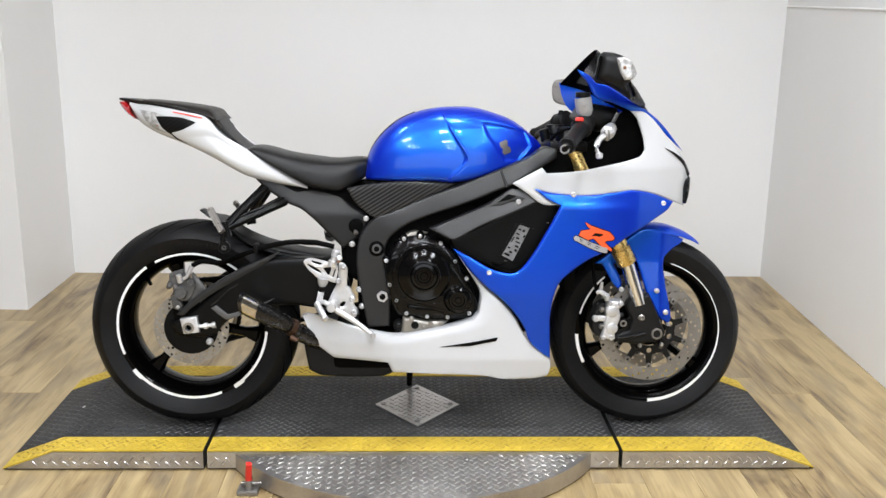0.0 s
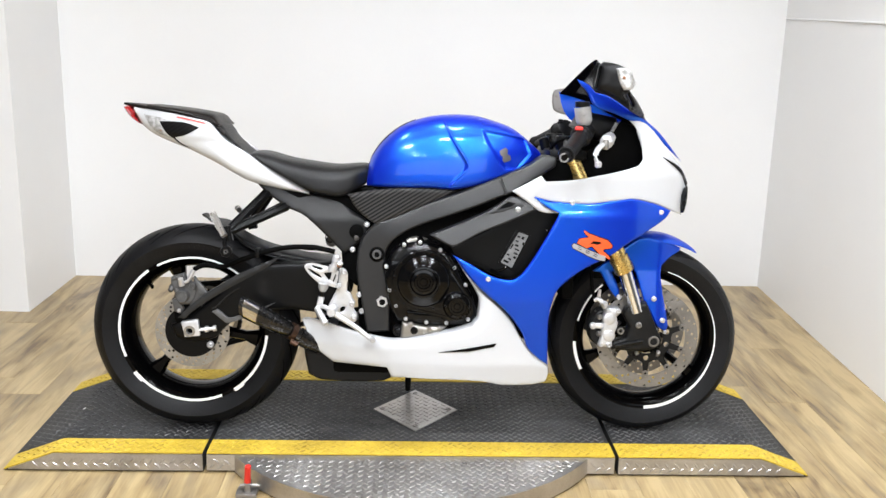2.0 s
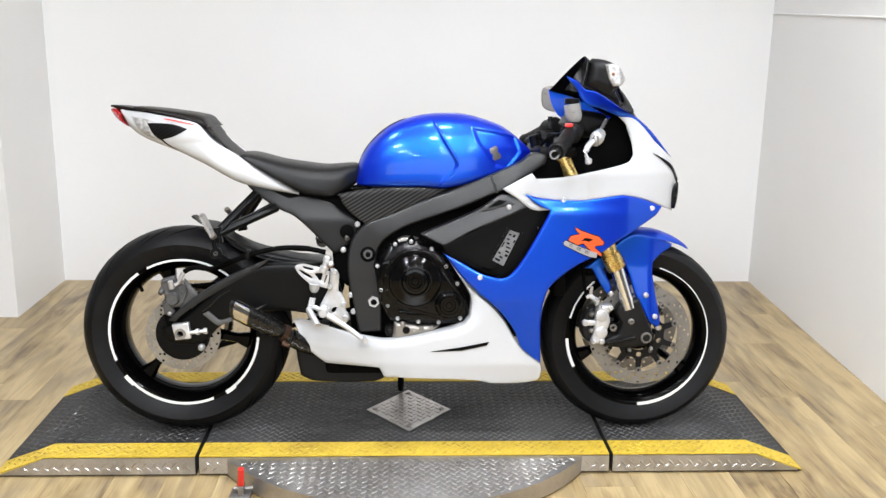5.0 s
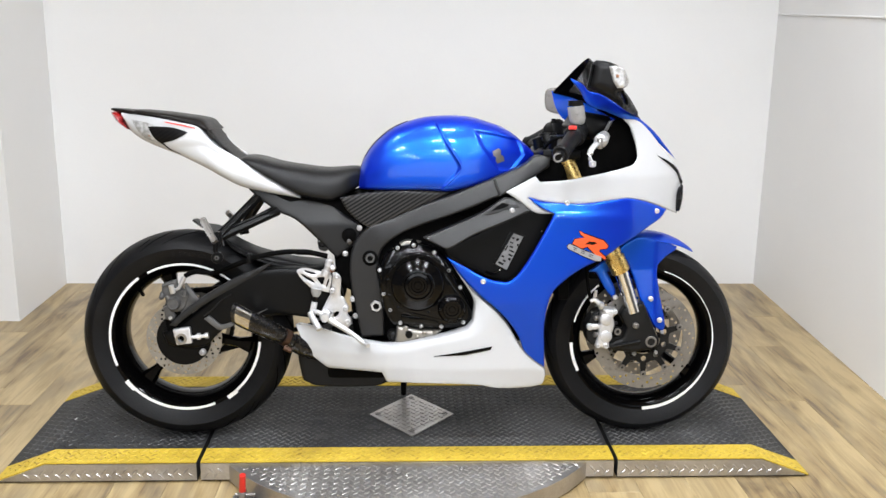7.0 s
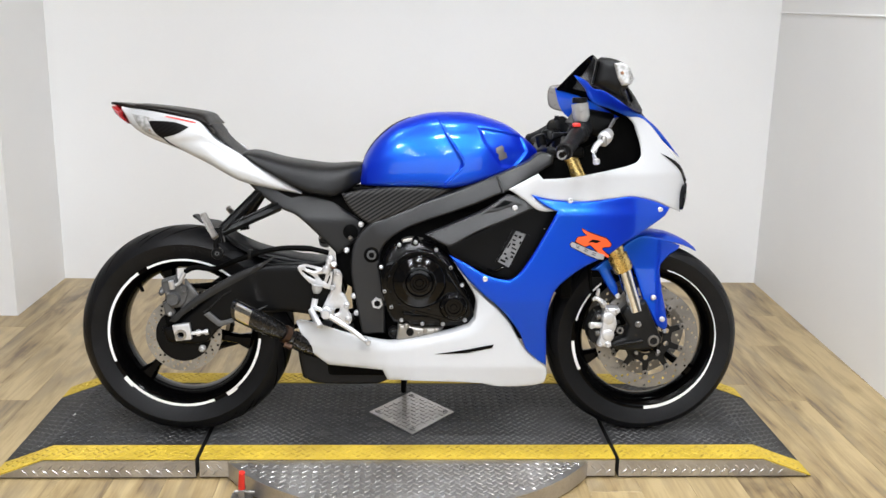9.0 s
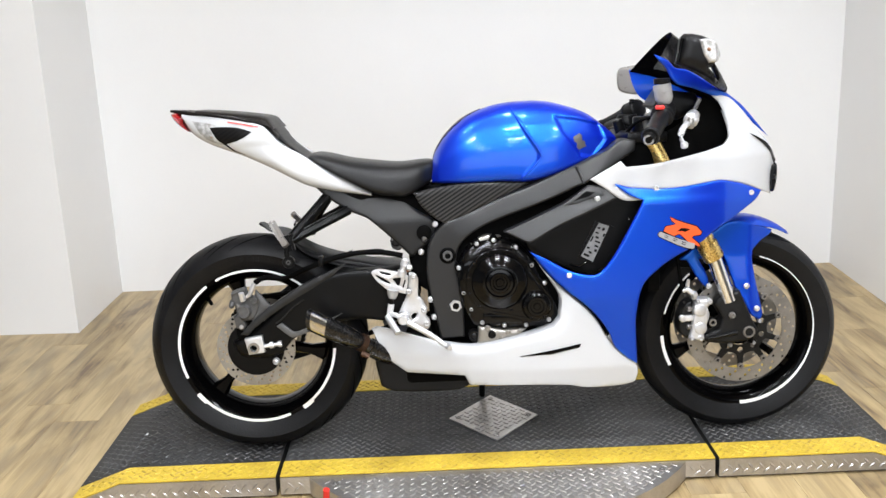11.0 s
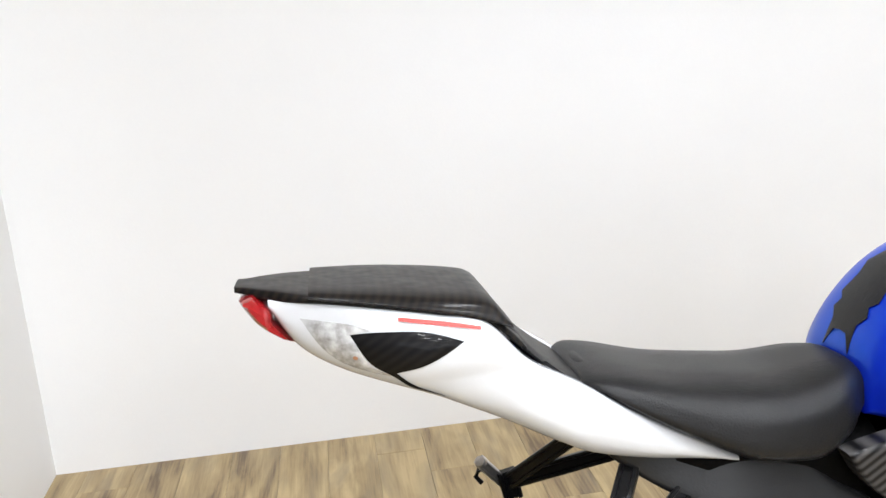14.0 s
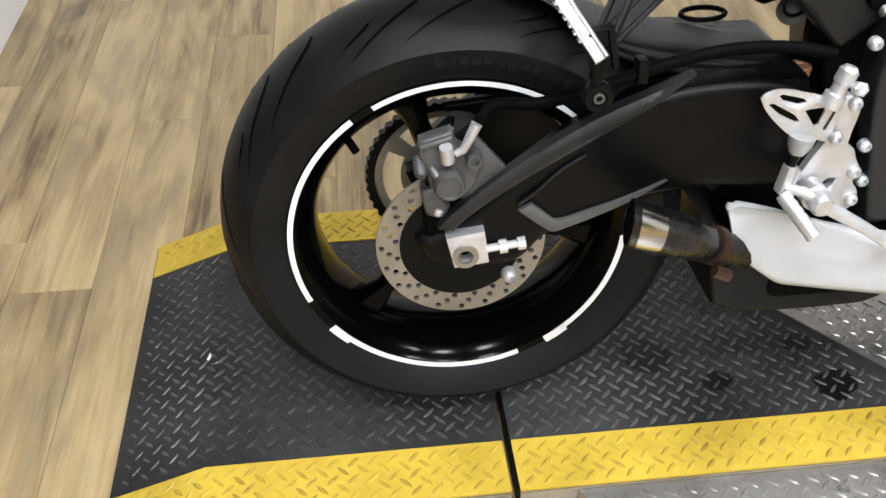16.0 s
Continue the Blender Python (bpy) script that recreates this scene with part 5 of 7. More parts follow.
for s in (-1, 1):
    part("frame_panel", shell([rounded(SIDE_CARBON)], flat(0.128), 0.03, 0.006, 0.010, s), M_RIBBED, bike, "ribbed carbon panel under the tank")
    part("subframe_cover", shell([rounded(SUBFRAME)], lambda x, z: smooth(x, (-0.51, 0.085), (-0.35, 0.100), (-0.2, 0.092)) - 0.30 * max(0.0, z - 0.715) * ease(x, (-0.48, 0.3), (-0.38, 1.0)), 0.05, 0.008, 0.010, s), M_PANEL, bike, "matt black plastic subframe cover")
    frame_side = lambda x, z: smooth(x, (-0.20, 0.128), (-0.05, 0.140), (0.10, 0.158), (0.25, 0.170), (0.37, 0.150)) - 0.28 * max(-0.05, min(0.05, z - 0.735 - 0.40 * x)) * smooth(x, (-0.16, 0.0), (-0.05, 1.0)) * smooth(z, (0.62, 0.0), (0.72, 1.0))
    spar = part("main_frame", shell([rounded(FRAME)], frame_side, 0.05, 0.007, 0.010, s), M_FRAME, bike, "dark grey cast alloy frame spar")
    part("frame_seam", tube([(q[0], s * (frame_side(*q) + 0.001), q[1]) for q in ((0.205, 0.852), (0.213, 0.830), (0.222, 0.806))], 0.004), M_FRAME, spar)
    duct = part("air_duct", shell([rounded(DUCT)], lambda x, z: 0.176 - 0.35 * (z - 0.70 - 0.38 * x), 0.03, 0.005, 0.010, s), M_FRAME, bike, "dark grey air duct cover")
    duct_out = lambda x, z: 0.182 - 0.35 * (z - 0.70 - 0.38 * x)
    part("duct_bracket", shell([rounded(DUCT_BRACKET, 0.005)], duct_out, 0.02, 0.003, 0.008, s), M_FRAME, duct, "cast bracket at the end of the duct")
    # raised dark patch puts the hollow's shade into colour
    part("pocket_shade", shell([DUCT_POCKET], over(duct_out, 0.001), 0.004, 0.0005, 0.008, s), M_DARK, duct)
    part("inner_duct", shell([rounded(DUCT_DARK)], flat(0.150), 0.04, 0.010, 0.012, s), M_BLACK, bike)
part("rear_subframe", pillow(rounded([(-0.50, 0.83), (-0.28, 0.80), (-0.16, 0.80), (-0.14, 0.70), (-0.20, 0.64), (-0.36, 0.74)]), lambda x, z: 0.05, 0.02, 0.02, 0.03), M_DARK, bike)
# dark filler added to hide the gap between tank and frame
part("under_tank_filler", pillow(rounded([(-0.14, 0.80), (0.10, 0.84), (0.28, 0.88), (0.36, 0.925), (0.43, 0.90), (0.42, 0.82), (0.10, 0.74), (-0.10, 0.74)]), lambda x, z: 0.02, 0.02, 0.02, 0.105), M_DARK, bike)
# plain dark filler behind the shells, standing in for the engine block
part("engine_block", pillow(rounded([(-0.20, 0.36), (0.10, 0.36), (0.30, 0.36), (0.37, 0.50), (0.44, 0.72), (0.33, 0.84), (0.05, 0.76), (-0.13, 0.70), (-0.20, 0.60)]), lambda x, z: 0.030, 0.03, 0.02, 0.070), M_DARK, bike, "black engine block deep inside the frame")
# dark filler added to close a see-through gap beside the frame
part("frame_gap_filler", shell([rounded([(-0.258, 0.655), (-0.175, 0.702), (-0.150, 0.584), (-0.190, 0.500), (-0.242, 0.545)])], flat(0.075), 0.05, 0.008, 0.012), M_DARK, bike)
# dark disc standing on the cover paints a round hollow's shade
part("recess_shade", rod((-0.209, -0.08, 0.682), (-0.209, -0.1045, 0.682), [(0, 0.021), (0.95, 0.021), (1, 0.018)], 24), M_DARK, bike)
part("lock_barrel", rod((-0.211, -0.098, 0.668), (-0.207, -0.108, 0.660), [(0, 0.007), (0.9, 0.007), (1, 0.005)], 12), M_STEEL, bike)
part("swingarm_pivot", rod((-0.13, -0.115, 0.479), (-0.13, 0.115, 0.479), [(0, 0.03), (1, 0.03)]), M_DARK, bike)

# engine covers
engine = part("engine_cover", shell([rounded(ENGINE)], lambda x, z: 0.150 + 0.018 * ease(z, (0.40, 0.2), (0.48, 1), (0.60, 1), (0.66, 0.3)), 0.07, 0.014, 0.010), M_ENGINE, bike, "gloss black engine side cover with bolts")
CL = (CLUTCH[0][0], 0, CLUTCH[0][1])
part("clutch_cover", lathe([(0.0, -0.190), (0.010, -0.190), (0.012, -0.187), (0.018, -0.187), (0.020, -0.193), (0.026, -0.193), (0.028, -0.188), (0.036, -0.187), (0.040, -0.192), (0.045, -0.1915), (0.050, -0.186), (0.066, -0.183), (0.076, -0.176), (0.080, -0.166), (0.080, -0.14), (0.0, -0.14)], CL, 56), M_ENGINE, engine)
PM = (PUMP[0][0], 0, PUMP[0][1])
part("pulse_cover", lathe([(0.0, -0.194), (0.008, -0.194), (0.010, -0.190), (0.017, -0.190), (0.019, -0.196), (0.025, -0.196), (0.028, -0.190), (0.036, -0.187), (0.041, -0.178), (0.041, -0.14), (0.0, -0.14)], PM, 44), M_ENGINE, engine)
def teardrop(r0, r1, grow=0.0):
    """The outline round the clutch and the smaller cover beside it."""
    dx, dz = PM[0] - CL[0], PM[2] - CL[2]
    way, lean = math.atan2(dz, dx), math.acos((r0 - r1) / math.hypot(dx, dz))
    big = [(CL[0] + (r0 + grow) * math.cos(t), CL[2] + (r0 + grow) * math.sin(t)) for t in np.linspace(way + lean, way + 2 * math.pi - lean, 40)]
    return big + [(PM[0] + (r1 + grow) * math.cos(t), PM[2] + (r1 + grow) * math.sin(t)) for t in np.linspace(way - lean, way + lean, 16)]


part("cover_flange", shell([rounded(ENGINE)], flat(0.148), 0.05, 0.003, 0.012), M_BLACK, engine)
part("cover_step", shell([teardrop(0.092, 0.047)], flat(0.1755), 0.03, 0.004, 0.010), M_ENGINE, engine)
part("cover_rim", shell([teardrop(0.092, 0.047, -0.004), teardrop(0.092, 0.047, -0.0085)], flat(0.1785), 0.006, 0.0012, 0.010), M_ENGINE, engine)
for t in range(20, 320, 30):
    part("cover_fin", box((CL[0] + 0.0865 * math.cos(radians(t)) - 0.004, -0.1790, CL[2] + 0.0865 * math.sin(radians(t)) - 0.004), (CL[0] + 0.0865 * math.cos(radians(t)) + 0.004, -0.17, CL[2] + 0.0865 * math.sin(radians(t)) + 0.004), 0.0015), M_ENGINE, engine)
for bx, bz in ENGINE_BOLTS:
    part("bolt_boss", rod((bx, -0.13, bz), (bx, -0.1585, bz), [(0, 0.0125), (0.9, 0.0115), (1, 0.0100)], 18), M_ENGINE, engine)
for t in range(0, 360, 60):
    bolt(PM[0] + 0.034 * math.cos(radians(t)), -0.186, PM[2] + 0.034 * math.sin(radians(t)), 0.0035, 0.004, engine, M_BLACK)
part("cover_web", shell([rounded([(-0.02, 0.49), (0.03, 0.50), (0.075, 0.53), (0.10, 0.50), (0.07, 0.46), (0.02, 0.46)])], flat(0.176), 0.02, 0.008, 0.008), M_ENGINE, engine)
part("cover_plate", shell([rounded([(-0.058, 0.462), (-0.01, 0.458), (0.045, 0.45), (0.050, 0.432), (-0.055, 0.436)])], flat(0.170), 0.02, 0.004, 0.008), M_ENGINE, engine)
for i, (bx, bz) in enumerate(ENGINE_BOLTS):
    bolt(bx, -0.157, bz, 0.0062, 0.012, engine)
part("sump", shell([rounded(SUMP)], flat(0.162), 0.05, 0.010, 0.010), M_BRONZE, bike, "dull alloy sump casting")
part("drain_plug", rod((-0.035, -0.155, 0.402), (-0.035, -0.172, 0.402), [(0, 0.011), (0.8, 0.011), (1, 0.008)], 12), M_BLACK, bike)
glass = part("sight_glass", rod((-0.082, -0.12, 0.395), (-0.082, -0.150, 0.395), [(0, 0.016), (0.85, 0.016), (1, 0.014), (1, 0.0115), (0.8, 0.011)], 22), M_FORK, bike, "dark oil sight glass in a thin ring")
part("glass", rod((-0.082, -0.13, 0.395), (-0.082, -0.1475, 0.395), [(0, 0.0112), (0.9, 0.0112), (1, 0.009)], 20), M_SCREEN, glass)
for bx, bz, r in ((-0.045, 0.418, 0.006), (0.010, 0.404, 0.006), (-0.010, 0.394, 0.0045), (0.040, 0.407, 0.005)):
    part("sump_boss", rod((bx, -0.15, bz), (bx, -0.168, bz), [(0, r * 1.5), (0.7, r * 1.4), (0.75, r), (1, r * 0.8)], 12), M_BRONZE, bike)
part("cylinder_casting", shell([rounded([(-0.105, 0.60), (-0.085, 0.645), (-0.045, 0.672), (0.0, 0.668), (-0.03, 0.655), (-0.07, 0.63)])], flat(0.142), 0.03, 0.006, 0.008), M_BRONZE, bike)
for bx, bz in FRAME_BOLTS:
    bolt(bx, -0.115, bz, 0.0085, 0.012, bike)
# dark disc paints the shade round the upper nut
part("pivot_shade", rod((PIVOTS[0][0], -0.10, PIVOTS[0][1]), (PIVOTS[0][0], -0.1325, PIVOTS[0][1]), [(0, 0.0225), (0.97, 0.0225), (1, 0.021)], 28), M_DARK, bike)
for (bx, bz), y, r in zip(PIVOTS, (-0.1235, -0.122), (0.0145, 0.0185)):
    pv = part("pivot_nut", rod((bx, y + 0.02, bz), (bx, y - 0.016, bz), [(0, r), (0.75, r), (1, r * 0.85), (1, r * 0.55), (0.6, r * 0.5)], 6 if r > 0.017 else 24), M_SILVER if r > 0.017 else M_CASTEDGE, bike)
    # dark plug puts the shade of the nut's hole into colour
    if r > 0.017:
        part("socket_shade", rod((bx, y, bz), (bx, y - 0.0150, bz), [(0, 0.0105), (1, 0.0105)], 24), M_DARK, pv)
    else:
        part("socket_shade", rod((bx, y, bz), (bx, y - 0.0145, bz), [(0, 0.0095), (1, 0.0095)], 24), M_DARK, pv)
        part("bolt", rod((bx, y, bz), (bx, y - 0.014, bz), [(0, 0.0075), (0.8, 0.0075), (1, 0.006), (0.8, 0.004)], 6), M_SILVER, pv)

def grown(loop, by):
    """An outline pushed outwards."""
    p = [Vector(q) for q in loop]
    area = sum(a.x * b.y - b.x * a.y for a, b in zip(p, p[1:] + p[:1]))
    out = []
    for i, q in enumerate(p):
        e, f = (q - p[i - 1]).normalized(), (p[(i + 1) % len(p)] - q).normalized()
        n = Vector((e.y + f.y, -e.x - f.x)) * (1 if area > 0 else -1)
        out.append(tuple(q + n.normalized() * by))
    return out


# fairing
for s in (-1, 1):
    side = part("side_fairing", shell([rounded(BLUE)], blue_side, 0.004, 0.006, 0.010, s), M_BLUE, bike, "metallic blue side fairing panel")
    part("decal", shell([grown(R_BAND, 0.0028)], over(blue_side, 0.0008), 0.003, 0.0003, 0.012, s), M_BLACK, side, "dark edge round the graphic shape")
    part("decal", shell([R_BAND], over(blue_side, 0.0014), 0.003, 0.0004, 0.012, s), M_ORANGE, side, "orange-red graphic shape")
    part("decal", shell([R_SLIT], over(blue_side, 0.0018), 0.003, 0.0003, 0.012, s), M_BLACK, side)
    part("decal", shell([grown(G_BAR, 0.0024)], over(blue_side, 0.0009), 0.003, 0.0003, 0.012, s), M_BLACK, side, "dark edge round the graphic bar")
    part("decal", shell([G_BAR], over(blue_side, 0.0015), 0.003, 0.0004, 0.012, s), M_DECAL, side, "silver graphic bar")
    for a, b in ((0.02, 0.16), (0.34, 0.50), (0.68, 0.84)):
        for lo, hi in ((0.05, 0.28), (0.66, 0.90)):
            part("decal", shell([[on_quad(G_BLOCKS, a, lo), on_quad(G_BLOCKS, b, lo), on_quad(G_BLOCKS, b, hi), on_quad(G_BLOCKS, a, hi)]], over(blue_side, 0.0020), 0.003, 0.0004, 0.012, s), M_BLACK, side, "thin dark graphic block")
    for bx, bz in FAIR_BOLTS:
        y = s * blue_side(bx, bz)
        part("bolt", rod((bx, y, bz), (bx, y + s * 0.004, bz), [(0, 0.0075), (0.7, 0.0075), (1, 0.005), (0.7, 0.003)], 12), M_SILVER, side)
    nose = part("nose_fairing", shell([rounded(NOSE)], nose_side, 0.004, 0.006, 0.009, s), M_WHITE, bike, "pearl white nose fairing")
    part("nose_slit", shell([rounded(NOSE_SLIT)], over(nose_side, 0.004), 0.004, 0.001, 0.009, s), M_GLOSS, nose)
    part("upper_cowl", shell([rounded(NOSE_BLUE if s < 0 else NOSE_BLUE[2:15])], upper_side, 0.004, 0.005, 0.009, s), M_BLUE, bike, "metallic blue cowl under the windscreen")
    part("cockpit_liner", shell([rounded(BLACK_IN)], lambda x, z: smooth(x, (0.34, 0.10), (0.5, 0.13), (0.62, 0.10)), 0.004, 0.004, 0.014, s), M_DARK, bike)
part("inner_cowl", shell([rounded(INNER_COWL)], lambda x, z: smooth(x, (0.40, 0.165), (0.55, 0.145), (0.65, 0.09)), 0.004, 0.003, 0.01, 1), M_BLUE, bike, "blue inner side of the far cowl")
part("headlight", pillow(rounded(HEADLIGHT), lambda x, z: 0.03, 0.02, 0.008, 0.035), M_SCREEN, bike, "dark headlight lens in the nose")
belly_crease = lambda x: smooth(x, (-0.36, 0.352), (-0.186, 0.345), (-0.055, 0.355), (0.043, 0.380), (0.149, 0.403), (0.21, 0.44))
belly_w = lambda x, z: smooth(x, (-0.36, 0.002), (-0.2, 0.016), (0.1, 0.036), (0.37, 0.026)) - 0.28 * max(0.0, 0.305 - z) - 0.26 * max(0.0, z - belly_crease(x)) * ease(x, (0.11, 1.0), (0.20, 0.0))
BELLY_LOOP = rounded(BELLY, 0.006, 30)
belly_flat = on_pillow(BELLY_LOOP, belly_w, 0.006, 0.160)


def belly_out(x, z):
    """The pan narrows towards its tail and leans in at the foot there."""
    return belly_flat(x, z) - 0.024 * ease(x, (-0.34, 1.0), (-0.10, 0.0)) - 0.20 * max(0.0, 0.425 - z) * ease(x, (-0.30, 1.0), (-0.02, 0.0))



belly = part("belly_pan", shell([BELLY_LOOP], belly_out, 0.010, 0.004, 0.009), M_WHITE, bike, "pearl white belly pan")
part("far_side", shell([BELLY_LOOP], belly_out, 0.010, 0.004, 0.012, 1), M_WHITE, belly)
part("keel", box((-0.09, -0.120, 0.256), (0.30, 0.120, 0.264), 0.003), M_WHITE, belly)
# dark filler added inside the hollow belly pan
part("belly_filler", box((-0.28, -0.11, 0.25), (0.28, 0.12, 0.37), 0.02), M_DARK, bike)
for s in (-1, 1):
    part("slit", shell([BELLY_SLIT], over(belly_out, 0.0035), 0.006, 0.0005, 0.006, s), M_GLOSS, belly)
part("silencer_box", pillow(rounded(SILENCER, 0.006, 25), lambda x, z: 0.012, 0.008, 0.010, 0.090), M_PLASTIC, bike, "black exhaust chamber under the engine")
stk = part("sticker", shell([STICKER], flat(0.1525), 0.006, 0.001, 0.012), M_BLACK, bike, "dark sticker plate with pale bars")
part("label_face", shell([STICKER_FACE], flat(0.1532), 0.004, 0.0004, 0.012), M_LABEL, stk, "pale label with dark marks")
for a, b, c, d in ((0.06, 0.12, 0.10, 0.55), (0.17, 0.22, 0.35, 0.62), (0.26, 0.31, 0.08, 0.30), (0.26, 0.33, 0.70, 0.92), (0.38, 0.43, 0.55, 0.90), (0.46, 0.62, 0.05, 0.17), (0.50, 0.54, 0.42, 0.88), (0.60, 0.65, 0.30, 0.60), (0.70, 0.78, 0.82, 0.97), (0.72, 0.76, 0.12, 0.42), (0.85, 0.90, 0.08, 0.34), (0.84, 0.92, 0.52, 0.74)):
    q = [on_quad(STICKER_FACE, c, 1 - a), on_quad(STICKER_FACE, d, 1 - a), on_quad(STICKER_FACE, d, 1 - b), on_quad(STICKER_FACE, c, 1 - b)]
    part("bar", prism(q, -0.1540, -0.1515), M_BLACK, stk)

# windscreen
def screen_mesh():
    bm = bmesh.new()
    crest = curve_points([(0.494, 0, 1.199), (0.540, 0, 1.158), (0.598, 0, 1.094), (0.655, 0, 1.020), (0.728, 0, 0.925)], 0.014)
    foot = curve_points([(0.412, 0.148, 1.098), (0.450, 0.152, 1.090), (0.500, 0.146, 1.074), (0.582, 0.112, 1.030), (0.634, 0.086, 1.000), (0.715, 0.036, 0.925)], 0.0125)
    n = min(len(crest), len(foot))
    rows = []
    for i in range(n):
        c, f = crest[round(i * (len(crest) - 1) / (n - 1))], foot[round(i * (len(foot) - 1) / (n - 1))]
        row = []
        for k in range(-8, 9):
            t = k / 8
            h = (1 - abs(t) ** 2.2)
            row.append(bm.verts.new((f.x + (c.x - f.x) * h, f.y * t, f.z + (c.z - f.z) * h)))
        rows.append(row)
    for p, q in zip(rows, rows[1:]):
        for k in range(16):
            bm.faces.new((p[k], p[k + 1], q[k + 1], q[k]))
    r = bmesh.ops.solidify(bm, geom=bm.faces[:], thickness=0.003)
    return bm


part("windscreen", screen_mesh(), M_SCREEN, bike, "dark tinted windscreen")
part("instrument_panel", pillow(rounded([(0.43, 1.00), (0.46, 1.045), (0.55, 1.03), (0.56, 0.99), (0.50, 0.96)]), lambda x, z: 0.03, 0.02, 0.012, 0.06), M_PLASTIC, bike)

# mirrors
def mirror_bm(s):
    v, f, d = fill([rounded(MIRROR, 0.005), MIRROR_GAP], 0.007)
    bm = bmesh.new()
    a, b = [], []
    for (x, z), e in zip(v, d):
        q = 1 - min(1, e / 0.028)
        h = 0.005 + 0.028 * (1 - q * q) ** 0.5
        y = 0.275 + 0.9 * min(0, (0.53 - x)) * 2.2
        a.append(bm.verts.new((x, s * (y + h), z)))
        b.append(bm.verts.new((x, s * (y - h), z)))
    join_sides(bm, a, b, f)
    return bm


mir = part("mirror", mirror_bm(-1), M_PLASTIC, bike, "black mirror housing with built-in signal")
part("signal_lens", shell([rounded(MIRROR_LENS, 0.005)], lambda x, z: 0.318 + 1.98 * min(0, 0.53 - x), 0.024, 0.008, 0.007, -1), M_LENS, mir, "clear signal lens")
part("bulb", rod((0.510, -0.306, 1.138), (0.512, -0.322, 1.138), [(0, 0.0055), (0.7, 0.005), (1, 0.003)], 14), M_AMBER, mir, "dull amber bulb in the lens")
part("glass_rim", tube([(x, -0.296, z) for x, z in ((0.4395, 1.110), (0.446, 1.138), (0.4515, 1.168))], 0.004, 8), M_GLOSS, mir)
far = part("mirror", shell([rounded(LEFT_MIRROR, 0.006, 120)], flat(-FAR_MIRROR_Y), 0.016, 0.006, 0.012), M_SMOKE, bike, "grey-faced far mirror")
part("stalk", tube([(LEFT_MIRROR[3][0] - 0.01, FAR_MIRROR_Y - 0.01, LEFT_MIRROR[3][1] + 0.035), (0.56, 0.20, 1.08), (0.62, 0.11, 1.05)], 0.012), M_PLASTIC, far)

# front fender
arch = lathe([(0.304, -0.070), (0.318, -0.060), (0.326, -0.030), (0.328, 0), (0.326, 0.030), (0.318, 0.060), (0.304, 0.070), (0.302, 0.066), (0.314, 0.056), (0.322, 0.028), (0.324, 0), (0.322, -0.028), (0.314, -0.056), (0.302, -0.066)], FRONT, 30, arc=(59.5, 122))
for v in arch.verts:
    c = math.degrees(math.atan2(v.co.z - FRONT[2], v.co.x - FRONT[0]))
    k = min(1.0, max(0.0, (c - 59.5) / 22)) ** 0.7
    r = math.hypot(v.co.x - FRONT[0], v.co.z - FRONT[2])
    r_tip = 0.305 + 0.15 * (r - 0.315)
    g = (r + (r_tip - r) * (1 - k)) / r
    v.co = (FRONT[0] + (v.co.x - FRONT[0]) * g, v.co.y * (0.10 + 0.90 * k), FRONT[2] + (v.co.z - FRONT[2]) * g)
fender = part("front_fender", arch, M_BLUE, bike, "metallic blue front fender")
for s in (-1, 1):
    part("fender_side", shell([rounded(FENDER)], lambda x, z: 0.074 + 0.10 * max(0, 0.58 - z) - 0.38 * max(0, x - 0.70), 0.004, 0.005, 0.009, s), M_BLUE, fender)
for bx, bz in FENDER_BOLTS:
    part("bolt", rod((bx, -0.080 - 0.1 * max(0, 0.58 - bz), bz), (bx, -0.088 - 0.1 * max(0, 0.58 - bz), bz), [(0, 0.008), (0.7, 0.008), (1, 0.005)], 12), M_SILVER, fender)

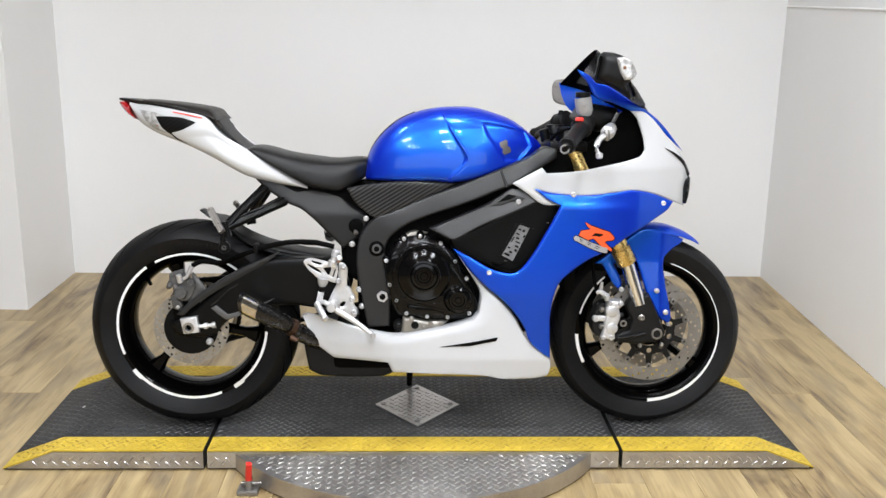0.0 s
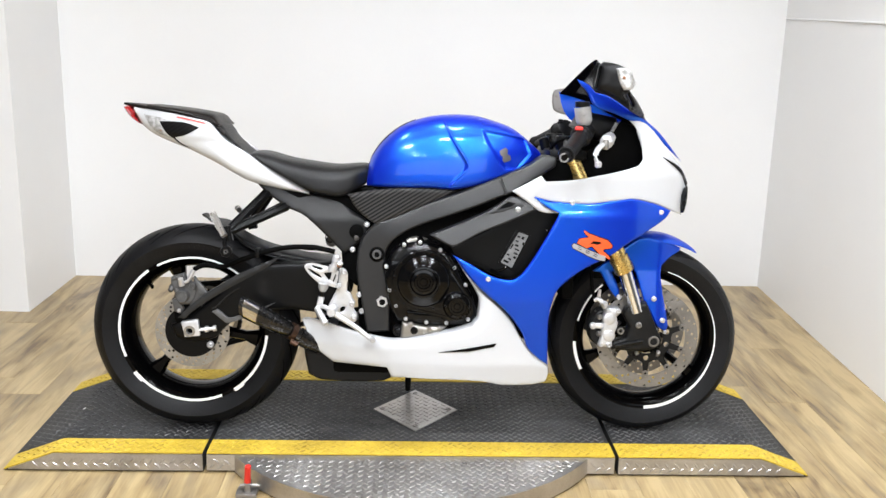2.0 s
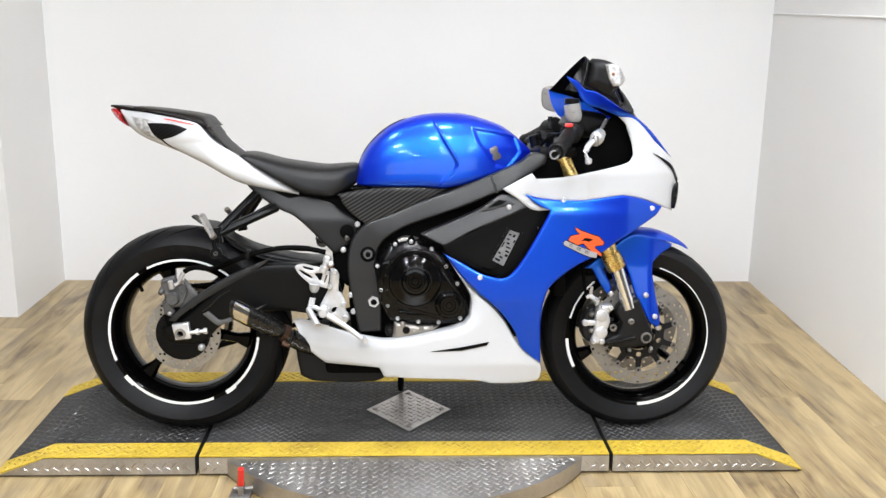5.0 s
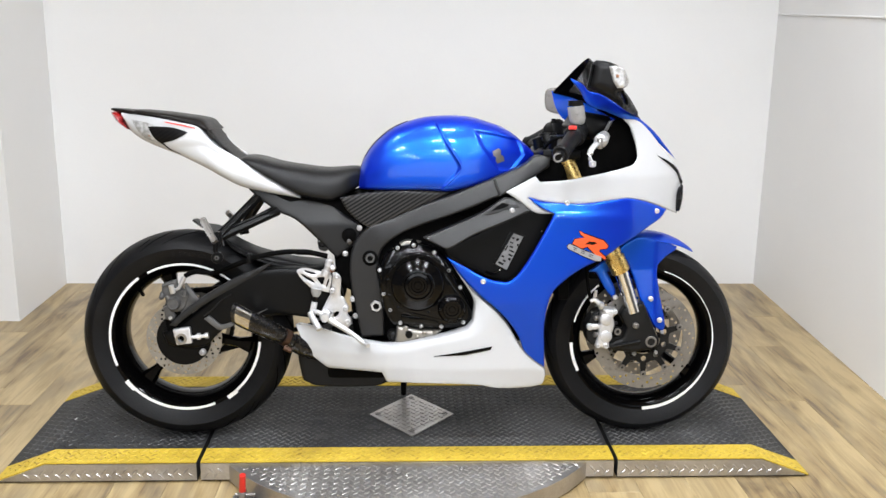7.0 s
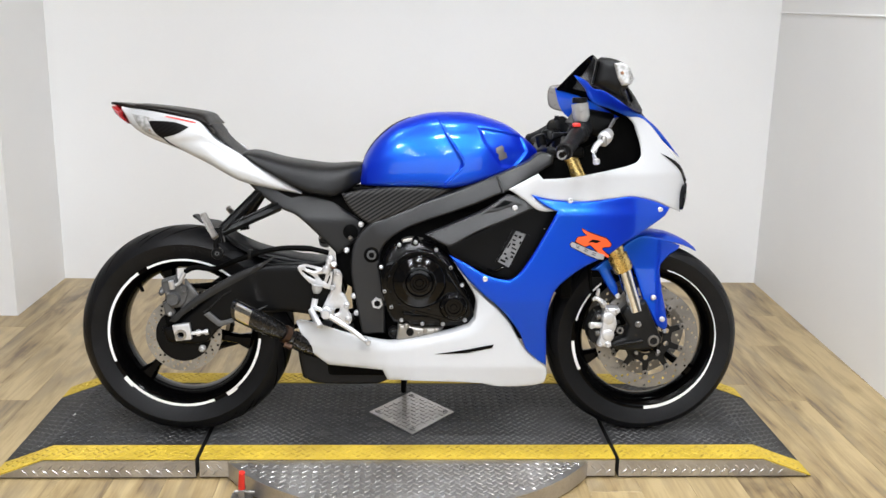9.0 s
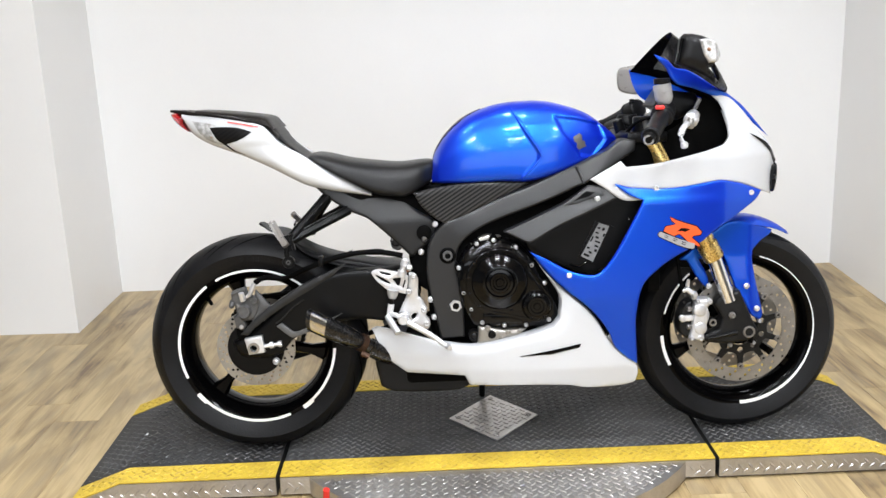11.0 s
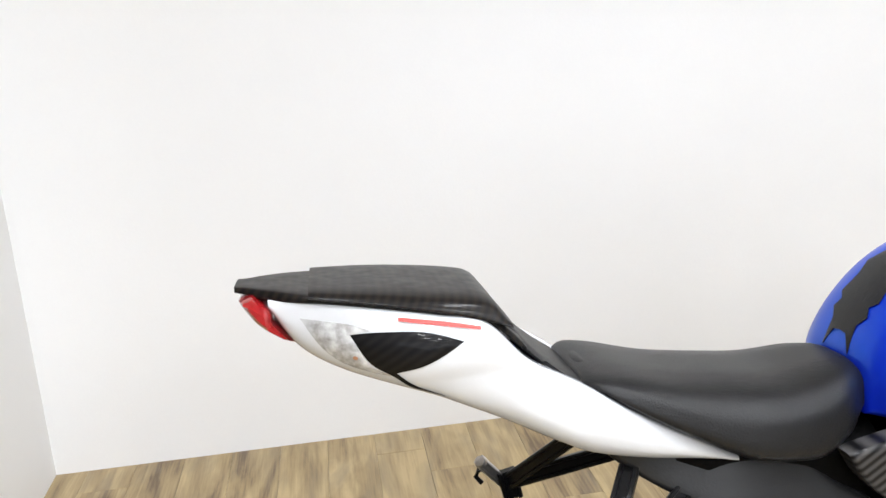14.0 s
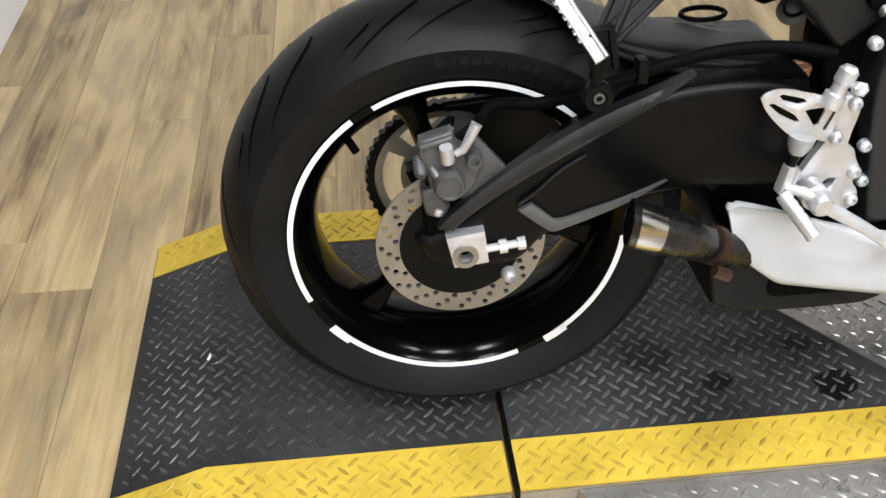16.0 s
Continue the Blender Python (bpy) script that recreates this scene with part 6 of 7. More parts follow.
# fork
for s in (-1, 1):
    P = [Vector((q[0], s * 0.108, q[1])) for q in FORK]
    leg = part("fork_tube", rod(P[0], P[2], [(0, 0.024), (0.75, 0.024), (0.76, 0.027), (0.86, 0.027), (0.865, 0.0245), (0.88, 0.0245), (0.885, 0.029), (0.99, 0.029), (1, 0.026)], 28), M_GOLD, bike, "gold anodised upper fork tube")
    part("slider", rod(P[2], P[3] + (P[3] - P[2]) * 0.05, [(0, 0.0205), (1, 0.0205)], 28), M_CHROME, bike, "chrome fork slider")
    lower = part("fork_bottom", shell([rounded(FLEG)], lambda x, z: 0.114 + 0.010 * ease(x, (0.56, 0.0), (0.64, 1.0)), 0.034, 0.009, 0.008, s), M_FORK, bike, "black cast fork bottom")
    part("axle", rod(((HUB[0] + 0.007), s * 0.05, (HUB[2] + 0.002)), ((HUB[0] + 0.007), s * 0.127, (HUB[2] + 0.002)), [(0, 0.0175), (0.96, 0.0175), (1, 0.0155), (1, 0.0115), (0.8, 0.0105)], 24), M_STEEL, lower)
    part("axle_bore", rod(((HUB[0] + 0.007), s * 0.10, (HUB[2] + 0.002)), ((HUB[0] + 0.007), s * 0.1215, (HUB[2] + 0.002)), [(0, 0.0108), (1, 0.0108)], 20), M_DARK, lower)
    cal = part("brake_caliper", shell([rounded(CALIPER, 0.005, 25)], flat(0.128), 0.045, 0.007, 0.006, s), M_SILVER, bike, "silver radial brake caliper")
    for pz in (0.385, 0.436):
        part("piston_boss", rod((0.547, s * 0.11, pz), (0.547, s * 0.1305, pz), [(0, 0.021), (0.82, 0.019), (0.95, 0.016), (1, 0.013)], 22), M_SILVER, cal)
        part("pad_pin", rod((0.522, s * 0.118, pz + 0.004), (0.512, s * 0.122, pz + 0.004), [(0, 0.008), (0.7, 0.008), (1, 0.005)], 12), M_STEEL, cal)
    part("outer_half", shell([rounded([(0.530, 0.462), (0.512, 0.455), (0.497, 0.430), (0.490, 0.398), (0.496, 0.368), (0.516, 0.352), (0.524, 0.38), (0.528, 0.43)])], flat(0.116), 0.05, 0.006, 0.007, s), M_FORK, cal, "dark outer half of the caliper")
    part("bridge", box((0.505, min(s * 0.09, s * 0.124), 0.405), (0.536, max(s * 0.09, s * 0.124), 0.422), 0.004), M_SILVER, cal)
    part("bridge_bolt", rod((0.500, s * 0.112, 0.413), (0.500, s * 0.126, 0.413), [(0, 0.010), (0.8, 0.010), (1, 0.007)], 14), M_SILVER, cal)
    for px_, pz, r in ((0.572, 0.460, 0.008), (0.548, 0.357, 0.009), (0.524, 0.357, 0.007), (0.540, 0.463, 0.0065)):
        part("bolt", rod((px_, s * 0.12, pz), (px_, s * 0.134, pz), [(0, r), (0.75, r), (1, r * 0.6), (0.8, r * 0.45)], 12), M_SILVER, cal)
    part("bracket_eye", lathe([(0.006, -0.004), (0.010, -0.004), (0.011, 0.0), (0.010, 0.004), (0.006, 0.004)], (0.583, s * 0.122, 0.399), 18), M_STEEL, cal)
    part("banjo", tube([(0.532, s * 0.124, 0.470), (0.524, s * 0.126, 0.486), (0.510, s * 0.124, 0.497), (0.500, s * 0.120, 0.492)], 0.0075), M_SILVER, cal)
    part("banjo_bolt", rod((0.530, s * 0.112, 0.482), (0.530, s * 0.138, 0.482), [(0, 0.009), (0.8, 0.009), (1, 0.006)], 6), M_SILVER, cal)
    part("bleed_nipple", tube([(0.512, s * 0.122, 0.505), (0.514, s * 0.126, 0.524)], (0.006, 0.0045)), M_SILVER, cal)
    part("bolt", rod((0.636, s * 0.116, 0.418), (0.636, s * 0.131, 0.418), [(0, 0.0095), (0.8, 0.0095), (1, 0.006), (0.8, 0.004)], 12), M_STEEL, lower)
    # dark bar on the casting paints the gap's shade
    part("slot_shade", box((0.690, min(s * 0.10, s * 0.1255), 0.336), (0.694, max(s * 0.10, s * 0.1255), 0.356)), M_DARK, lower)
    part("rib", tube([(0.570, s * 0.124, 0.352), (0.610, s * 0.125, 0.360), (0.650, s * 0.125, 0.368)], (0.006, 0.009), flat=0.7), M_FORK, lower)
    part("brake_hose", tube([(0.500, s * 0.120, 0.492), (0.490, s * 0.122, 0.54), (0.485, s * 0.11, 0.60), (0.47, s * 0.09, 0.70)], 0.0055), M_DARK, bike)
    part("pad", box((0.508, min(s * 0.085, s * 0.105), 0.400), (0.530, max(s * 0.085, s * 0.105), 0.455), 0.003), M_STEEL, cal)
part("triple_clamp", box((0.345, -0.135, 0.905), (0.455, 0.135, 0.935), 0.008), M_BLACK, bike)
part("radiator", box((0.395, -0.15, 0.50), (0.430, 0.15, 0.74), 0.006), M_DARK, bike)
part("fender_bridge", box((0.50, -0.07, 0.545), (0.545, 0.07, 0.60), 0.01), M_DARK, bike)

# bars and controls
for s in (-1, 1):
    inner, outer = Vector((GRIP[0][0] + 0.02, s * 0.205, GRIP[0][1] - 0.005)), Vector((GRIP[1][0], s * 0.335, GRIP[1][1] + 0.012))
    bar = part("handlebar", rod(Vector((0.40, s * 0.12, 0.965)), outer, [(0, 0.011), (1, 0.011)], 16), M_BLACK, bike)
    part("grip", rod(inner, outer, [(0, 0.027), (0.06, 0.028), (0.10, 0.0225), (0.5, 0.0210), (0.92, 0.021), (0.95, 0.024), (1, 0.021)], 24), M_RUBBER, bar, "black rubber hand grip")
    d = (outer - inner).normalized()
    part("bar_end", rod(outer, outer + d * 0.02, [(0, 0.014), (0.7, 0.015), (1, 0.011)], 20), M_BLACK, bar)
    part("switch_housing", rod(inner - d * 0.050, inner - d * 0.002, [(0, 0.020), (0.1, 0.028), (0.9, 0.029), (1, 0.022)], 20), M_PLASTIC, bar)
    if s < 0:
        c = Vector((0.413, -0.222, 0.999))
        part("kill_switch", box(c - Vector((0.011, 0.008, 0.005)), c + Vector((0.011, 0.008, 0.006)), 0.003), M_REDPAINT, bar, "red stop switch")
    lv = [Vector((q[0], s * y, q[1])) for q, y in zip(((0.498, 0.966), (0.472, 0.956), (0.455, 0.941), (0.450, 0.921), (0.457, 0.906)), (0.235, 0.262, 0.280, 0.290, 0.295))]
    part("lever", tube(lv, (0.0135, 0.0065), flat=0.7), M_SILVER, bar, "silver hand lever")
    part("lever_perch", rod(lv[0] + Vector((0.012, -s * 0.045, 0.012)), lv[0] + Vector((-0.012, s * 0.008, -0.004)), [(0, 0.011), (0.15, 0.016), (0.55, 0.016), (0.6, 0.019), (0.9, 0.019), (1, 0.013)], 18), M_SILVER, bar)
    part("lever_pivot", rod(lv[1] + Vector((0.010, 0, -0.012)), lv[1] + Vector((0.010, 0, 0.016)), [(0, 0.006), (0.2, 0.009), (0.8, 0.009), (1, 0.006)], 12), M_STEEL, bar)
    part("lever_ball", rod(lv[4] - Vector((0, 0, 0.010)), lv[4] + Vector((0, 0, 0.008)), [(0, 0.004), (0.2, 0.0095), (0.8, 0.0095), (1, 0.004)], 14), M_SILVER, bar)
    part("lever_hose", tube([(0.496, s * 0.205, 0.975), (0.510, s * 0.195, 0.990), (0.526, s * 0.185, 1.016)], 0.005), M_CASTEDGE, bar)
    part("clamp_bolt", rod((0.398, s * 0.128, 0.955), (0.398, s * 0.150, 0.957), [(0, 0.009), (0.7, 0.009), (1, 0.006), (0.8, 0.004)], 12), M_SILVER, bar)
    part("bar_clamp", rod((0.396, s * 0.108, 0.935), (0.396, s * 0.108, 0.975), [(0, 0.030), (0.85, 0.030), (1, 0.026)], 24), M_BLACK, bar)
    part("grip_flange", rod(inner - d * 0.004, inner + d * 0.004, [(0, 0.029), (0.5, 0.031), (1, 0.029)], 24), M_RUBBER, bar)
    part("bar_end_ring", lathe([(0.0085, -0.003), (0.0125, -0.003), (0.0125, 0.003), (0.0085, 0.003)], tuple(outer + d * 0.021), 20), M_STEEL, bar)
r0_, r1_, r2_ = (Vector((q[0], -0.185, q[1])) for q in RESERVOIR)
res = part("brake_reservoir", rod(r1_, r2_ - Vector((0, 0, 0.018)), [(0, 0.010), (0.15, 0.019), (0.35, 0.0235), (1, 0.0235)], 24), M_RESERV, bike, "pale brake fluid reservoir with black cap")
part("cap", rod(r2_ - Vector((0, 0, 0.018)), r2_ - Vector((0, 0, 0.002)), [(0, 0.020), (0.1, 0.021), (0.9, 0.021), (1, 0.017)], 24), M_PLASTIC, res)
part("clutch_cable", tube([(0.44, 0.16, 0.97), (0.38, 0.10, 0.965), (0.365, 0.0, 0.955), (0.40, -0.05, 0.935)], 0.004), M_DARK, bike)
part("brake_hose", tube([(0.44, -0.17, 0.965), (0.40, -0.13, 0.962), (0.365, -0.10, 0.925), (0.37, -0.06, 0.88)], 0.0045), M_DARK, bike)
part("throttle_cable", tube([(0.405, -0.18, 0.975), (0.37, -0.14, 0.960), (0.352, -0.10, 0.930), (0.36, -0.06, 0.89)], 0.0045), M_DARK, bike)
part("ignition_barrel", rod((0.355, 0, 0.93), (0.345, 0, 0.965), [(0, 0.016), (0.9, 0.016), (1, 0.012)], 18), M_BLACK, bike)
part("brake_adjuster", rod((0.424, 0.168, 0.985), (0.422, 0.170, 1.018), [(0, 0.005), (0.5, 0.005), (0.55, 0.010), (0.75, 0.010), (0.8, 0.007), (1, 0.007)], 12), M_BLACK, bike)

# swingarm, chain side and rear brake
for s in (-1, 1):
    arm = part("swingarm", shell([rounded(SWING)], lambda x, z: smooth(x, (-0.75, 0.108), (-0.5, 0.120), (-0.25, 0.105)), 0.042, 0.012, 0.010, s), M_ARM, bike, "black cast swingarm")
    # flat band and thin ridge, greyer to show light on the top edges
    part("rib", shell([rounded(SW_RIB, 0.006, 25)], flat(0.126), 0.02, 0.003, 0.008, s), M_ARMTOP, arm, "upper edge painted lighter for caught light")
    part("stripe", shell([rounded(SW_STRIPE, 0.004)], flat(0.126), 0.010, 0.002, 0.008, s), M_CASTEDGE, arm, "grey cast edge on the swingarm")
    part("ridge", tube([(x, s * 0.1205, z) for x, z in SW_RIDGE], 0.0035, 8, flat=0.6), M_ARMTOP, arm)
    block = part("axle_block", shell([AXLE_BLOCK, ring_of(-0.695, 0.381, 0.0095, 20)], flat(0.128), 0.02, 0.0015, 0.006, s), M_SILVER, arm, "silver chain adjuster block")
    part("washer", lathe([(0.0095, -0.002), (0.0165, -0.002), (0.0165, 0.002), (0.0095, 0.002)], (-0.695, s * 0.129, 0.381), 28), M_BRONZE, arm)
    part("adjuster_bolt", rod((-0.670, s * 0.118, 0.383), (-0.618, s * 0.118, 0.389), [(0, 0.0055), (0.35, 0.0055), (0.36, 0.0095), (0.55, 0.0095), (0.56, 0.0055), (0.8, 0.0055), (0.81, 0.009), (1, 0.009)], 8), M_SILVER, arm)
part("arm_bridge", box((-0.40, -0.10, 0.50), (-0.27, 0.10, 0.585), 0.015), M_BLACK, bike)
part("axle_shaft", rod((-0.695, -0.112, 0.381), (-0.695, 0.12, 0.381), [(0, 0.011), (1, 0.011)], 20), M_DARK, bike)
bolt(-0.637, -0.110, 0.338, 0.010, 0.016, bike)
cal = part("rear_caliper", shell([rounded(RCAL, 0.005, 30)], flat(0.118), 0.020, 0.005, 0.007), M_CAST, bike, "grey cast rear brake caliper")
part("piston_body", rod((-0.714, -0.10, 0.486), (-0.714, -0.137, 0.486), [(0, 0.020), (0.8, 0.0195), (0.88, 0.0175), (1, 0.0165), (1, 0.014), (0.95, 0.013)], 26), M_CAST, cal)
part("torque_plate", shell([rounded(RCAL_BRACKET, 0.005, 30)], flat(0.114), 0.012, 0.003, 0.007), M_CAST, cal)
part("body_ridge", tube([(-0.746, -0.119, 0.534), (-0.728, -0.121, 0.540), (-0.710, -0.120, 0.545)], 0.004, 8), M_CAST, cal)
part("guide_pin", rod((-0.684, -0.110, 0.516), (-0.684, -0.131, 0.516), [(0, 0.0105), (0.8, 0.0105), (1, 0.009), (1, 0.005), (0.8, 0.005)], 14), M_CAST, cal)
part("slide_pin", rod((-0.748, -0.105, 0.512), (-0.748, -0.128, 0.500), [(0, 0.008), (0.8, 0.008), (1, 0.005)], 12), M_CAST, cal)
part("slide_pin", rod((-0.735, -0.110, 0.505), (-0.728, -0.128, 0.497), [(0, 0.006), (0.8, 0.006), (1, 0.004)], 12), M_STEEL, cal)
part("lug", shell([rounded([(-0.748, 0.470), (-0.730, 0.475), (-0.712, 0.445), (-0.722, 0.428), (-0.742, 0.436)])], flat(0.114), 0.02, 0.004, 0.008), M_CAST, cal)
bolt(-0.727, -0.112, 0.440, 0.006, 0.006, bike)
part("bleed_nipple", tube([(-0.715, -0.124, 0.517), (-0.718, -0.130, 0.539)], (0.0085, 0.0078)), M_SILVER, cal)
part("banjo", tube([(-0.706, -0.124, 0.526), (-0.697, -0.125, 0.531), (-0.688, -0.125, 0.549), (-0.681, -0.123, 0.563)], (0.0045, 0.0072)), M_SILVER, cal)
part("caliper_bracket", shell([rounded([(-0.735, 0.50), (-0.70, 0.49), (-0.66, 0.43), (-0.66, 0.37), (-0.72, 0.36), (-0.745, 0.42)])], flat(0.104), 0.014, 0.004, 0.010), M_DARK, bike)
part("brake_line", tube([(-0.678, -0.122, 0.566), (-0.655, -0.100, 0.574), (-0.60, -0.095, 0.570), (-0.54, -0.118, 0.596), (-0.47, -0.125, 0.622), (-0.40, -0.125, 0.636), (-0.33, -0.125, 0.636), (-0.27, -0.128, 0.625)], 0.0075), M_DARK, bike, "black rear brake hose")
part("hose_clip", box((-0.500, -0.136, 0.605), (-0.488, -0.112, 0.632), 0.002), M_BLACK, bike)
hugger_arch = Arch(HUG_TOP[:4] + [(-0.545, 0.652), (-0.484, 0.626), (-0.40, 0.606), (-0.334, 0.592), (-0.285, 0.585)],
                   HUG_LOW[:4] + [(-0.540, 0.630), (-0.44, 0.588), (-0.36, 0.576), (-0.285, 0.570)],
                   lambda x: smooth(x, (-0.685, 0.014), (-0.668, 0.030), (-0.63, 0.062), (-0.50, 0.078), (-0.29, 0.065)),
                   [(0.96, 0.0), (1.0, 0.12), (0.98, 0.35), (0.86, 0.48), (0.78, 0.80), (0.5, 0.96), (0.0, 1.0)])
part("hugger", hugger_arch.mesh(), M_PLASTIC, bike, "matt black rear tyre hugger", smooth=35)
part("chain_guard", box((-0.62, 0.095, 0.49), (-0.34, 0.108, 0.525), 0.005), M_PLASTIC, bike)
for z0, z1 in ((0.482, 0.535), (0.270, 0.425)):
    part("chain", tube([(REAR[0], 0.089, z0), (-0.42, 0.089, (z0 + z1) / 2), (-0.15, 0.089, z1)], 0.008), M_BLACK, bike)
part("shock_reservoir", rod((-0.30, 0.05, 0.64), (-0.22, 0.05, 0.66), [(0, 0.016), (0.1, 0.022), (0.9, 0.022), (1, 0.016)], 20), M_BLACK, bike)
part("reservoir_cap", rod((-0.268, -0.050, 0.566), (-0.268, -0.050, 0.577), [(0, 0.0135), (0.6, 0.0135), (0.65, 0.0145), (1, 0.0140), (1, 0.010), (0.85, 0.009)], 22), M_AMBER, bike, "orange round cap")

# exhaust
base, tip = Vector((-0.372, -0.148, 0.380)), Vector((-0.521, -0.222, 0.478))


def slash_pipe(p0, p1, profile, normal, segs=36):
    """A pipe whose far end is cut along the plane with the given normal; rows past share 1 lead back inside it."""
    bm = rod(p0, p1, profile, segs)
    d, n = (p1 - p0).normalized(), Vector(normal).normalized()
    for v in bm.verts:
        s = (v.co - p0).dot(d) / (p1 - p0).length
        if s > 0.5:
            lift = -(v.co - (p0 + d * (v.co - p0).dot(d))).dot(n) / d.dot(n)
            v.co += d * lift * min(1.0, (s - 0.5) / 0.45)
    return bm


CUT = (-1.0, 0.22, 0.10)
pipe = part("exhaust_tip", slash_pipe(base, tip, [(0, 0.020), (0.20, 0.021), (0.24, 0.025), (0.5, 0.0275), (0.55, 0.028), (0.60, 0.0285), (0.97, 0.0285), (1.0, 0.028), (1.0, 0.0255), (0.90, 0.025)], CUT), M_TITAN, bike, "short burnt steel exhaust outlet")
part("band", slash_pipe(base, base + (tip - base) * 0.93, [(0.78, 0.0291), (0.80, 0.0291), (0.99, 0.0291), (1, 0.0288)], CUT), M_BAND, pipe)
part("bore", slash_pipe(base, base + (tip - base) * 0.985, [(0.85, 0.0252), (1, 0.0252)], CUT), M_DARK, pipe)
part("clamp", rod(base + (tip - base) * 0.08, base + (tip - base) * 0.16, [(0, 0.0255), (1, 0.0255)], 24), M_COPPER, pipe, "copper-coloured clamp")
part("clamp_bolt", rod(base + Vector((-0.02, -0.035, -0.01)), base + Vector((0.0, -0.035, -0.02)), [(0, 0.008), (1, 0.008)], 8), M_COPPER, pipe)
part("link_pipe", tube([(-0.30, -0.09, 0.33), (-0.345, -0.11, 0.35), (-0.375, -0.125, 0.372)], 0.026), M_TITAN, bike)

# passenger pegs
def strut(p0, p1, facing, w, t, bm=None):
    """A flat bar with a shallow channel in its outer face."""
    bm = bm or bmesh.new()
    p0, p1, n = Vector(p0), Vector(p1), Vector(facing)
    d = (p1 - p0).normalized()
    n = (n - d * n.dot(d)).normalized()
    e = d.cross(n)
    prof = ((-1, -1), (1, -1), (1, 0.8), (0.85, 1), (0.55, 1), (0.45, 0.5), (-0.45, 0.5), (-0.55, 1), (-0.85, 1), (-1, 0.8))
    a, c = ([bm.verts.new(p + e * (x * w) + n * (y * t)) for x, y in prof] for p in (p0, p1))
    for k in range(10):
        bm.faces.new((a[k], a[(k + 1) % 10], c[(k + 1) % 10], c[k]))
    bm.faces.new(a)
    bm.faces.new(c[::-1])
    return bm


for s in (-1, 1):
    knot = Vector((-0.566, s * 0.212, 0.690 if s < 0 else 0.668))
    hang = part("peg_bracket", strut((-0.474, s * 0.078, 0.790), knot, (-0.5, -1, 0.2), 0.0115, 0.008), M_PLASTIC, bike, "black passenger peg bracket")
    part("strut", strut((-0.414, s * 0.082, 0.752), knot, (-0.5, -1, 0.2), 0.0115, 0.008), M_PLASTIC, hang)
    part("knuckle", strut(knot + Vector((-0.004, 0, 0.016)), knot + Vector((0.004, 0, -0.026)), (0, -1, 0), 0.014, 0.009), M_BLACK, hang)
    if s < 0:
        part("hanger", tube([tuple(knot), (-0.572, s * 0.216, 0.66), (-0.568, s * 0.216, 0.640)], 0.007), M_BLACK, hang)
        part("bush", rod((-0.568, s * 0.205, 0.635), (-0.568, s * 0.224, 0.635), [(0, 0.0145), (0.2, 0.016), (0.85, 0.016), (1, 0.0145), (1, 0.009), (0.9, 0.008)], 24), M_BLACK, hang)
        part("bush_bolt", rod((-0.568, s * 0.212, 0.635), (-0.568, s * 0.2245, 0.635), [(0, 0.006), (1, 0.006), (1, 0.0035), (0.8, 0.0035)], 16), M_CASTEDGE, hang)
    z = 0 if s < 0 else -0.024
    low, top = Vector((-0.570, s * 0.231, 0.681 + z)), Vector((-0.609, s * 0.188, 0.737 + z))
    peg = part("passenger_peg", strut(low, top, (-0.2, -1, 0.35), 0.0080, 0.0075), M_ALU, bike, "folded silver passenger peg")
    part("peg_end", rod(top - (top - low) * 0.04, top + (top - low) * 0.06, [(0, 0.0095), (0.4, 0.0095), (0.8, 0.008), (1, 0.004)], 14), M_ALU, peg)
    for k in range(6):
        c = low + (top - low) * (0.30 + 0.11 * k)
        part("tooth", box(c + Vector((-0.0115, -0.005, -0.001)), c + Vector((-0.006, 0.004, 0.002))), M_SILVER, peg)
part("bag_hook", tube([(-0.575, 0.222, 0.655), (-0.583, 0.224, 0.672), (-0.596, 0.225, 0.686), (-0.608, 0.225, 0.686), (-0.613, 0.225, 0.676), (-0.605, 0.225, 0.665)], 0.0038), M_BLACK, bike)
part("guard_loop", tube([(-0.359 + 0.030 * math.cos(k * math.pi / 8), 0.06 + 0.012 * math.sin(k * math.pi / 8), 0.607 + 0.004 * math.sin(k * math.pi / 8)) for k in range(17)], 0.0035, 8), M_BLACK, bike)

# rider controls
rs = part("rearset", shell([rounded(REARSET, 0.005), REARSET_HOLE], lambda x, z: 0.140 + 0.006 * ease(z, (0.50, 0.0), (0.56, 1.0)), 0.014, 0.003, 0.007), M_SILVER, bike, "silver alloy footrest hanger")
part("heel_guard", shell([rounded(HEEL, 0.005)] + HEEL_SLOTS, flat(0.1495), 0.005, 0.002, 0.008), M_SILVER, rs, "slotted silver heel guard")
part("brake_pedal", tube([(q[0], -0.178 - 0.006 * i, q[1]) for i, q in enumerate(PEDAL)], (0.0075, 0.0052), flat=1.25), M_SILVER, rs, "silver brake pedal")
part("pedal_boss", rod((-0.274, -0.146, 0.457), (-0.274, -0.192, 0.457), [(0, 0.017), (0.5, 0.017), (0.55, 0.014), (0.9, 0.014), (1, 0.011)], 22), M_SILVER, rs)
part("pedal_arm", tube([(-0.274, -0.176, 0.457), (-0.295, -0.172, 0.470), (-0.312, -0.160, 0.468)], (0.007, 0.0065)), M_SILVER, rs)
part("clevis", strut((-0.313, -0.158, 0.462), (-0.306, -0.156, 0.496), (0, -1, 0), 0.0085, 0.008), M_SILVER, rs)
part("boot", rod((-0.303, -0.152, 0.512), (-0.300, -0.152, 0.535), [(0, 0.009), (0.4, 0.014), (1, 0.016)], 18), M_RESERV, rs)
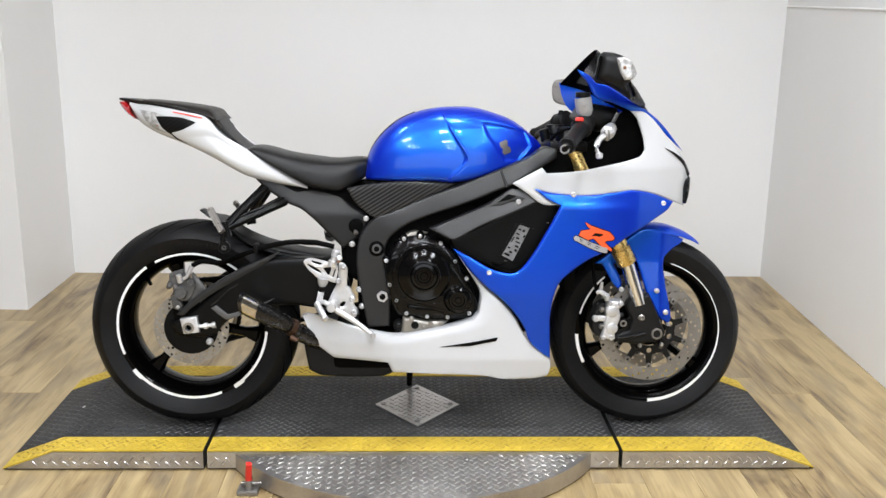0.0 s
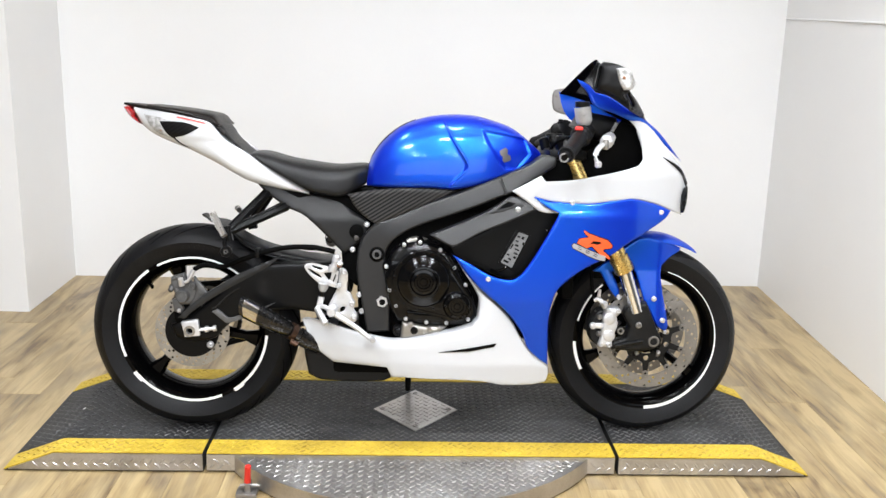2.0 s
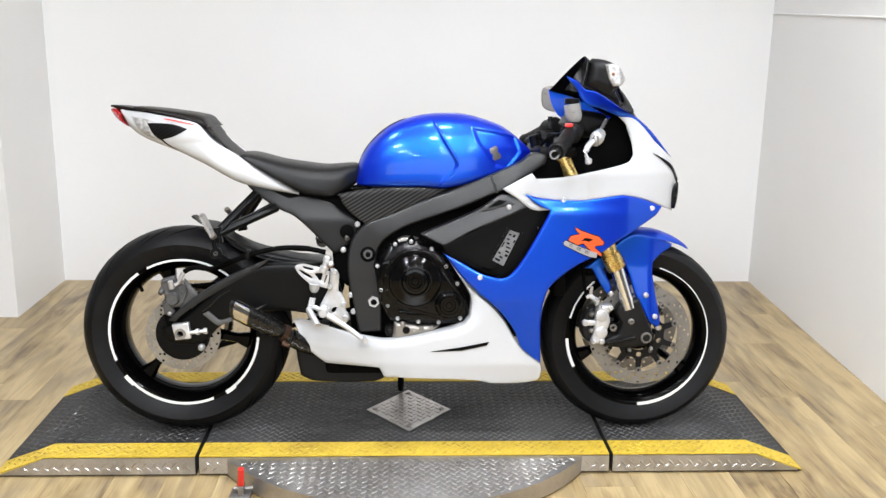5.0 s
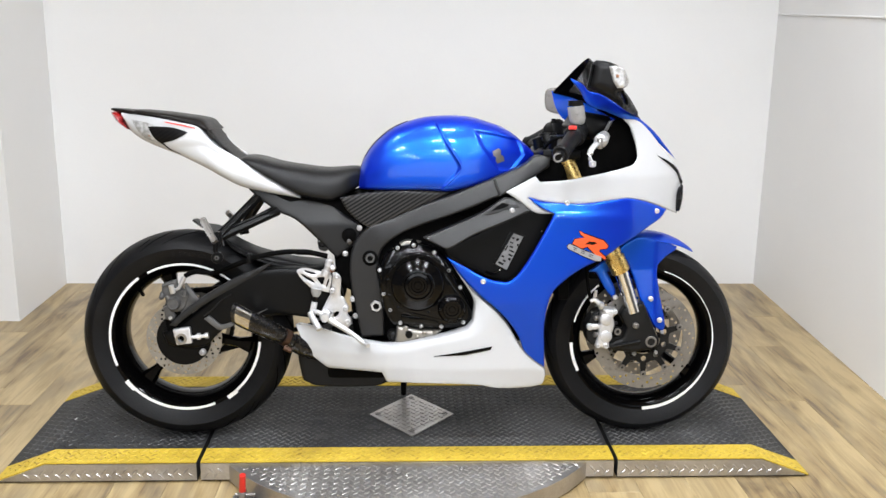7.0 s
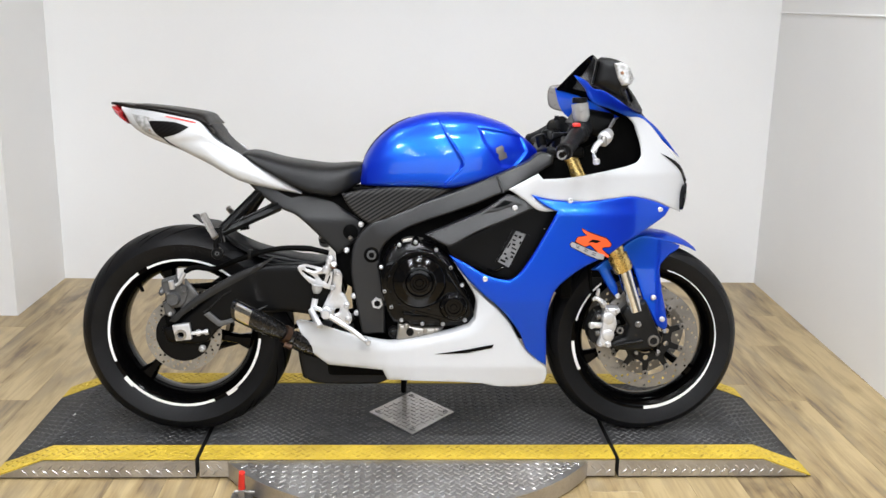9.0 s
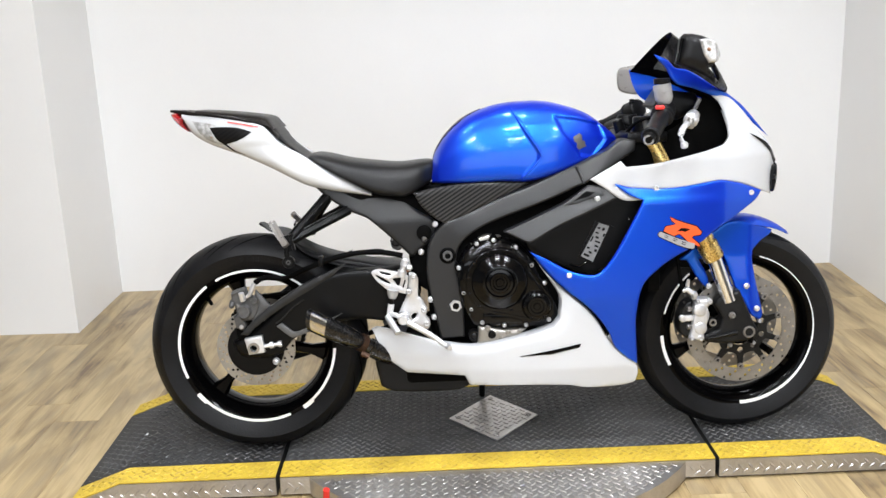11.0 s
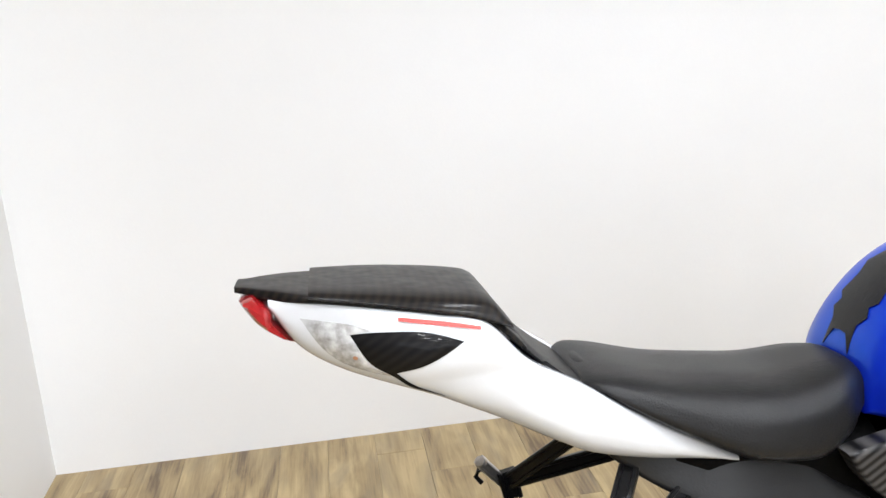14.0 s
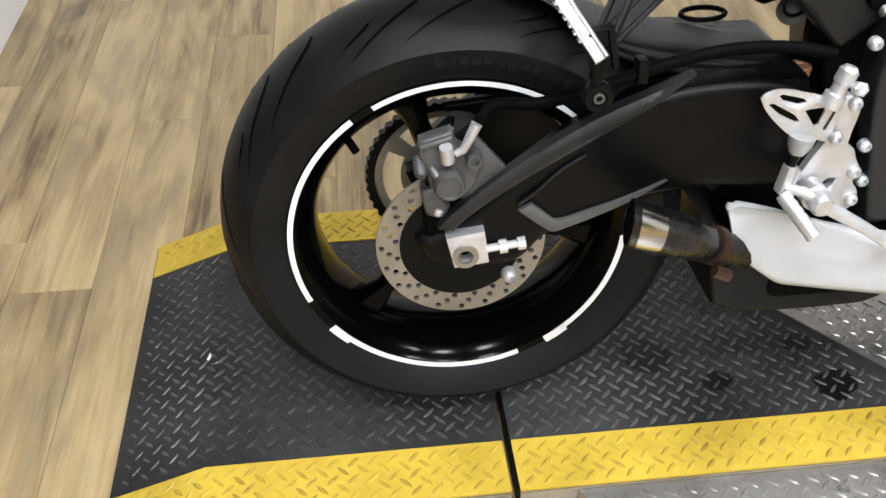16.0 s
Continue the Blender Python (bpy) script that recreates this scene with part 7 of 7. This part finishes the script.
part("pedal_tip", rod((PEDAL[3][0], -0.175, PEDAL[3][1]), (PEDAL[3][0] + 0.01, -0.215, PEDAL[3][1] - 0.002), [(0, 0.008), (0.9, 0.008), (1, 0.006)], 14), M_SILVER, rs)
part("foot_peg", rod((-0.318, -0.168, 0.466), (-0.288, -0.212, 0.428), [(0, 0.008), (0.1, 0.0095), (0.2, 0.0085), (0.25, 0.0098), (0.35, 0.0085), (0.4, 0.0098), (0.5, 0.0085), (0.55, 0.0098), (0.65, 0.0085), (0.7, 0.0098), (0.8, 0.0085), (0.95, 0.0095), (1, 0.007)], 16), M_SILVER, rs, "knurled silver rider footpeg")
part("master_cylinder", rod((-0.276, -0.152, 0.572), (-0.260, -0.152, 0.620), [(0, 0.013), (0.3, 0.013), (0.34, 0.009), (0.55, 0.009), (0.6, 0.0115), (0.9, 0.0115), (1, 0.007)], 18), M_SILVER, rs)
part("hose_joint", rod((-0.252, -0.160, 0.596), (-0.252, -0.172, 0.600), [(0, 0.009), (0.8, 0.009), (1, 0.006)], 6), M_SILVER, rs)
part("push_rod", rod((-0.308, -0.152, 0.492), (-0.302, -0.152, 0.520), [(0, 0.006), (1, 0.007)], 14), M_BLACK, rs)
for bx, bz, by in ((-0.218, 0.474, -0.139), (-0.213, 0.434, -0.139), (-0.242, 0.570, -0.145), (-0.257, 0.528, -0.148)):
    bolt(bx, by, bz, 0.0085, 0.009, rs)
part("left_footrest", rod((-0.29, 0.13, 0.432), (-0.30, 0.235, 0.434), [(0, 0.013), (1, 0.012)], 14), M_SILVER, bike)
part("side_stand", tube([(-0.06, 0.12, 0.36), (-0.05, 0.20, 0.20), (-0.05, 0.262, 0.092)], (0.013, 0.010)), M_BLACK, bike, "black side stand")
bolt(0.255, -0.184, 0.766, 0.008, 0.008, bike)
part("reed_hose", tube([(0.365, -0.12, 0.74), (0.352, -0.14, 0.72), (0.345, -0.145, 0.70)], 0.006), M_STEEL, bike)
part("drain_tube", tube([(0.185, -0.153, 0.586), (0.205, -0.155, 0.580), (0.230, -0.154, 0.592), (0.232, -0.150, 0.600)], 0.0025, 8), M_ENGINE, bike)
part("cable_loop", tube([(-0.290 + 0.014 * math.cos(k * math.pi / 6), -0.05, 0.655 + 0.014 * math.sin(k * math.pi / 6)) for k in range(13)], 0.0022, 8), M_BLACK, bike)
part("shock_cap", rod((-0.285, -0.030, 0.641), (-0.290, -0.042, 0.645), [(0, 0.017), (0.9, 0.017), (1, 0.015)], 22), M_CAST, bike)

LEAN_DEG, CONTACT_Y = 5.0, -0.05
bike.matrix_basis = Matrix.Translation((0, CONTACT_Y, 0.06)) @ pose(0, 0, 0, -LEAN_DEG, 0, 0) @ Matrix.Translation((0, 0, -0.06))


# stains and lint on the deck
M_STAIN = material("dark_oil", (0.004, 0.004, 0.0042), 0.35, 0, 0.3, 30, 0.2, 120, spec=0.3)
rng = random.Random(11)
for sx, sy, sr in ((-0.116, -0.132, 0.042), (-0.140, -0.040, 0.030), (-0.384, -0.041, 0.050), (-0.300, -0.105, 0.028)):
    blot = rounded([(sx + sr * k * math.cos(i * math.pi / 6), sy + 0.8 * sr * k * math.sin(i * math.pi / 6)) for i, k in ((i, rng.uniform(0.6, 1.1)) for i in range(12))], 0.01, 170)
    tagged(part("oil_stain", prism(blot, TOP + 0.0002, TOP + 0.0008, axis="z"), M_STAIN), "dark oil stain on the black tread plate", "stain", "oil stains on the deck")
# lint
scrap = tagged(part("paper_scrap", prism([(-1.085, 0.028), (-1.081, 0.026), (-1.078, 0.038), (-1.081, 0.042)], 0.0625, 0.0632, axis="z"), M_STRIPE), "tiny white paper scrap on black deck", "litter")
thread = tagged(part("thread", tube([(-1.078, 0.017, 0.0636), (-1.061, 0.021, 0.0636), (-1.051, 0.035, 0.0636), (-1.054, 0.051, 0.0636)], 0.0005, 6), M_SMOKE), "short pale thread lying on black deck", "litter")

# ---- the floor, laid last ----
floor = structure("floor", box((FAR_LEFT, FRONT_Y, -0.05), (FAR_RIGHT, WALL_Y, -0.005)), M_WOOD, "pale oak vinyl plank floor", "floor")
PLANK_W, PLANK_L = 0.150, 1.22
plank_meshes = {}
def plank(x, y0, y1):
    k = round(y1 - y0, 3)
    if k not in plank_meshes:
        bm = bmesh.new()
        w, h, c = PLANK_W / 2 - 0.0003, k / 2 - 0.0003, 0.0007
        top = [bm.verts.new((a * (w - c), b * (h - c), 0)) for a, b in ((-1, -1), (1, -1), (1, 1), (-1, 1))]
        mid = [bm.verts.new((a * w, b * h, -c)) for a, b in ((-1, -1), (1, -1), (1, 1), (-1, 1))]
        low = [bm.verts.new((a * w, b * h, -0.006)) for a, b in ((-1, -1), (1, -1), (1, 1), (-1, 1))]
        bm.faces.new(top)
        for p, q in ((top, mid), (mid, low)):
            for i in range(4):
                bm.faces.new((p[i], q[i], q[(i + 1) % 4], p[(i + 1) % 4]))
        bmesh.ops.recalc_face_normals(bm, faces=bm.faces)
        me = bpy.data.meshes.new("plank")
        bm.to_mesh(me)
        bm.free()
        me.materials.append(M_WOOD)
        plank_meshes[k] = me
    ob = new("plank", plank_meshes[k])
    ob.location = (x, (y0 + y1) / 2, 0)
    ob.parent = floor
rng = random.Random(4)
x, col = -3.2, 0
while x < 2.2:
    y = WALL_Y - (0.30, 0.95, 0.55, 1.22, 0.75, 0.15)[col % 6]
    top = WALL_Y
    while top > -1.3:
        plank(x, y, top)
        top, y = y, y - PLANK_L
    x += PLANK_W
    col += 1
